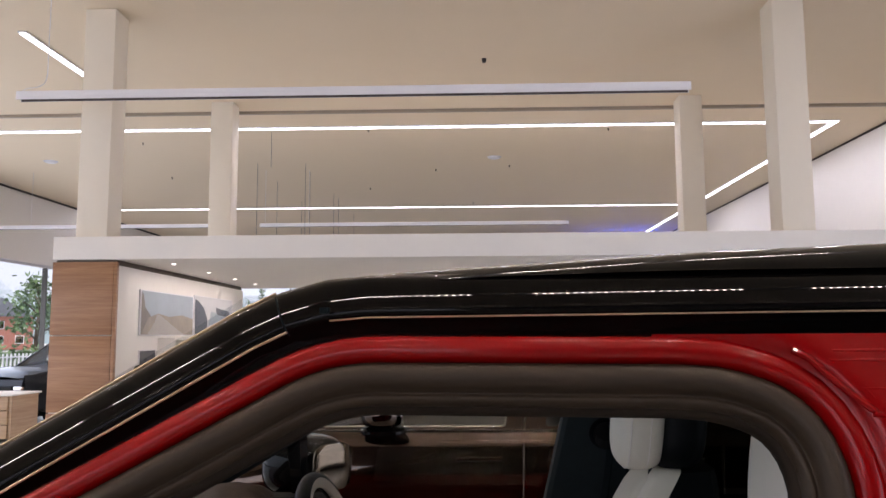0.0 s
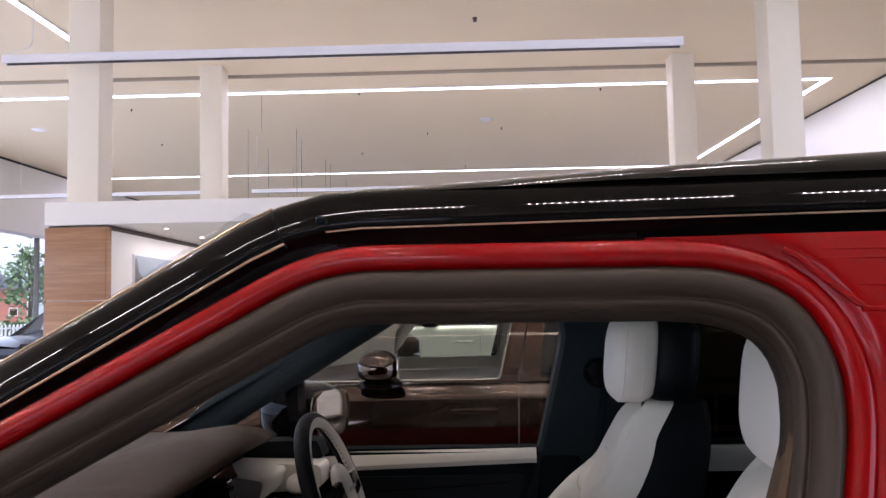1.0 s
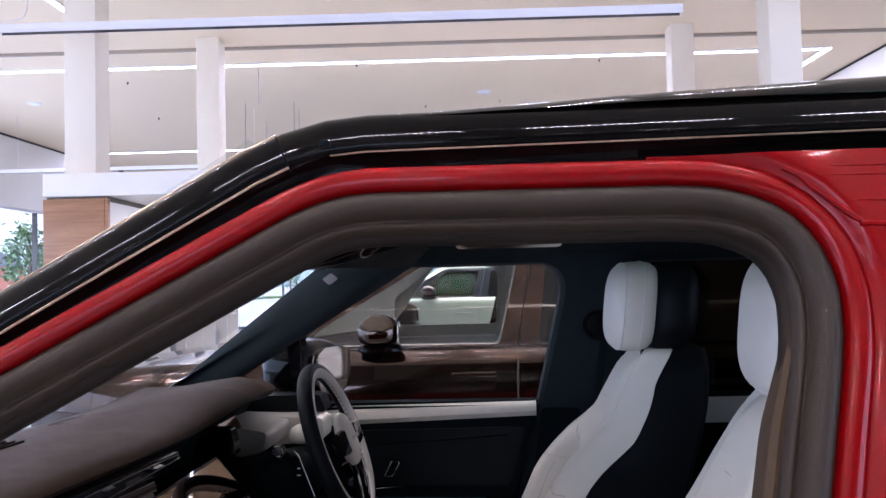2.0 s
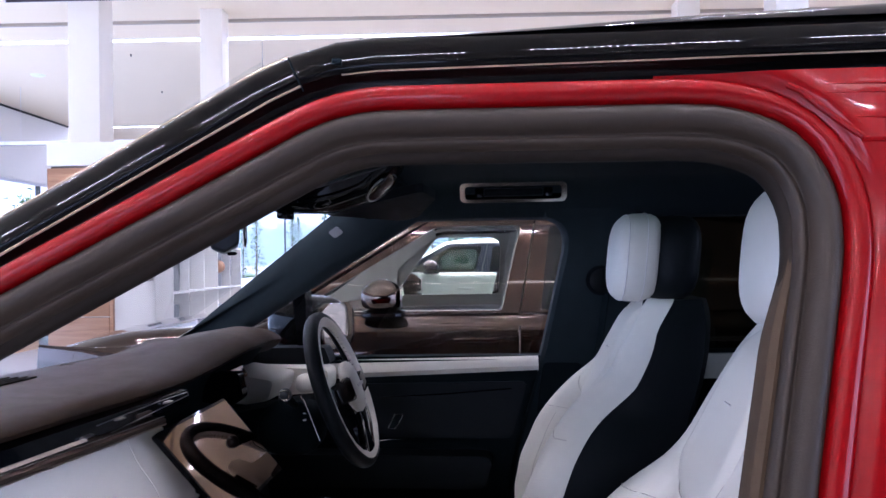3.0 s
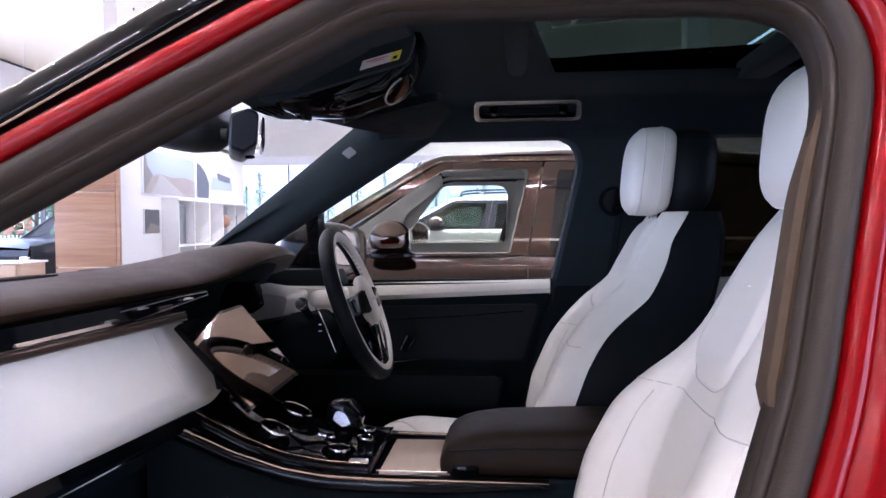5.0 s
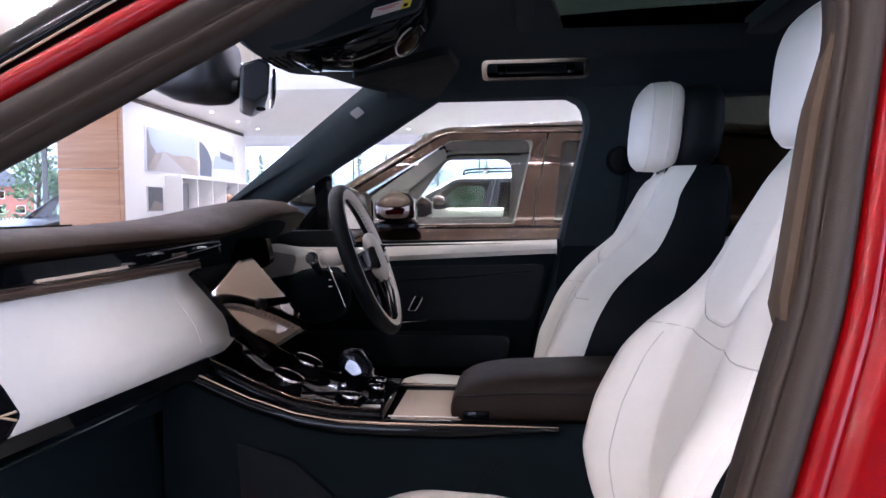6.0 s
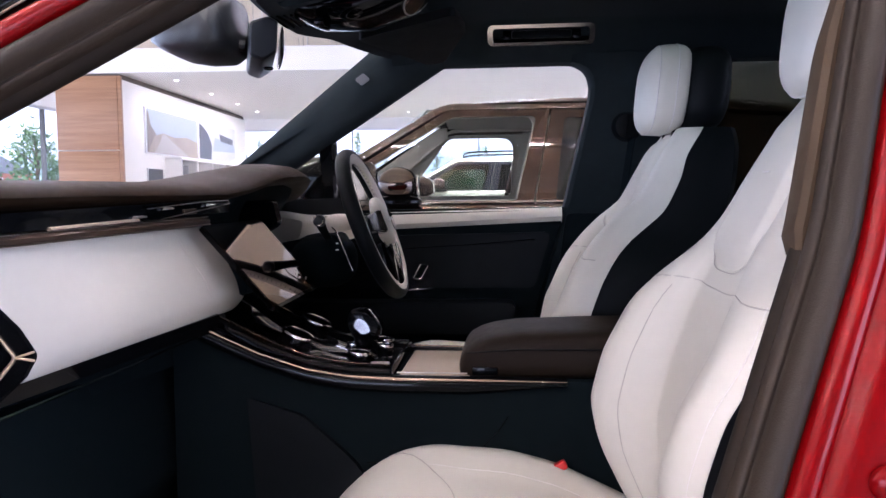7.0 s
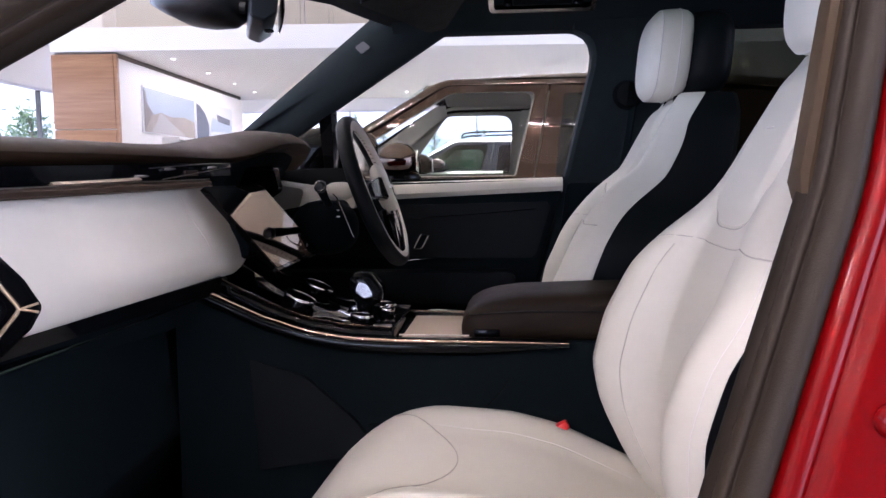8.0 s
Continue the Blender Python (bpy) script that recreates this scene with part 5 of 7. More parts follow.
for dz in (0.0035, -0.0035):
    part("vent_bar", tube(bmesh.new(), [(-0.579, -0.701, 1.018), (-0.556, -0.699, 1.020 + dz * 1.6)], 0.0018, 6), GOLD_TRIM, sv)
# lower dash: gloss band, metal line, glovebox
rings = []
for y in np.linspace(-0.70, -0.17, 8):
    k = (y + 0.70) / 0.53
    x, z = -0.626 + 0.106 * k, 0.964 + 0.022 * k
    rings.append([(x - 0.02, y, z + 0.01), (x, y, z + 0.006), (x - 0.004, y, z - 0.02), (x - 0.02, y, z - 0.026)])
part("gloss_band", loft(bmesh.new(), rings), PIANO, dash)
part("metal_line", tube(bmesh.new(), [(-0.628, -0.70, 0.929), (-0.575, -0.42, 0.946), (-0.527, -0.17, 0.963)], 0.0024, 6), CHROME, dash)
part("glovebox", slab(fillet([(-0.64, 0.925, 0.01), (-0.60, 0.70, 0.05), (-0.75, 0.45, 0.05), (-1.2, 0.42, 0), (-1.2, 0.92, 0)]), -0.72, 0.70), CLOTH, dash)
# driver's side: binnacle screen, white trim, column
part("binnacle", slab(fillet([(-0.64, 1.235, 0.01), (-0.625, 1.235, 0.01), (-0.585, 1.165, 0.01), (-0.60, 1.16, 0.01)]), 0.22, 0.44), SCREEN, dash, "dark instrument display")
part("driver_trim", slab(fillet([(-0.66, 1.160, 0.01), (-0.42, 1.155, 0.02), (-0.42, 1.09, 0.02), (-0.68, 1.07, 0.01)]), 0.64, 0.74), HIDE_WHITE, dash, "white leather fascia beside the wheel")
part("driver_pad", pillow(bmesh.new(), -0.430, 0.47, 1.143, 0.034, 0.04, 0.024, 3, 22, 9), HIDE_WHITE, dash)
cheek = fillet([(-0.66, 1.175, 0.02), (-0.515, 1.152, 0.015), (-0.530, 1.10, 0.02), (-0.585, 1.082, 0.02), (-0.66, 1.09, 0.02)], 5)
part("fascia_cheek", loft(bmesh.new(), [[(x, 0.66, z) for x, z in cheek], [(x, 0.47, z) for x, z in cheek], [(-0.585 + (x + 0.585) * 0.88, 0.455, 1.125 + (z - 1.125) * 0.88) for x, z in cheek]]), HIDE_WHITE, dash, "cream leather cheek of the fascia")
part("binnacle_side", slab(fillet([(-0.64, 1.205, 0.01), (-0.528, 1.208, 0.012), (-0.515, 1.150, 0.015), (-0.545, 1.130, 0.012), (-0.63, 1.142, 0.01)]), 0.20, 0.235), PIANO, dash)

# centre screen, leaning
scr_a, scr_b = Vector((-0.519, 0, 1.165)), Vector((-0.386, 0, 1.013))
ax = (scr_b - scr_a).normalized()
nrm = Vector((ax.z, 0, -ax.x))
nrm = nrm if nrm.x > 0 else -nrm


def scr(u, y, d):
    p = scr_a + ax * u + nrm * d
    return (p.x - 0.03 * (y + 0.25), y, p.z)


L = (scr_b - scr_a).length
edge = fillet([(0, -0.250, 0.008), (L, -0.245, 0.008), (L, 0.105, 0.008), (0, 0.115, 0.008)], 4)
bm = loft(bmesh.new(), [[scr(u, y, d) for u, y in edge] for d in (-0.009, -0.003, 0.0)])
cs = part("centre_screen", bm, GLOSS_BLACK, red_car, "dark curved touch screen in a thin frame")
inner = fillet([(0.006, -0.245, 0.006), (L - 0.006, -0.240, 0.006), (L - 0.007, 0.098, 0.006), (0.007, 0.108, 0.006)], 4)
part("display", loft(bmesh.new(), [[scr(u, y, d) for u, y in inner] for d in (-0.002, 0.0012)]), SCREEN, cs)
part("screen_mount", boxed(-0.62, -0.475, -0.13, 0.05, 1.02, 1.10, 0.02), CLOTH, cs)

# steering wheel
hub = Vector((-0.318, 0.375, 1.140))
tilt = radians(20.5)
wu = Vector((-math.sin(tilt), 0, math.cos(tilt)))
wv = Vector((0, 1, 0))
wn_ = Vector((math.cos(tilt), 0, math.sin(tilt)))


def wp(a, b, d=0.0):
    return hub + wv * a + wu * b + wn_ * d


ringp = []
for k in range(48):
    a = 2 * math.pi * k / 48
    ringp.append(wp(0.189 * math.cos(a), (0.190 if math.sin(a) > -0.75 else 0.184) * math.sin(a)))
rr = [[p + (wn_ * math.cos(t) * 0.019 + (p - hub).normalized() * math.sin(t) * 0.016) for t in np.linspace(0, 2 * math.pi, 12, endpoint=False)] for p in ringp]
sw = part("steering_wheel", loft(bmesh.new(), rr, caps=False, loop=True), HIDE_BLACK, red_car, "black and white leather steering wheel")
# pale face of the rim, turned to the driver
rr = [[p + (wn_ * (0.0075 + math.cos(t) * 0.0115) + (p - hub).normalized() * (math.sin(t) * 0.0185 - 0.006)) for t in np.linspace(0, 2 * math.pi, 10, endpoint=False)] for p in ringp]
part("pale_grip", loft(bmesh.new(), rr, caps=False, loop=True), HIDE_GREY, sw, "pale grey leather rim face")
bm = pillow(bmesh.new(), 0, 0, 0, 0.046, 0.066, 0.020, 2.6, 28, 8)
M3 = Matrix((wv, wu, wn_)).transposed().to_4x4()
bmesh.ops.transform(bm, matrix=Matrix.Translation(hub + wn_ * 0.024) @ M3, verts=bm.verts)
hubp = part("hub", bm, HIDE_WHITE, sw, "white leather airbag cover")
bm = bmesh.new()
for a0 in (-0.028, -0.016, -0.004, 0.008, 0.020):
    box(bm, a0, a0 + 0.008, -0.004, 0.004, 0.0205, 0.0235)
bmesh.ops.transform(bm, matrix=Matrix.Translation(hub + wn_ * 0.024) @ M3, verts=bm.verts)
part("emblem", bm, SATIN, hubp)
for s in (-1, 1):
    rr = [[wp(s * a, b, d) for a, b, d in ((r, -h, q), (r, h, q), (r, h, q + 0.012), (r, -h, q + 0.012))] for r, h, q in ((0.05, 0.030, 0.022), (0.12, 0.024, 0.018), (0.178, 0.020, 0.004))]
    sp = part("spoke", loft(bmesh.new(), rr), HIDE_WHITE if s > 0 else PIANO, sw)
    rr = [[wp(s * a, b, d) for a, b, d in ((r, -h, q), (r, h, q), (r, h, q + 0.005), (r, -h, q + 0.005))] for r, h, q in ((0.052, 0.027, 0.034), (0.12, 0.022, 0.029), (0.156, 0.014, 0.020))]
    part("switch_pad", loft(bmesh.new(), rr), PIANO, sp)
    rr = [wp(s * 0.040, -0.060, 0.030), wp(s * 0.042, -0.10, 0.026), wp(s * 0.036, -0.166, 0.012)]
    part("lower_spoke", tube(bmesh.new(), curve3(rr, 4), 0.0035, 8), CHROME, sw, "chrome edge of the lower spoke")
web = [(-0.040, -0.050), (0.040, -0.050), (0.042, -0.10), (0.034, -0.168), (-0.034, -0.168), (-0.042, -0.10)]
part("spoke_insert", loft(bmesh.new(), [[wp(a, b, d) for a, b in web] for d in (-0.002, 0.016)]), PIANO, sw, "gloss black lower spoke insert")
st_ = bmesh.new()
for k in range(72):
    a = 2 * math.pi * k / 72
    d_ = wv * math.cos(a) + wu * math.sin(a)
    tube(st_, [hub + d_ * 0.1655 + wn_ * 0.002, hub + d_ * 0.1640 + wn_ * 0.008], 0.0009, 4)
tagged(part("rim_stitching", st_, HIDE_BLACK, sw, "black stitches inside the rim"), kind="stuff")
part("column_shroud", pillow(bmesh.new(), -0.445, 0.36, 1.052, 0.085, 0.085, 0.070, 2.4, 26, 11), CLOTH, red_car)
part("switch_edge", tube(bmesh.new(), [(-0.406, 0.285, 1.139), (-0.395, 0.283, 1.128), (-0.357, 0.285, 1.032)], 0.0016, 6), CHROME, red_car)
for mz, mw in ((1.098, 0.006), (1.082, 0.008)):
    part("column_mark", boxed(-0.392 - mw / 2, -0.392 + mw / 2, 0.2745, 0.277, mz, mz + 0.0028, 0.0005), WHITE_PAPER, red_car)
part("column", slab(fillet([(-0.62, 1.085, 0.02), (-0.40, 1.125, 0.03), (-0.385, 1.05, 0.03), (-0.62, 0.98, 0.02)]), 0.315, 0.435), CLOTH, red_car, "black steering column shroud")
st = part("stalk", tube(bmesh.new(), [(-0.425, 0.33, 1.105), (-0.420, 0.25, 1.135), (-0.416, 0.203, 1.155)], [0.009, 0.010, 0.0125], 12), CLOTH, red_car)
part("stalk_knob", pillow(bmesh.new(), -0.415, 0.196, 1.158, 0.0150, 0.012, 0.0150, 2.3, 16, 7), SATIN_BLACK, st)
part("stalk_ring", tube(bmesh.new(), [(-0.415 + 0.0115 * math.cos(a), 0.1855, 1.158 + 0.0115 * math.sin(a)) for a in np.linspace(0, 2 * math.pi, 20, endpoint=False)], 0.0012, 6, closed=True), CHROME, st, "thin chrome ring on the stalk's end")

# centre console
KX = (-0.60, -0.52, -0.44, -0.36, -0.28, -0.18, 0.0, 0.20, 0.42)
KZ = (0.998, 0.960, 0.920, 0.891, 0.877, 0.872, 0.869, 0.866, 0.862)
rings = []
for x in np.linspace(-0.60, 0.42, 34):
    z, w = table(x, KX, KZ), table(x, (-0.6, -0.4, 0.0, 0.42), (0.20, 0.165, 0.150, 0.145))
    rings.append([(x, -w - 0.01, 0.40), (x, -w - 0.005, z - 0.075), (x, -w, z - 0.03), (x, -w + 0.01, z - 0.006), (x, -w + 0.02, z - 0.002), (x, -w + 0.028, z - 0.012), (x, w - 0.028, z - 0.012), (x, w - 0.02, z - 0.002), (x, w - 0.01, z - 0.006), (x, w, z - 0.03), (x, w + 0.005, z - 0.075), (x, w + 0.01, 0.40)])
con = part("centre_console", loft(bmesh.new(), rings), CLOTH, red_car, "black centre console with a gloss and metal rim")
for s in (-1, 1):
    gl, cl = [], []
    for x in np.linspace(-0.585, 0.14, 26):
        z, w = table(x, KX, KZ), table(x, (-0.6, -0.4, 0.0, 0.42), (0.20, 0.165, 0.150, 0.145))
        taper = min(1, (0.16 - x) / 0.2)
        gl.append([(x, s * (w + 0.002), z - 0.010 - 0.022 * taper), (x, s * (w + 0.010), z - 0.010 - 0.014 * taper), (x, s * (w + 0.013), z - 0.009 - 0.005 * taper), (x, s * (w + 0.008), z - 0.004), (x, s * (w - 0.010), z + 0.001), (x, s * (w - 0.028), z - 0.004), (x, s * (w - 0.03), z - 0.012)])
        cl.append((x, s * (w + 0.008), z - 0.003))
    part("gloss_rim", loft(bmesh.new(), gl), PIANO, con, "gloss black console rim", sharp=80)
    part("metal_rim", tube(bmesh.new(), cl, [0.0030 * min(1, (len(cl) - i) / 9) + 0.0004 for i in range(len(cl))], 8), COPPER, con, "polished bronze metal line along the console")
rings = []
for x in np.linspace(-0.56, -0.197, 24):      # raised deck with a rounded border
    z = table(x, KX, KZ)
    k = min(1.0, max(0.0, (-0.24 - x) / 0.12))
    half = [(0.146, -0.004), (0.144, 0.008), (0.138, 0.015), (0.131, 0.0165), (0.124, 0.014), (0.118, 0.012 + 0.002 * k), (0.09, 0.013 + 0.007 * k), (0.04, 0.014 + 0.012 * k)]
    rings.append([(x, -y, z + h) for y, h in half] + [(x, y, z + h) for y, h in reversed(half)])
deck = part("console_deck", loft(bmesh.new(), rings), PIANO, con, "gloss black control deck", sharp=60)
part("deck_end", boxed(-0.1975, -0.193, -0.144, 0.144, 0.862, 0.888, 0.002), PIANO, con)
part("deck_line", tube(bmesh.new(), [(x, -0.1385, table(x, KX, KZ) + 0.0165) for x in np.linspace(-0.55, -0.20, 20)], 0.0016, 6), COPPER, con, "thin bronze line along the deck")


def dial(x, y, z, r, parent, tilt_=20):
    m = pose(x, y, z, 0, tilt_, 0)
    bm = bmesh.new()
    prof = [(r * 0.88, 0.000), (r * 0.99, -0.001), (r, 0.002), (r * 0.96, 0.0045), (r * 0.88, 0.0040)]
    rings = [[m @ Vector((q * math.cos(a), q * math.sin(a), h)) for q, h in prof] for a in np.linspace(0, 2 * math.pi, 30, endpoint=False)]
    d = part("dial", loft(bm, rings, loop=True, caps=False), CHROME, parent, "chrome-rimmed rotary control")
    bm = bmesh.new()
    bmesh.ops.create_cone(bm, cap_ends=True, segments=28, radius1=r * 0.98, radius2=r * 0.90, depth=0.030, matrix=m @ Matrix.Translation((0, 0, -0.012)))
    part("dial_face", bm, PIANO, d)


dial(-0.394, -0.080, 0.938, 0.034, con, 24)
dial(-0.388, 0.050, 0.944, 0.034, con, 24)
dial(-0.266, -0.088, 0.902, 0.023, con, 6)
dial(-0.296, -0.010, 0.904, 0.014, con, 6)
dial(-0.228, -0.010, 0.902, 0.017, con, 4)
dial(-0.240, 0.070, 0.900, 0.020, con, 6)
gp = fillet([(-0.296, 0.868, 0.004), (-0.292, 0.912, 0.01), (-0.308, 0.948, 0.018), (-0.302, 0.982, 0.020), (-0.262, 0.980, 0.022), (-0.234, 0.945, 0.016), (-0.240, 0.92, 0.010), (-0.262, 0.906, 0.008), (-0.264, 0.868, 0.004)], 5)
gc = (-0.271, 0.935)
rings = [[(gc[0] + (x - gc[0]) * q, y, gc[1] + (z - gc[1]) * q) for x, z in gp] for y, q in ((-0.022, 0.80), (-0.019, 0.92), (-0.013, 0.99), (0.0, 1.0), (0.024, 1.0), (0.032, 0.93), (0.036, 0.80))]
gear = part("gear_selector", loft(bmesh.new(), rings), PIANO, con, "gloss black gear selector with a metal face", sharp=70)
part("selector_face", slab(fillet([(-0.292, 0.944, 0.006), (-0.284, 0.964, 0.008), (-0.266, 0.956, 0.006), (-0.254, 0.934, 0.006), (-0.274, 0.928, 0.006)], 3), -0.0250, -0.020), SELECTOR, gear)
for k in range(3):
    part("selector_neck", boxed(-0.286, -0.270, -0.0215, -0.016, 0.893 + k * 0.006, 0.8965 + k * 0.006, 0.001), SATIN, gear)
part("switch_row", boxed(-0.240, -0.204, -0.124, -0.102, 0.882, 0.8890, 0.002), SATIN, con)
for sx_ in (-0.240, -0.226, -0.212):
    part("switch", boxed(sx_, sx_ + 0.010, -0.085, -0.062, 0.884, 0.8925, 0.002), PIANO, con)
# beige mat in the tray
tray = part("tray_mat", boxed(-0.182, -0.045, -0.115, 0.115, 0.862, 0.868, 0.002), BEIGE, con, "beige mat in the console tray")
part("tray_wall", boxed(-0.188, -0.03, 0.116, 0.124, 0.858, 0.870, 0.003), PIANO, con)
part("tray_edge", tube(bmesh.new(), [(-0.186, -0.122, 0.872), (-0.05, -0.122, 0.871)], 0.0014, 6), SATIN, con)
# armrest
rings = []
for x, z0, z1, w in ((-0.066, 0.872, 0.890, 0.10), (-0.063, 0.860, 0.904, 0.112), (-0.052, 0.855, 0.919, 0.118), (-0.03, 0.853, 0.932, 0.120), (0.0, 0.853, 0.941, 0.120), (0.05, 0.853, 0.948, 0.120), (0.20, 0.853, 0.954, 0.120), (0.36, 0.853, 0.956, 0.118), (0.40, 0.86, 0.95, 0.11)):
    rings.append([(x, w * math.copysign(abs(math.cos(a)) ** 0.35, math.cos(a)), (z0 + z1) / 2 + (z1 - z0) / 2 * math.copysign(abs(math.sin(a)) ** 0.45, math.sin(a))) for a in np.linspace(0.05, 2 * math.pi + 0.05, 24, endpoint=False)])
arm = part("armrest", loft(bmesh.new(), rings), HIDE_BROWN, red_car, "ebony leather centre armrest", sharp=60)
part("armrest_seam", tube(bmesh.new(), [(-0.05, -0.1195, 0.911), (0.05, -0.1215, 0.918), (0.36, -0.120, 0.919)], 0.0014, 6), HIDE_BLACK, arm)
part("armrest_latch", boxed(-0.040, 0.010, -0.124, -0.112, 0.868, 0.884, 0.003), PIANO, arm)
# knee pads and footwell details
part("knee_pad", slab(fillet([(-0.55, 0.86, 0.05), (-0.36, 0.80, 0.06), (-0.20, 0.66, 0.05), (-0.55, 0.60, 0.05)]), -0.182, -0.160), HIDE_BLACK, con)
part("panel_gap", tube(bmesh.new(), curve3([(0.03, -0.164, 0.80), (-0.0, -0.164, 0.76), (-0.06, -0.164, 0.725), (-0.30, -0.164, 0.70)], 4), 0.0015, 5), PIANO, con)
part("foot_mat", boxed(-1.1, -0.45, -0.72, -0.22, 0.40, 0.412, 0.004), CARPET, red_car)


# ---- seats ----
BZ = (0.60, 0.68, 0.76, 0.84, 0.93, 1.02, 1.08, 1.115, 1.17, 1.25, 1.33, 1.365)
BXB = (0.205, 0.150, 0.112, 0.105, 0.132, 0.190, 0.238, 0.267, 0.312, 0.355, 0.400, 0.430)
BXC = (0.26, 0.228, 0.200, 0.196, 0.216, 0.248, 0.272, 0.288, 0.320, 0.357, 0.400, 0.430)
BW = (0.215, 0.240, 0.255, 0.262, 0.262, 0.255, 0.230, 0.203, 0.192, 0.178, 0.158, 0.130)
BXS = (0.262, 0.205, 0.168, 0.182, 0.202, 0.235, 0.272, 0.308, 0.378, 0.418, 0.438, 0.444)
BXK = (0.34, 0.36, 0.38, 0.405, 0.44, 0.475, 0.50, 0.513, 0.535, 0.555, 0.565, 0.56)


def back_front(u, z, flare=0.0, near=0.0):
    """The backrest's front: x at the sideways place u (-1 to 1) and height z."""
    g = min(1, max(0, (abs(u) - 0.40) / 0.26))
    g = g * g * (3 - 2 * g)
    e = max(0, (abs(u) - 0.86) / 0.14) if near == 0 or u > 0 else max(0, (abs(u) - 0.80) / 0.20)
    c, b = table(z, BZ, BXC), table(z, BZ, BXB) + flare * table(z, (0.86, 0.96, 1.05, 1.11, 1.16, 1.20), (0, 0.3, 0.85, 1, 0.8, 0))
    if u < 0:
        b += near * table(z, (0.62, 0.72, 0.82, 1.00, 1.08, 1.14), (0.4, 0.8, 1, 1, 0.5, 0))
    elif near:
        b -= 0.027 * table(z, (0.74, 0.83, 0.93, 1.03, 1.09, 1.13), (0, 0.35, 0.5, 1, 0.6, 0))
    return c + (b - c) * g + (0.045 * e * e if near == 0 or u > 0 else 0.034 * e)


CX = (-0.455, -0.43, -0.40, -0.355, -0.30, -0.255, -0.195, -0.055, 0.035, 0.135, 0.22)
CZ = (0.545, 0.575, 0.615, 0.670, 0.712, 0.735, 0.747, 0.738, 0.715, 0.670, 0.630)
CW = (0.19, 0.215, 0.235, 0.25, 0.256, 0.258, 0.26, 0.262, 0.262, 0.258, 0.25)


def cushion_top(x, u):
    g = min(1, max(0, (abs(u) - 0.45) / 0.30))
    g = g * g * (3 - 2 * g)
    e = max(0, (abs(u) - 0.82) / 0.18)
    dip = 0.028 * min(1, max(0, (x + 0.34) / 0.2))
    return table(x, CX, CZ) - dip * (1 - g) - 0.05 * e * e


def smooth(f, x, d=0.02):
    return (f(x - d) + 2 * f(x) + f(x + d)) / 4


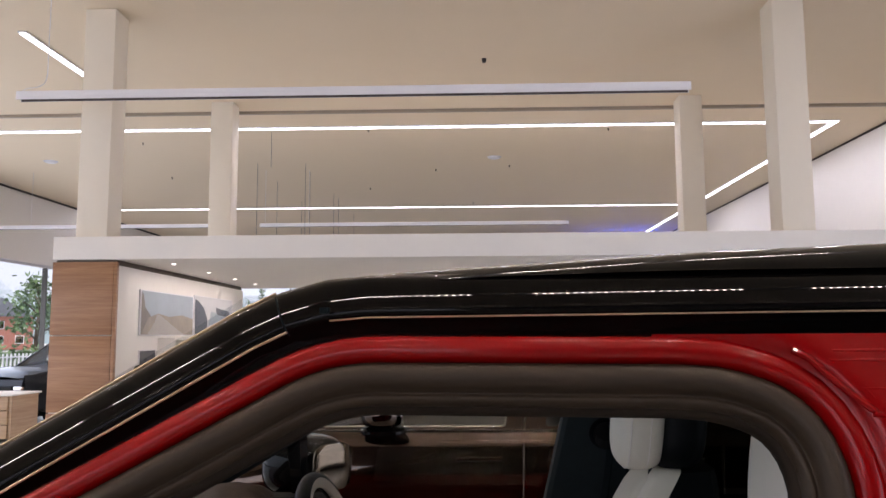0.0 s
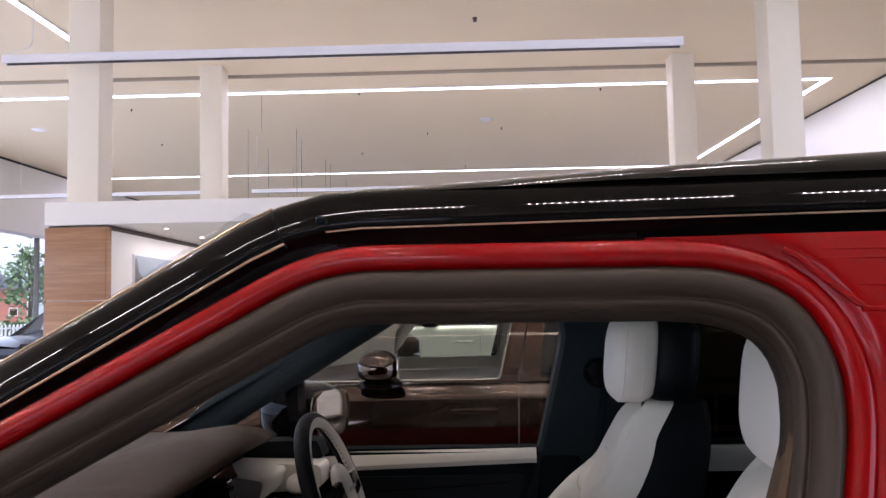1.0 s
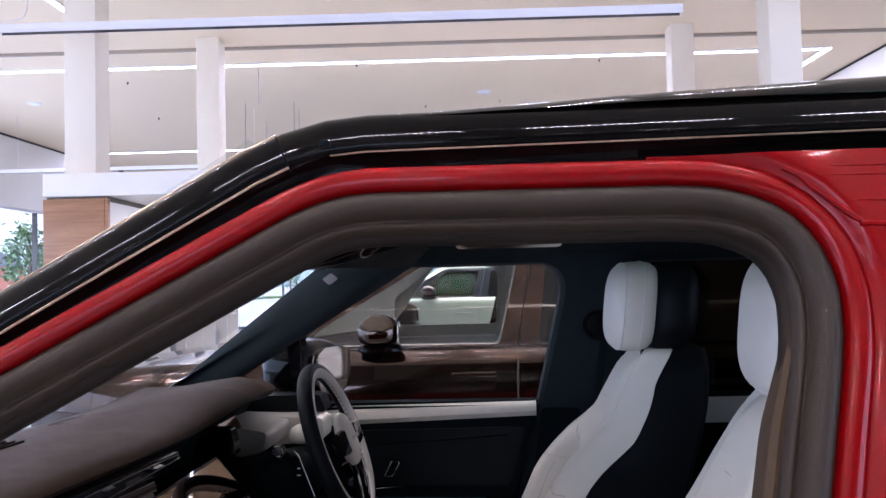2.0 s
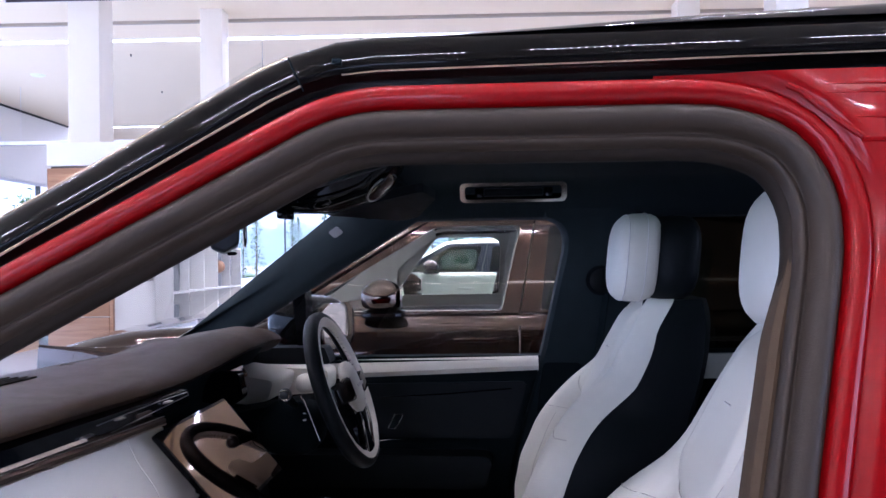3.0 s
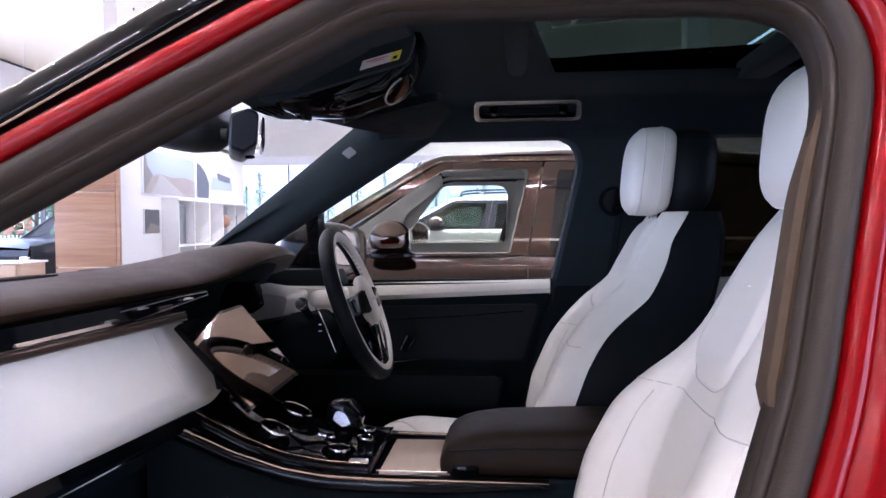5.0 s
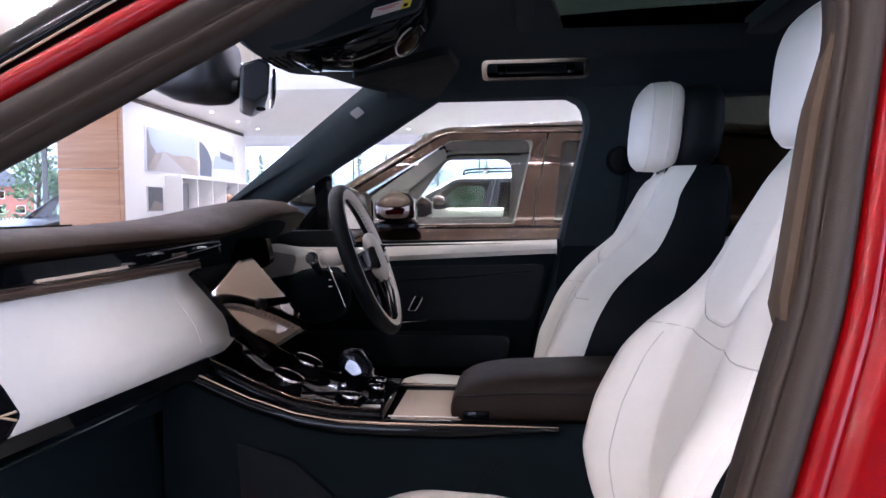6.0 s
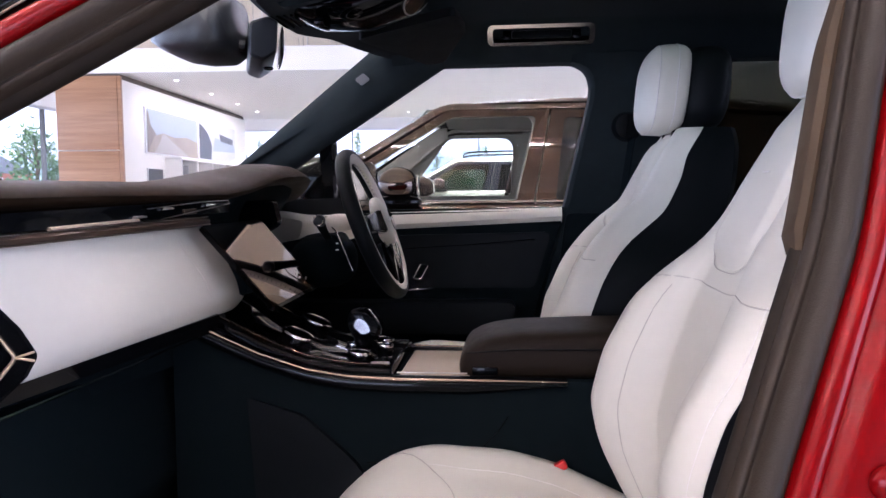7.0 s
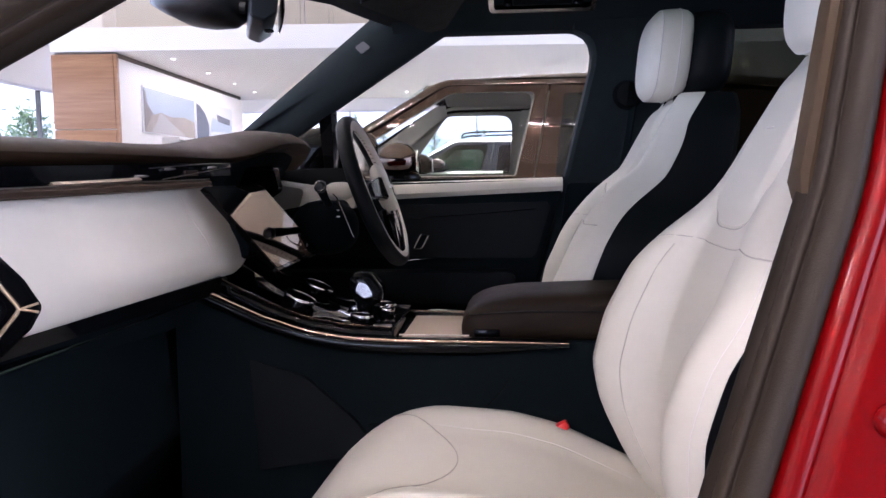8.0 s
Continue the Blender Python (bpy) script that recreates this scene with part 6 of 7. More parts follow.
def seat(dx, cy, label, car=None, face=None, flare=0.0, near=0.0, head=0.0, lift=0.0):
    car, face = car or red_car, face or HIDE_WHITE
    base = part("seat", boxed(-0.30 + dx, 0.30 + dx, cy - 0.20, cy + 0.20, 0.395, 0.53, 0.03), CLOTH, car, label)
    # cushion
    rings = []
    us = np.linspace(-1, 1, 25)
    for x in np.linspace(-0.455, 0.22, 30):
        w = table(x, CX, CW)
        top = [(x + dx, cy + w * u, lift + smooth(lambda q: cushion_top(q, u), x)) for u in us]
        z = lift + table(x, CX, CZ)
        rings.append(top + [(x + dx, cy + w, max(0.53, z - 0.11)), (x + dx, cy + w - 0.03, max(0.50, z - 0.20)), (x + dx, cy - w + 0.03, max(0.50, z - 0.20)), (x + dx, cy - w, max(0.53, z - 0.11))])
    part("cushion", loft(bmesh.new(), rings), face, base, "white leather cushion", sharp=60)
    # backrest front and shell
    rings, shell = [], []
    for z in np.linspace(0.60, 1.365, 52):
        w, s, k = (smooth(lambda q: table(q, BZ, t_), z) for t_ in (BW, BXS, BXK))
        front = [(dx + smooth(lambda q: back_front(u, q, flare, near), z), cy + w * u, z) for u in us]
        s0 = max(dx + s, front[0][0] + 0.004)
        rings.append(front + [(dx + s, cy + w + 0.001, z), (dx + s + 0.06, cy, z), (s0, cy - w - 0.001, z)])
        shell.append([(dx + s, cy + w - 0.001, z), (dx + (s + k) / 2, cy + w - 0.002, z), (dx + k - 0.02, cy + w - 0.02, z), (dx + k, cy + w - 0.06, z), (dx + k, cy - w + 0.06, z),
                      (dx + k - 0.02, cy - w + 0.02, z), (dx + (s + k) / 2, cy - w + 0.002, z), (s0, cy - w + 0.001, z), (dx + s + 0.055, cy, z)])
    part("backrest", loft(bmesh.new(), rings), face, base, "white leather backrest", sharp=60)
    part("back_shell", loft(bmesh.new(), shell), HIDE_BLACK, base, "black leather seat back")
    # headrest: white face, black back
    hx, hz = dx + 0.405 + head, 1.463
    bm = pillow(bmesh.new(), hx, cy, hz, 0.058, 0.128, 0.106, 3.4, 34, 17, lean=0.10)
    hr = part("headrest", bm, face, base, "white leather headrest", sharp=70)
    part("headrest_back", pillow(bmesh.new(), hx + 0.085, cy, hz - 0.002, 0.062, 0.126, 0.102, 3.4, 30, 13, lean=0.10), HIDE_BLACK, base, "black leather headrest back")
    for yy in (-0.06, 0.06):
        part("headrest_rod", tube(bmesh.new(), [(hx + 0.015, cy + yy, 1.33), (hx + 0.02, cy + yy, 1.37)], 0.007, 8), PIANO, base)
    # seams
    def line(pts, mat=THREAD, r=0.0009, parent=base, name="seam"):
        part(name, tube(bmesh.new(), pts, r, 5), mat, parent)
    for s in (-1, 1):
        pts = []
        for z in np.linspace(0.66, 1.06, 20):
            w = table(z, BZ, BW)
            pts.append((dx + smooth(lambda q: back_front(s * 0.55, q, flare, near), z) + 0.0006, cy + s * 0.55 * w, z))
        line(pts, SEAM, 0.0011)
        if near and s < 0:      # crest of the outer bolster, with its stitched edge
            line([(dx + smooth(lambda q: back_front(-0.93, q, flare, near), z) + 0.0004, cy - 0.93 * table(z, BZ, BW), z) for z in np.linspace(0.64, 1.07, 22)], THREAD, 0.0009)
        pts = []
        for x in np.linspace(-0.20, 0.16, 14):
            pts.append((x + dx, cy + s * 0.56 * table(x, CX, CW), lift + smooth(lambda q: cushion_top(q, s * 0.56), x) + 0.0004))
        line(pts)
    # shoulder seam and the pouch-shaped panel edge
    pts = []
    for u in np.linspace(-0.97, 0.97, 29):
        z = 1.066 + 0.008 * math.exp(-((abs(u) - 0.60) / 0.2) ** 2)
        w = table(z, BZ, BW)
        pts.append((dx + smooth(lambda q: back_front(u, q, flare, near), z) + 0.0003, cy + u * w, z))
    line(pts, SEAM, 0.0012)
    pts = []
    for u in np.linspace(-0.97, 0.97, 27):
        x = -0.140 - 0.20 * u * u
        pts.append((x + dx, cy + u * table(x, CX, CW), lift + smooth(lambda q: cushion_top(q, u), x) + 0.0004))
    line(pts, SEAM, 0.0012)
    # raised upper pad with a rounded foot
    rows_ = []
    for u in np.linspace(-0.58, 0.58, 21):
        zl = 1.096 + 0.062 * (abs(u) / 0.58) ** 4
        col_ = []
        for k in range(13):
            z = zl + (1.352 - zl) * k / 12
            w = smooth(lambda q: table(q, BZ, BW), z)
            eu, ez = min(1, (0.58 - abs(u)) / 0.10), min(1, k / 2.0, (12 - k) / 2.0)
            puff = 0.018 * math.sqrt(max(0.0, min(eu, 1) * (2 - eu))) * math.sqrt(max(0.0, ez * (2 - ez))) - 0.002
            col_.append((dx + smooth(lambda q: back_front(u, q, flare, near), z) - puff, cy + u * w, z))
        rows_.append(col_)
    foot = []
    for u in np.linspace(-0.58, 0.58, 33):
        z = 1.094 + 0.062 * (abs(u) / 0.58) ** 4
        foot.append((dx + smooth(lambda q: back_front(u, q, flare, near), z) - 0.0004, cy + u * smooth(lambda q: table(q, BZ, BW), z), z))
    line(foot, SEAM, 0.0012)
    part("upper_pad", loft(bmesh.new(), rows_, close=False), face, base, "white leather upper back pad", sharp=80)
    # piping round the headrest's face
    for off in (-0.030, 0.012):
        pts = []
        for a in np.linspace(0, 2 * math.pi, 44, endpoint=False):
            c, s = math.cos(a), math.sin(a)
            e = 3.4
            sx = (1 - abs(off / 0.058) ** e) ** (1 / e)
            q = (abs(c) ** e + abs(s) ** e) ** (-1 / e) * sx
            pts.append((hx + off + 0.10 * 0.106 * q * s, cy + 0.1285 * q * c, hz + 0.1065 * q * s))
        part("piping", tube(bmesh.new(), pts, 0.0015, 5, closed=True), THREAD, hr)
    # little woven tag
    part("tag", boxed(dx + 0.337, dx + 0.3405, cy - 0.016, cy + 0.016, 1.245, 1.247, 0.0005), THREAD, base)
    return base


near_seat = seat(0.085, -0.385, "white and black leather passenger seat", near=0.045, head=0.033)
seat(0.0, 0.385, "white and black leather driver's seat", flare=-0.038, lift=0.055)
part("belt_buckle", boxed(0.112, 0.138, -0.191, -0.173, 0.64, 0.708, 0.006), CLOTH, near_seat)
bm = boxed(-0.014, 0.014, -0.009, 0.009, -0.008, 0.008, 0.003)
bmesh.ops.transform(bm, matrix=pose(0.124, -0.182, 0.712, 0, -28, 0), verts=bm.verts)
part("red_button", bm, RED_PLASTIC, near_seat, "red seat belt button")

# the open passenger door, swung forward on its hinges
HINGE = pose(-1.03, -0.955, 0, 0, 0, -72)
odoor = part("open_door", slab(fillet([(0.0, 0.42, 0.05), (0.0, 1.13, 0.03), (1.16, 1.15, 0.03), (1.10, 0.42, 0.08)]), -0.045, 0.0), RED, red_car, "open red front door with a white inner strip", m=HINGE)
part("door_lining", slab(fillet([(0.05, 0.48, 0.05), (0.05, 1.10, 0.03), (1.10, 1.11, 0.03), (1.05, 0.48, 0.08)]), 0.0, 0.05), CLOTH, odoor, m=HINGE)
part("upper_strip", slab(fillet([(0.10, 1.06, 0.02), (0.10, 1.135, 0.02), (1.10, 1.145, 0.02), (1.10, 1.07, 0.02)]), 0.045, 0.07), HIDE_WHITE, odoor, m=HINGE)
fr_o = fillet([(0.02, 1.13, 0.01), (0.92, 1.64, 0.12), (1.27, 1.64, 0.04), (1.16, 1.14, 0.01)], 4)
fr_i = fillet([(0.17, 1.16, 0.02), (0.91, 1.59, 0.10), (1.20, 1.59, 0.04), (1.11, 1.16, 0.02)], 4)
rings = [[(x, y + (z - 1.13) * 0.25, z) for x, z in o] for o, y in ((fr_o, -0.03), (fr_o, 0.02), (fr_i, 0.02), (fr_i, -0.03))]
part("window_frame", loft(bmesh.new(), rings + rings[:1], caps=False), GLOSS_BLACK, odoor, m=HINGE)
part("window_pane", loft(bmesh.new(), [[(x, y + (z - 1.13) * 0.25, z) for x, z in fr_i] for y in (-0.008, -0.004)]), PANE, odoor, m=HINGE)
part("armrest", slab(fillet([(0.30, 0.80, 0.03), (0.30, 0.88, 0.03), (1.0, 0.88, 0.03), (1.0, 0.80, 0.03)]), 0.04, 0.12), HIDE_BLACK, odoor, m=HINGE)


# ---- other cars ----
def sd(x, z, side, n=0.0):
    return (x, side * (0.70 + (1.66 - z) * 0.25 + n), z)


def window_ring(outer, inner, side, n0, n1):
    """A flat frame with depth between two outlines of equal count."""
    o, i = fillet(outer, 4), fillet(inner, 4)
    rings = [[sd(x, z, side, n) for x, z in pts] for pts, n in ((o, n0), (o, n1), (i, n1), (i, n0))]
    return loft(bmesh.new(), rings, caps=False)


def closed_car(name, label, paint, m, seats=True, cabin=None, rise=0.0, frames=None, panes=None):
    car = thing(name, (0, 0, 0), label, "car")
    cabin, frames, panes = cabin or HIDE_DARK, frames or paint, panes or PANE
    for s in (-1, 1):
        tag = part("flank", skin(-2.5, 2.36, s, steps=30, roll=True, rise=rise), paint, car)
        rail(car, s, paint, corner=-0.22)
        low, sill = 1.105 + rise, 1.178 + rise
        fo = [(-1.16, low, 0.01), (-0.215, 1.690, 0.16), (0.366, 1.690, 0.01), (0.250, low, 0.01)]
        fi = [(-0.985 + 1.5 * rise, sill, 0.02), (-0.190, 1.650, 0.10), (0.290, 1.655, 0.03), (0.170, sill, 0.02)]
        fr = part("front_door_frame", window_ring(fo, fi, s, -0.02, 0.004), frames, car)
        part("window_strip", tube(bmesh.new(), [sd(-0.85, sill, s, 0.006), sd(0.15, sill, s, 0.006)], 0.004, 6), CHROME, fr)
        ro = [(0.260, low, 0.01), (0.376, 1.690, 0.01), (1.36, 1.670, 0.05), (1.62, 1.45, 0.05), (1.50, low, 0.01)]
        ri = [(0.385, sill, 0.02), (0.448, 1.645, 0.03), (1.24, 1.625, 0.08), (1.36, 1.48, 0.06), (1.28, sill, 0.02)]
        part("rear_door_frame", window_ring(ro, ri, s, -0.02, 0.003), frames, car)
        part("quarter_panel", slab([(1.30, 1.10), (1.38, 1.655), (2.2, 1.60), (2.32, 1.10)], -0.03, 0.0, lambda x, y, z: sd(x, z, s, y)), paint, car)
        li = [(-0.98 + 1.5 * rise, sill, 0.03), (-0.195, 1.648, 0.10), (0.285, 1.653, 0.06), (0.165, sill, 0.03)]
        if s > 0:
            li = [(-0.56, sill + 0.02, 0.03), (-0.24, 1.622, 0.09), (0.245, 1.625, 0.10), (0.225, sill + 0.02, 0.03)]
            part("pillar_lining", slab([(-1.20, 1.10), (-0.55, 1.10), (-0.53, 1.40), (-0.24, 1.63), (-0.25, 1.70), (-0.32, 1.69)], -0.07, -0.045, lambda x, y, z: sd(x, z, s, y)), BEIGE_TRIM, car)
        part("window_lining", window_ring(fo, li, s, -0.075, -0.03), BEIGE_TRIM, car)
        bm = bmesh.new()
        bm.faces.new([bm.verts.new(sd(x, z, s, -0.010)) for x, z, r in fi])
        p = part("front_window", bm, panes, car)
        p.visible_shadow = False
        part("rear_window", slab([(x, z) for x, z, r in ri], -0.012, -0.008, lambda x, y, z: sd(x, z, s, y)), TINT, car)
        # door handle, shut lines and mirror
        for hx in (-0.10, 0.95):
            part("door_handle", boxed(hx, hx + 0.24, s * 0.945, s * 0.985, 1.015, 1.042, 0.008), paint, car)
        for lx in (0.235, 1.26):
            part("shut_line", slab([(lx, 0.45), (lx + 0.005, 0.45), (lx + 0.025, 1.10), (lx + 0.02, 1.10)], s * 0.95, s * 0.992), SHADOW_GAP, car)
        bm = pillow(bmesh.new(), -0.475, s * 1.045, 1.265 + rise, 0.112, 0.118, 0.098, 2.08, 30, 15)
        for v in bm.verts:       # flat underside
            low_by = 1.215 + rise - v.co.z
            v.co.z += 0.75 * max(0.0, low_by)
        om = part("outer_mirror", bm, DARK_CHROME, car, "mirror-bright dark door mirror")
        part("mirror_glass", pillow(bmesh.new(), -0.368, s * 1.045, 1.262 + rise, 0.006, 0.085, 0.060, 3.2, 20, 7), CHROME, om)
        part("mirror_foot", pillow(bmesh.new(), -0.47, s * 1.00, 1.178 + rise, 0.12, 0.135, 0.030, 2.8, 22, 8), GLOSS_BLACK, om)
        for cxw in (-1.65, 1.35):
            wheel(cxw, s, car)
    nose_and_tail(car, paint)
    roof_panel(car, paint, x0=-0.32, shift=0.12)
    windscreen(car, top=-0.32)
    rear_screen(car)
    part("underbody", boxed(-2.4, 2.25, -0.80, 0.80, 0.24, 0.34), CLOTH, car)
    part("cabin_floor", boxed(-1.25, 2.2, -0.82, 0.82, 0.34, 0.42), CARPET, car)
    part("headlining", boxed(-0.24, 2.0, -0.62, 0.62, 1.690, 1.700), BEIGE_TRIM, car)
    part("dashboard", slab(fillet([(-1.2, 1.12, 0.02), (-0.62, 1.19, 0.05), (-0.52, 1.12, 0.04), (-0.60, 0.70, 0.05), (-1.2, 0.6, 0.0)]), -0.74, 0.74), HIDE_DARK, car)
    part("rear_bench", slab(fillet([(0.72, 0.42, 0.05), (0.66, 0.66, 0.08), (1.08, 0.66, 0.05), (1.22, 1.20, 0.06), (1.34, 1.20, 0.05), (1.28, 0.42, 0.05)]), -0.68, 0.68), cabin, car)
    for s in (-1, 1):
        part("door_lining", slab([(-1.1, 0.42), (-1.1, 1.10), (1.3, 1.13), (1.3, 0.42)], s * 0.80, s * 0.84), cabin, car)
        part("post_lining", slab(fillet([(0.22, 1.10, 0), (0.31, 1.66, 0), (0.46, 1.66, 0), (0.40, 1.10, 0)]), -0.055, -0.022, lambda x, y, z: sd(x, z, s, y)), BEIGE_TRIM, car)
        if seats:
            seat(-0.02 if s < 0 else 0.02, s * 0.385, "pale leather front seat", car, cabin)
    car.matrix_basis = m
    return car


BEIGE_TRIM = material("stone_trim", (0.20, 0.183, 0.138), 0.8, grain=0.06)
GREY_HIDE = leather("stone_hide", (0.34, 0.32, 0.29), 0.5, 900, 0.2)
closed_car("brown_car", "glossy dark brown sport utility car parked beside the red one", BROWN, pose(-0.175, 3.618, 0, 0, 0, 3.7), cabin=GREY_HIDE)
pale_car = closed_car("pale_car", "pale silver sport utility car parked beyond", CREAM_PAINT, pose(-0.68, 11.0, 0, 0, 0, 3.7), seats=False, cabin=GREY_HIDE, rise=0.09, frames=SATIN_BLACK, panes=SMOKED)
rack = bmesh.new()
for s in (-1, 1):
    tube(rack, curve3([(-0.12, s * 0.50, 1.760), (-0.06, s * 0.52, 1.83), (0.3, s * 0.53, 1.850), (1.2, s * 0.53, 1.850), (1.6, s * 0.52, 1.79)], 5), 0.014, 8)
for bx_ in (0.2, 0.9):
    box(rack, bx_, bx_ + 0.05, -0.53, 0.53, 1.825, 1.850)
part("roof_rack", rack, PIANO, pale_car, "black roof rack", m=pose(-0.68, 11.0, 0, 0, 0, 3.7))
sign = thing("exit_sign", (-0.05, 14.06, 0), "small lit green sign on a white stand", "sign", m=HALL)
part("panel", boxed(-0.14, 0.14, 14.05, 14.07, 1.375, 1.515, 0.004), GREEN_SIGN, sign, m=HALL)
part("stand", boxed(-0.02, 0.02, 14.05, 14.07, 0.0, 1.375), ALU, sign, m=HALL)
bars = bmesh.new()
for k in range(6):
    box(bars, -0.125 + k * 0.043, -0.095 + k * 0.043, 14.042, 14.0495, 1.455, 1.480)
part("writing", bars, WALL, sign, m=HALL)
closed_car("dark_car", "black sport utility car parked by the glazing", DARK_PAINT, pose(-9.0, 14.8, 0, 0, 0, 78), seats=False, cabin=CLOTH)

# ---- outside ----
ground = bmesh.new()
box(ground, -400, 400, -400, 400, -0.35, -0.13)
tagged(part("ground", ground, ASPHALT), "pale paved yard reaching into the distance", "ground", kind="structure")
tagged(part("grass_verge", boxed(-70, -26, -20, 90, -0.14, 0.02), GRASS), "green grass verge beyond the yard", "grass", kind="stuff")
tagged(part("grass_bank", boxed(-26, 60, 82, 140, -0.14, 0.02), GRASS), "green grass bank behind the building", "grass", kind="stuff")


rings = []
for a in np.linspace(radians(-20), radians(200), 45):
    rings.append([(300 * math.cos(a), 300 * math.sin(a), z) for z in (-1.0, 130.0)])
tagged(part("backdrop", loft(bmesh.new(), rings, close=False), BACKDROP), "glowing backdrop of sky and distant woods paled by painted haze", "backdrop", kind="structure")


def house(x, y, rz, w=9.0, d=7.0, h=5.0):
    ob = thing("brick_house", (0, 0, 0), "red brick house with a slate roof", "house", "houses across the road")
    part("wall", boxed(-w / 2, w / 2, -d / 2, d / 2, 0, h), BRICK, ob)
    part("roof", slab([(-w / 2 - 0.3, h - 0.05), (0, h + 2.8), (w / 2 + 0.3, h - 0.05)], -d / 2 - 0.3, d / 2 + 0.3), SLATE, ob)
    for i in range(3):
        for z in (0.9, 3.1):
            wd = part("window", boxed(-w / 2 + 1.2 + i * 2.7, -w / 2 + 2.4 + i * 2.7, -d / 2 - 0.04, -d / 2 + 0.02, z, z + 1.2), FENCE, ob)
            part("pane", boxed(-w / 2 + 1.28 + i * 2.7, -w / 2 + 2.32 + i * 2.7, -d / 2 - 0.05, -d / 2 - 0.041, z + 0.08, z + 1.12), SCREEN, wd)
    ob.matrix_basis = pose(x, y, 0, 0, 0, rz)
    return ob


for hx, hy, hr in ((-79, 113, 35), (-92, 118, 32), (-62, 132, 25), (-120, 60, 60)):
    house(hx, hy, hr)


def tree(x, y, h, seed):
    rnd = random.Random(seed)
    ob = thing("tree", (0, 0, 0), "bare-branched green tree outside", "tree", "trees outside")
    bm = tube(bmesh.new(), [(0, 0, 0), (0.1, 0.05, h * 0.35), (0.0, 0.1, h * 0.7), (0.1, 0, h * 0.92)], [0.16, 0.12, 0.08, 0.03], 8)
    tips = []
    for k in range(9):
        z = h * (0.3 + 0.06 * k)
        a = k * 2.4
        r = h * (0.30 - 0.02 * k)
        tip = (r * math.cos(a), r * math.sin(a), z + h * 0.16)
        tube(bm, [(0, 0.05, z), (tip[0] * 0.5, tip[1] * 0.5, z + h * 0.10), tip], [0.06, 0.04, 0.015], 6)
        tips.append(tip)
    part("trunk", bm, BARK, ob)
    verts, faces = [], []
    for k in range(900):
        t = rnd.choice(tips)
        c = Vector((t[0] * rnd.uniform(0.4, 1.15) + rnd.gauss(0, h * 0.06), t[1] * rnd.uniform(0.4, 1.15) + rnd.gauss(0, h * 0.06), t[2] + rnd.gauss(0, h * 0.07)))
        a, b = (Vector((rnd.gauss(0, 1), rnd.gauss(0, 1), rnd.gauss(0, 1))).normalized() * rnd.uniform(0.10, 0.22) for q in range(2))
        n = len(verts)
        verts += [c - a, c + b * 0.6, c + a, c - b * 0.6]
        faces.append((n, n + 1, n + 2, n + 3))
    me = bpy.data.meshes.new("crown")
    me.from_pydata(verts, [], faces)
    me.materials.append(LEAF)
    cr = new("crown", me)
    cr.parent = ob
    ob.matrix_basis = pose(x, y, 0)
    return ob


first_tree = tree(-38, 42, 5.0, 3)
rnd = random.Random(5)
for k, (tx, ty) in enumerate(((-44, 36), (-40, 46), (-47, 58), (-52, 46), (-27, 41), (-50, 80), (-64, 108), (-38, 100), (-8, 108), (12, 106), (24, 110))):
    copy_thing(first_tree, pose(tx, ty, 0, 0, 0, rnd.uniform(0, 360)))


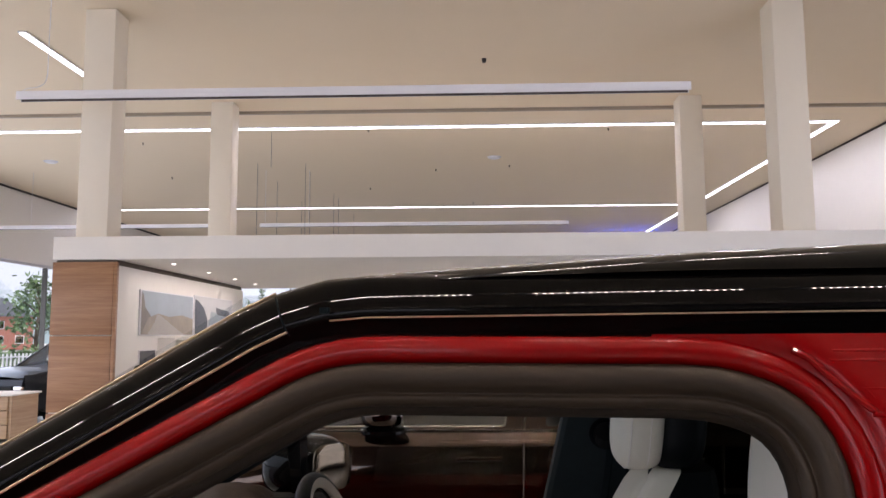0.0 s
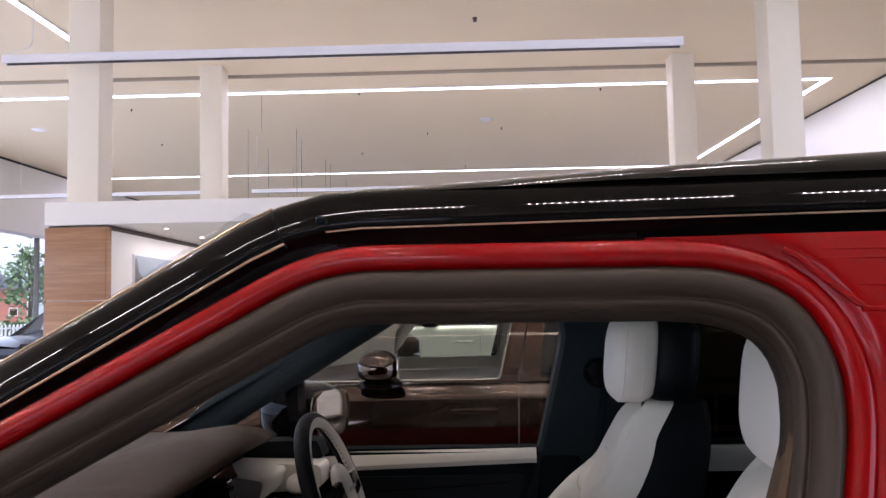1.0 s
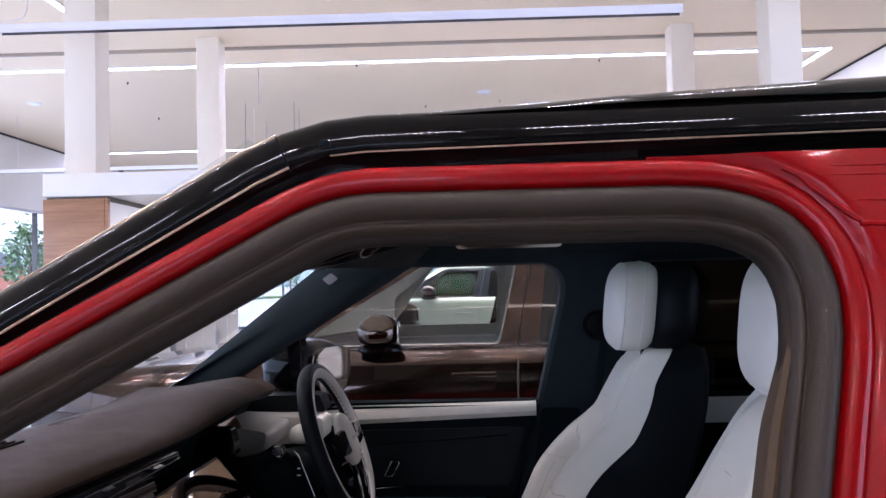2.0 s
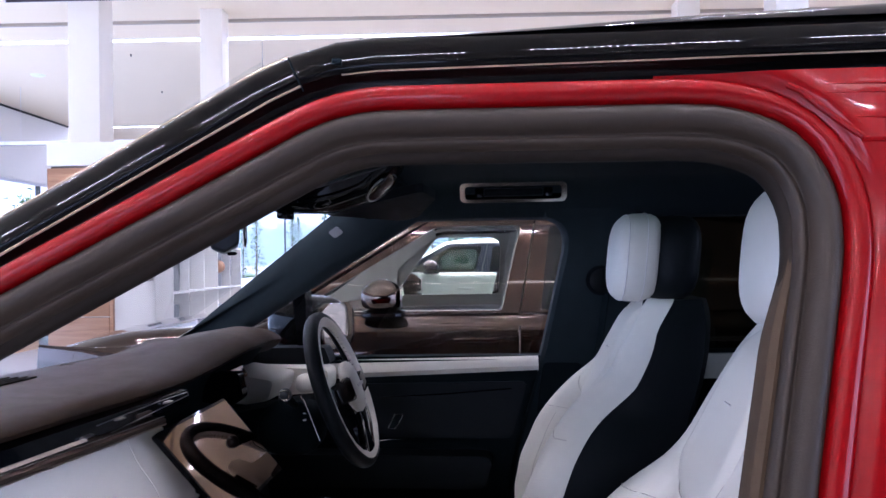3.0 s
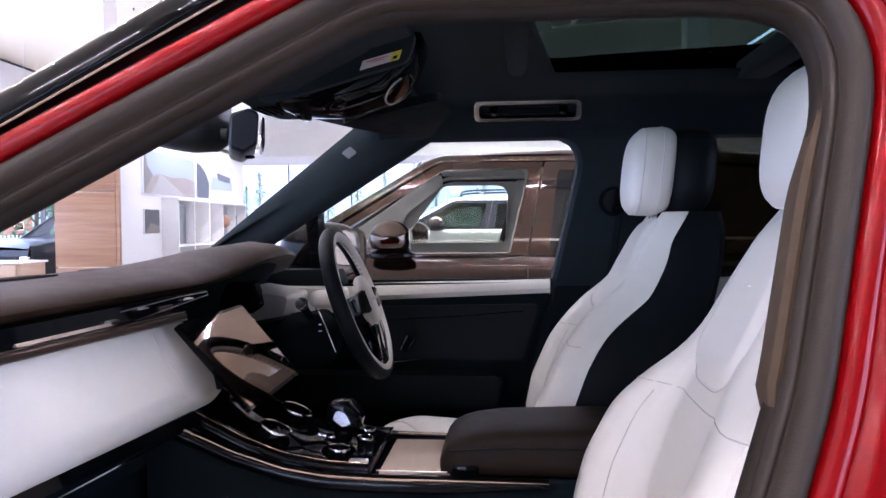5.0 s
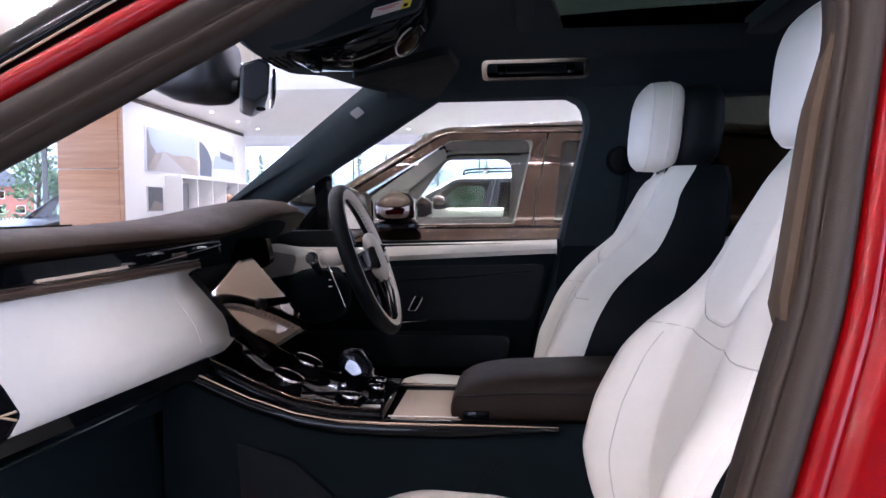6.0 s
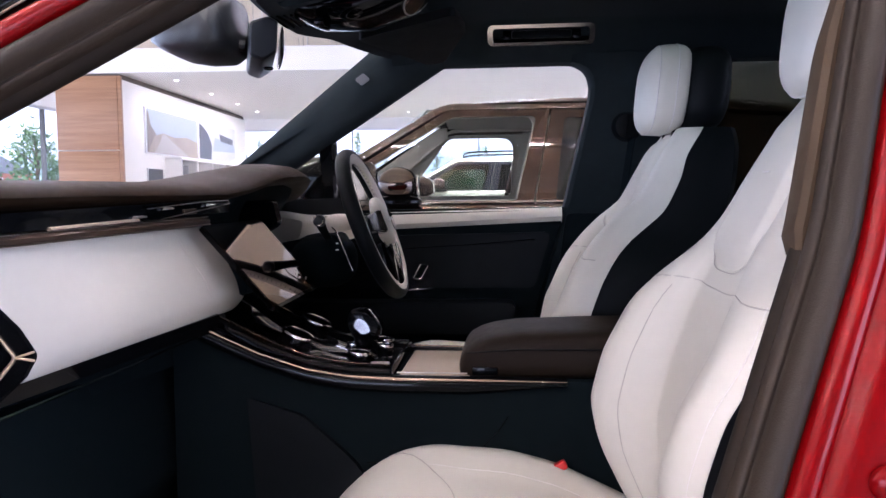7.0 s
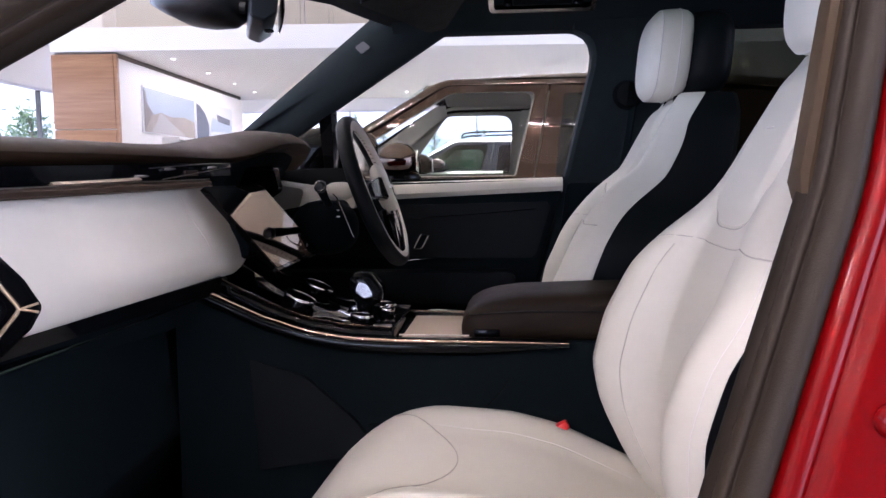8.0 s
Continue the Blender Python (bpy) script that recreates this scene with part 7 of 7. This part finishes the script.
def conifer(x, y, h, seed):
    """A tall narrow tree: a tapered stem, drooping whorls of boughs and many needle clumps."""
    rnd_ = random.Random(seed)
    ob = thing("conifer", (0, 0, 0), "tall narrow blue-green conifer outside", "tree", "conifers outside")
    bm = tube(bmesh.new(), [(0, 0, 0), (0.03, 0.02, h * 0.5), (0, 0, h)], [0.11, 0.07, 0.012], 7)
    verts, faces = [], []
    for k in range(46):
        z = h * (0.10 + 0.88 * (k / 46) ** 0.9)
        r = h * 0.17 * (1 - z / h) ** 0.75 * rnd_.uniform(0.55, 1.1) + 0.05
        a = k * 2.4 + rnd_.uniform(-0.3, 0.3)
        tip = Vector((r * math.cos(a), r * math.sin(a), z - 0.18 * r))
        tube(bm, [(0, 0, z), tuple(tip)], [0.018, 0.005], 4)
        for q in range(16):
            u = rnd_.uniform(0.15, 1.05)
            c = Vector((tip.x * u, tip.y * u, z + (tip.z - z) * u)) + Vector((rnd_.gauss(0, 0.07), rnd_.gauss(0, 0.07), rnd_.gauss(-0.03, 0.06)))
            d1, d2 = (Vector((rnd_.gauss(0, 1), rnd_.gauss(0, 1), rnd_.gauss(0, 0.6))).normalized() * rnd_.uniform(0.06, 0.16) for w in range(2))
            n = len(verts)
            verts += [c - d1, c + d2 * 0.5, c + d1, c - d2 * 0.5]
            faces.append((n, n + 1, n + 2, n + 3))
    part("trunk", bm, BARK, ob)
    me_ = bpy.data.meshes.new("crown")
    me_.from_pydata(verts, [], faces)
    me_.materials.append(LEAF)
    new("crown", me_).parent = ob
    ob.matrix_basis = pose(x, y, 0)
    return ob


pine = conifer(-23.6, 70, 6.6, 11)
for cx_, cy_, sc_ in ((-25.2, 71, 0.8), (-21.0, 73, 0.95), (-19.6, 70, 0.85), (-17.6, 72, 1.0), (-15.4, 75, 1.15), (-12.5, 74, 1.0), (-28.5, 72, 0.9), (-31, 70, 0.8), (-8, 78, 1.1), (-3, 77, 0.9)):
    copy_thing(pine, pose(cx_, cy_, 0, 0, 0, rnd.uniform(0, 360)) @ Matrix.Diagonal((sc_, sc_, sc_, 1)))
hedge_v, hedge_f = [], []
for k in range(5000):
    t = rnd.random()
    c = Vector((-25.5 + rnd.gauss(0, 0.5), -5 + 70 * t, abs(rnd.gauss(0.5, 0.35))))
    a, b = (Vector((rnd.gauss(0, 1), rnd.gauss(0, 1), rnd.gauss(0, 1))).normalized() * 0.2 for q in range(2))
    n = len(hedge_v)
    hedge_v += [c - a, c + b * 0.6, c + a, c - b * 0.6]
    hedge_f.append((n, n + 1, n + 2, n + 3))
me = bpy.data.meshes.new("hedge")
me.from_pydata(hedge_v, [], hedge_f)
me.materials.append(LEAF)
tagged(new("hedge", me), "low green hedge along the verge", "hedge", kind="stuff")
fence = thing("fence", (-24, 30, 0), "low white picket fence before the hedge", "fence")
part("fence_rail", boxed(-24.03, -23.97, -5, 65, 0.75, 0.82), FENCE, fence)
pk = bmesh.new()
for k in range(230):
    box(pk, -24.02, -23.98, -5 + k * 0.3, -5 + k * 0.3 + 0.1, 0, 0.95)
tagged(part("fence_pickets", pk, FENCE, fence, smooth=False), kind="stuff")
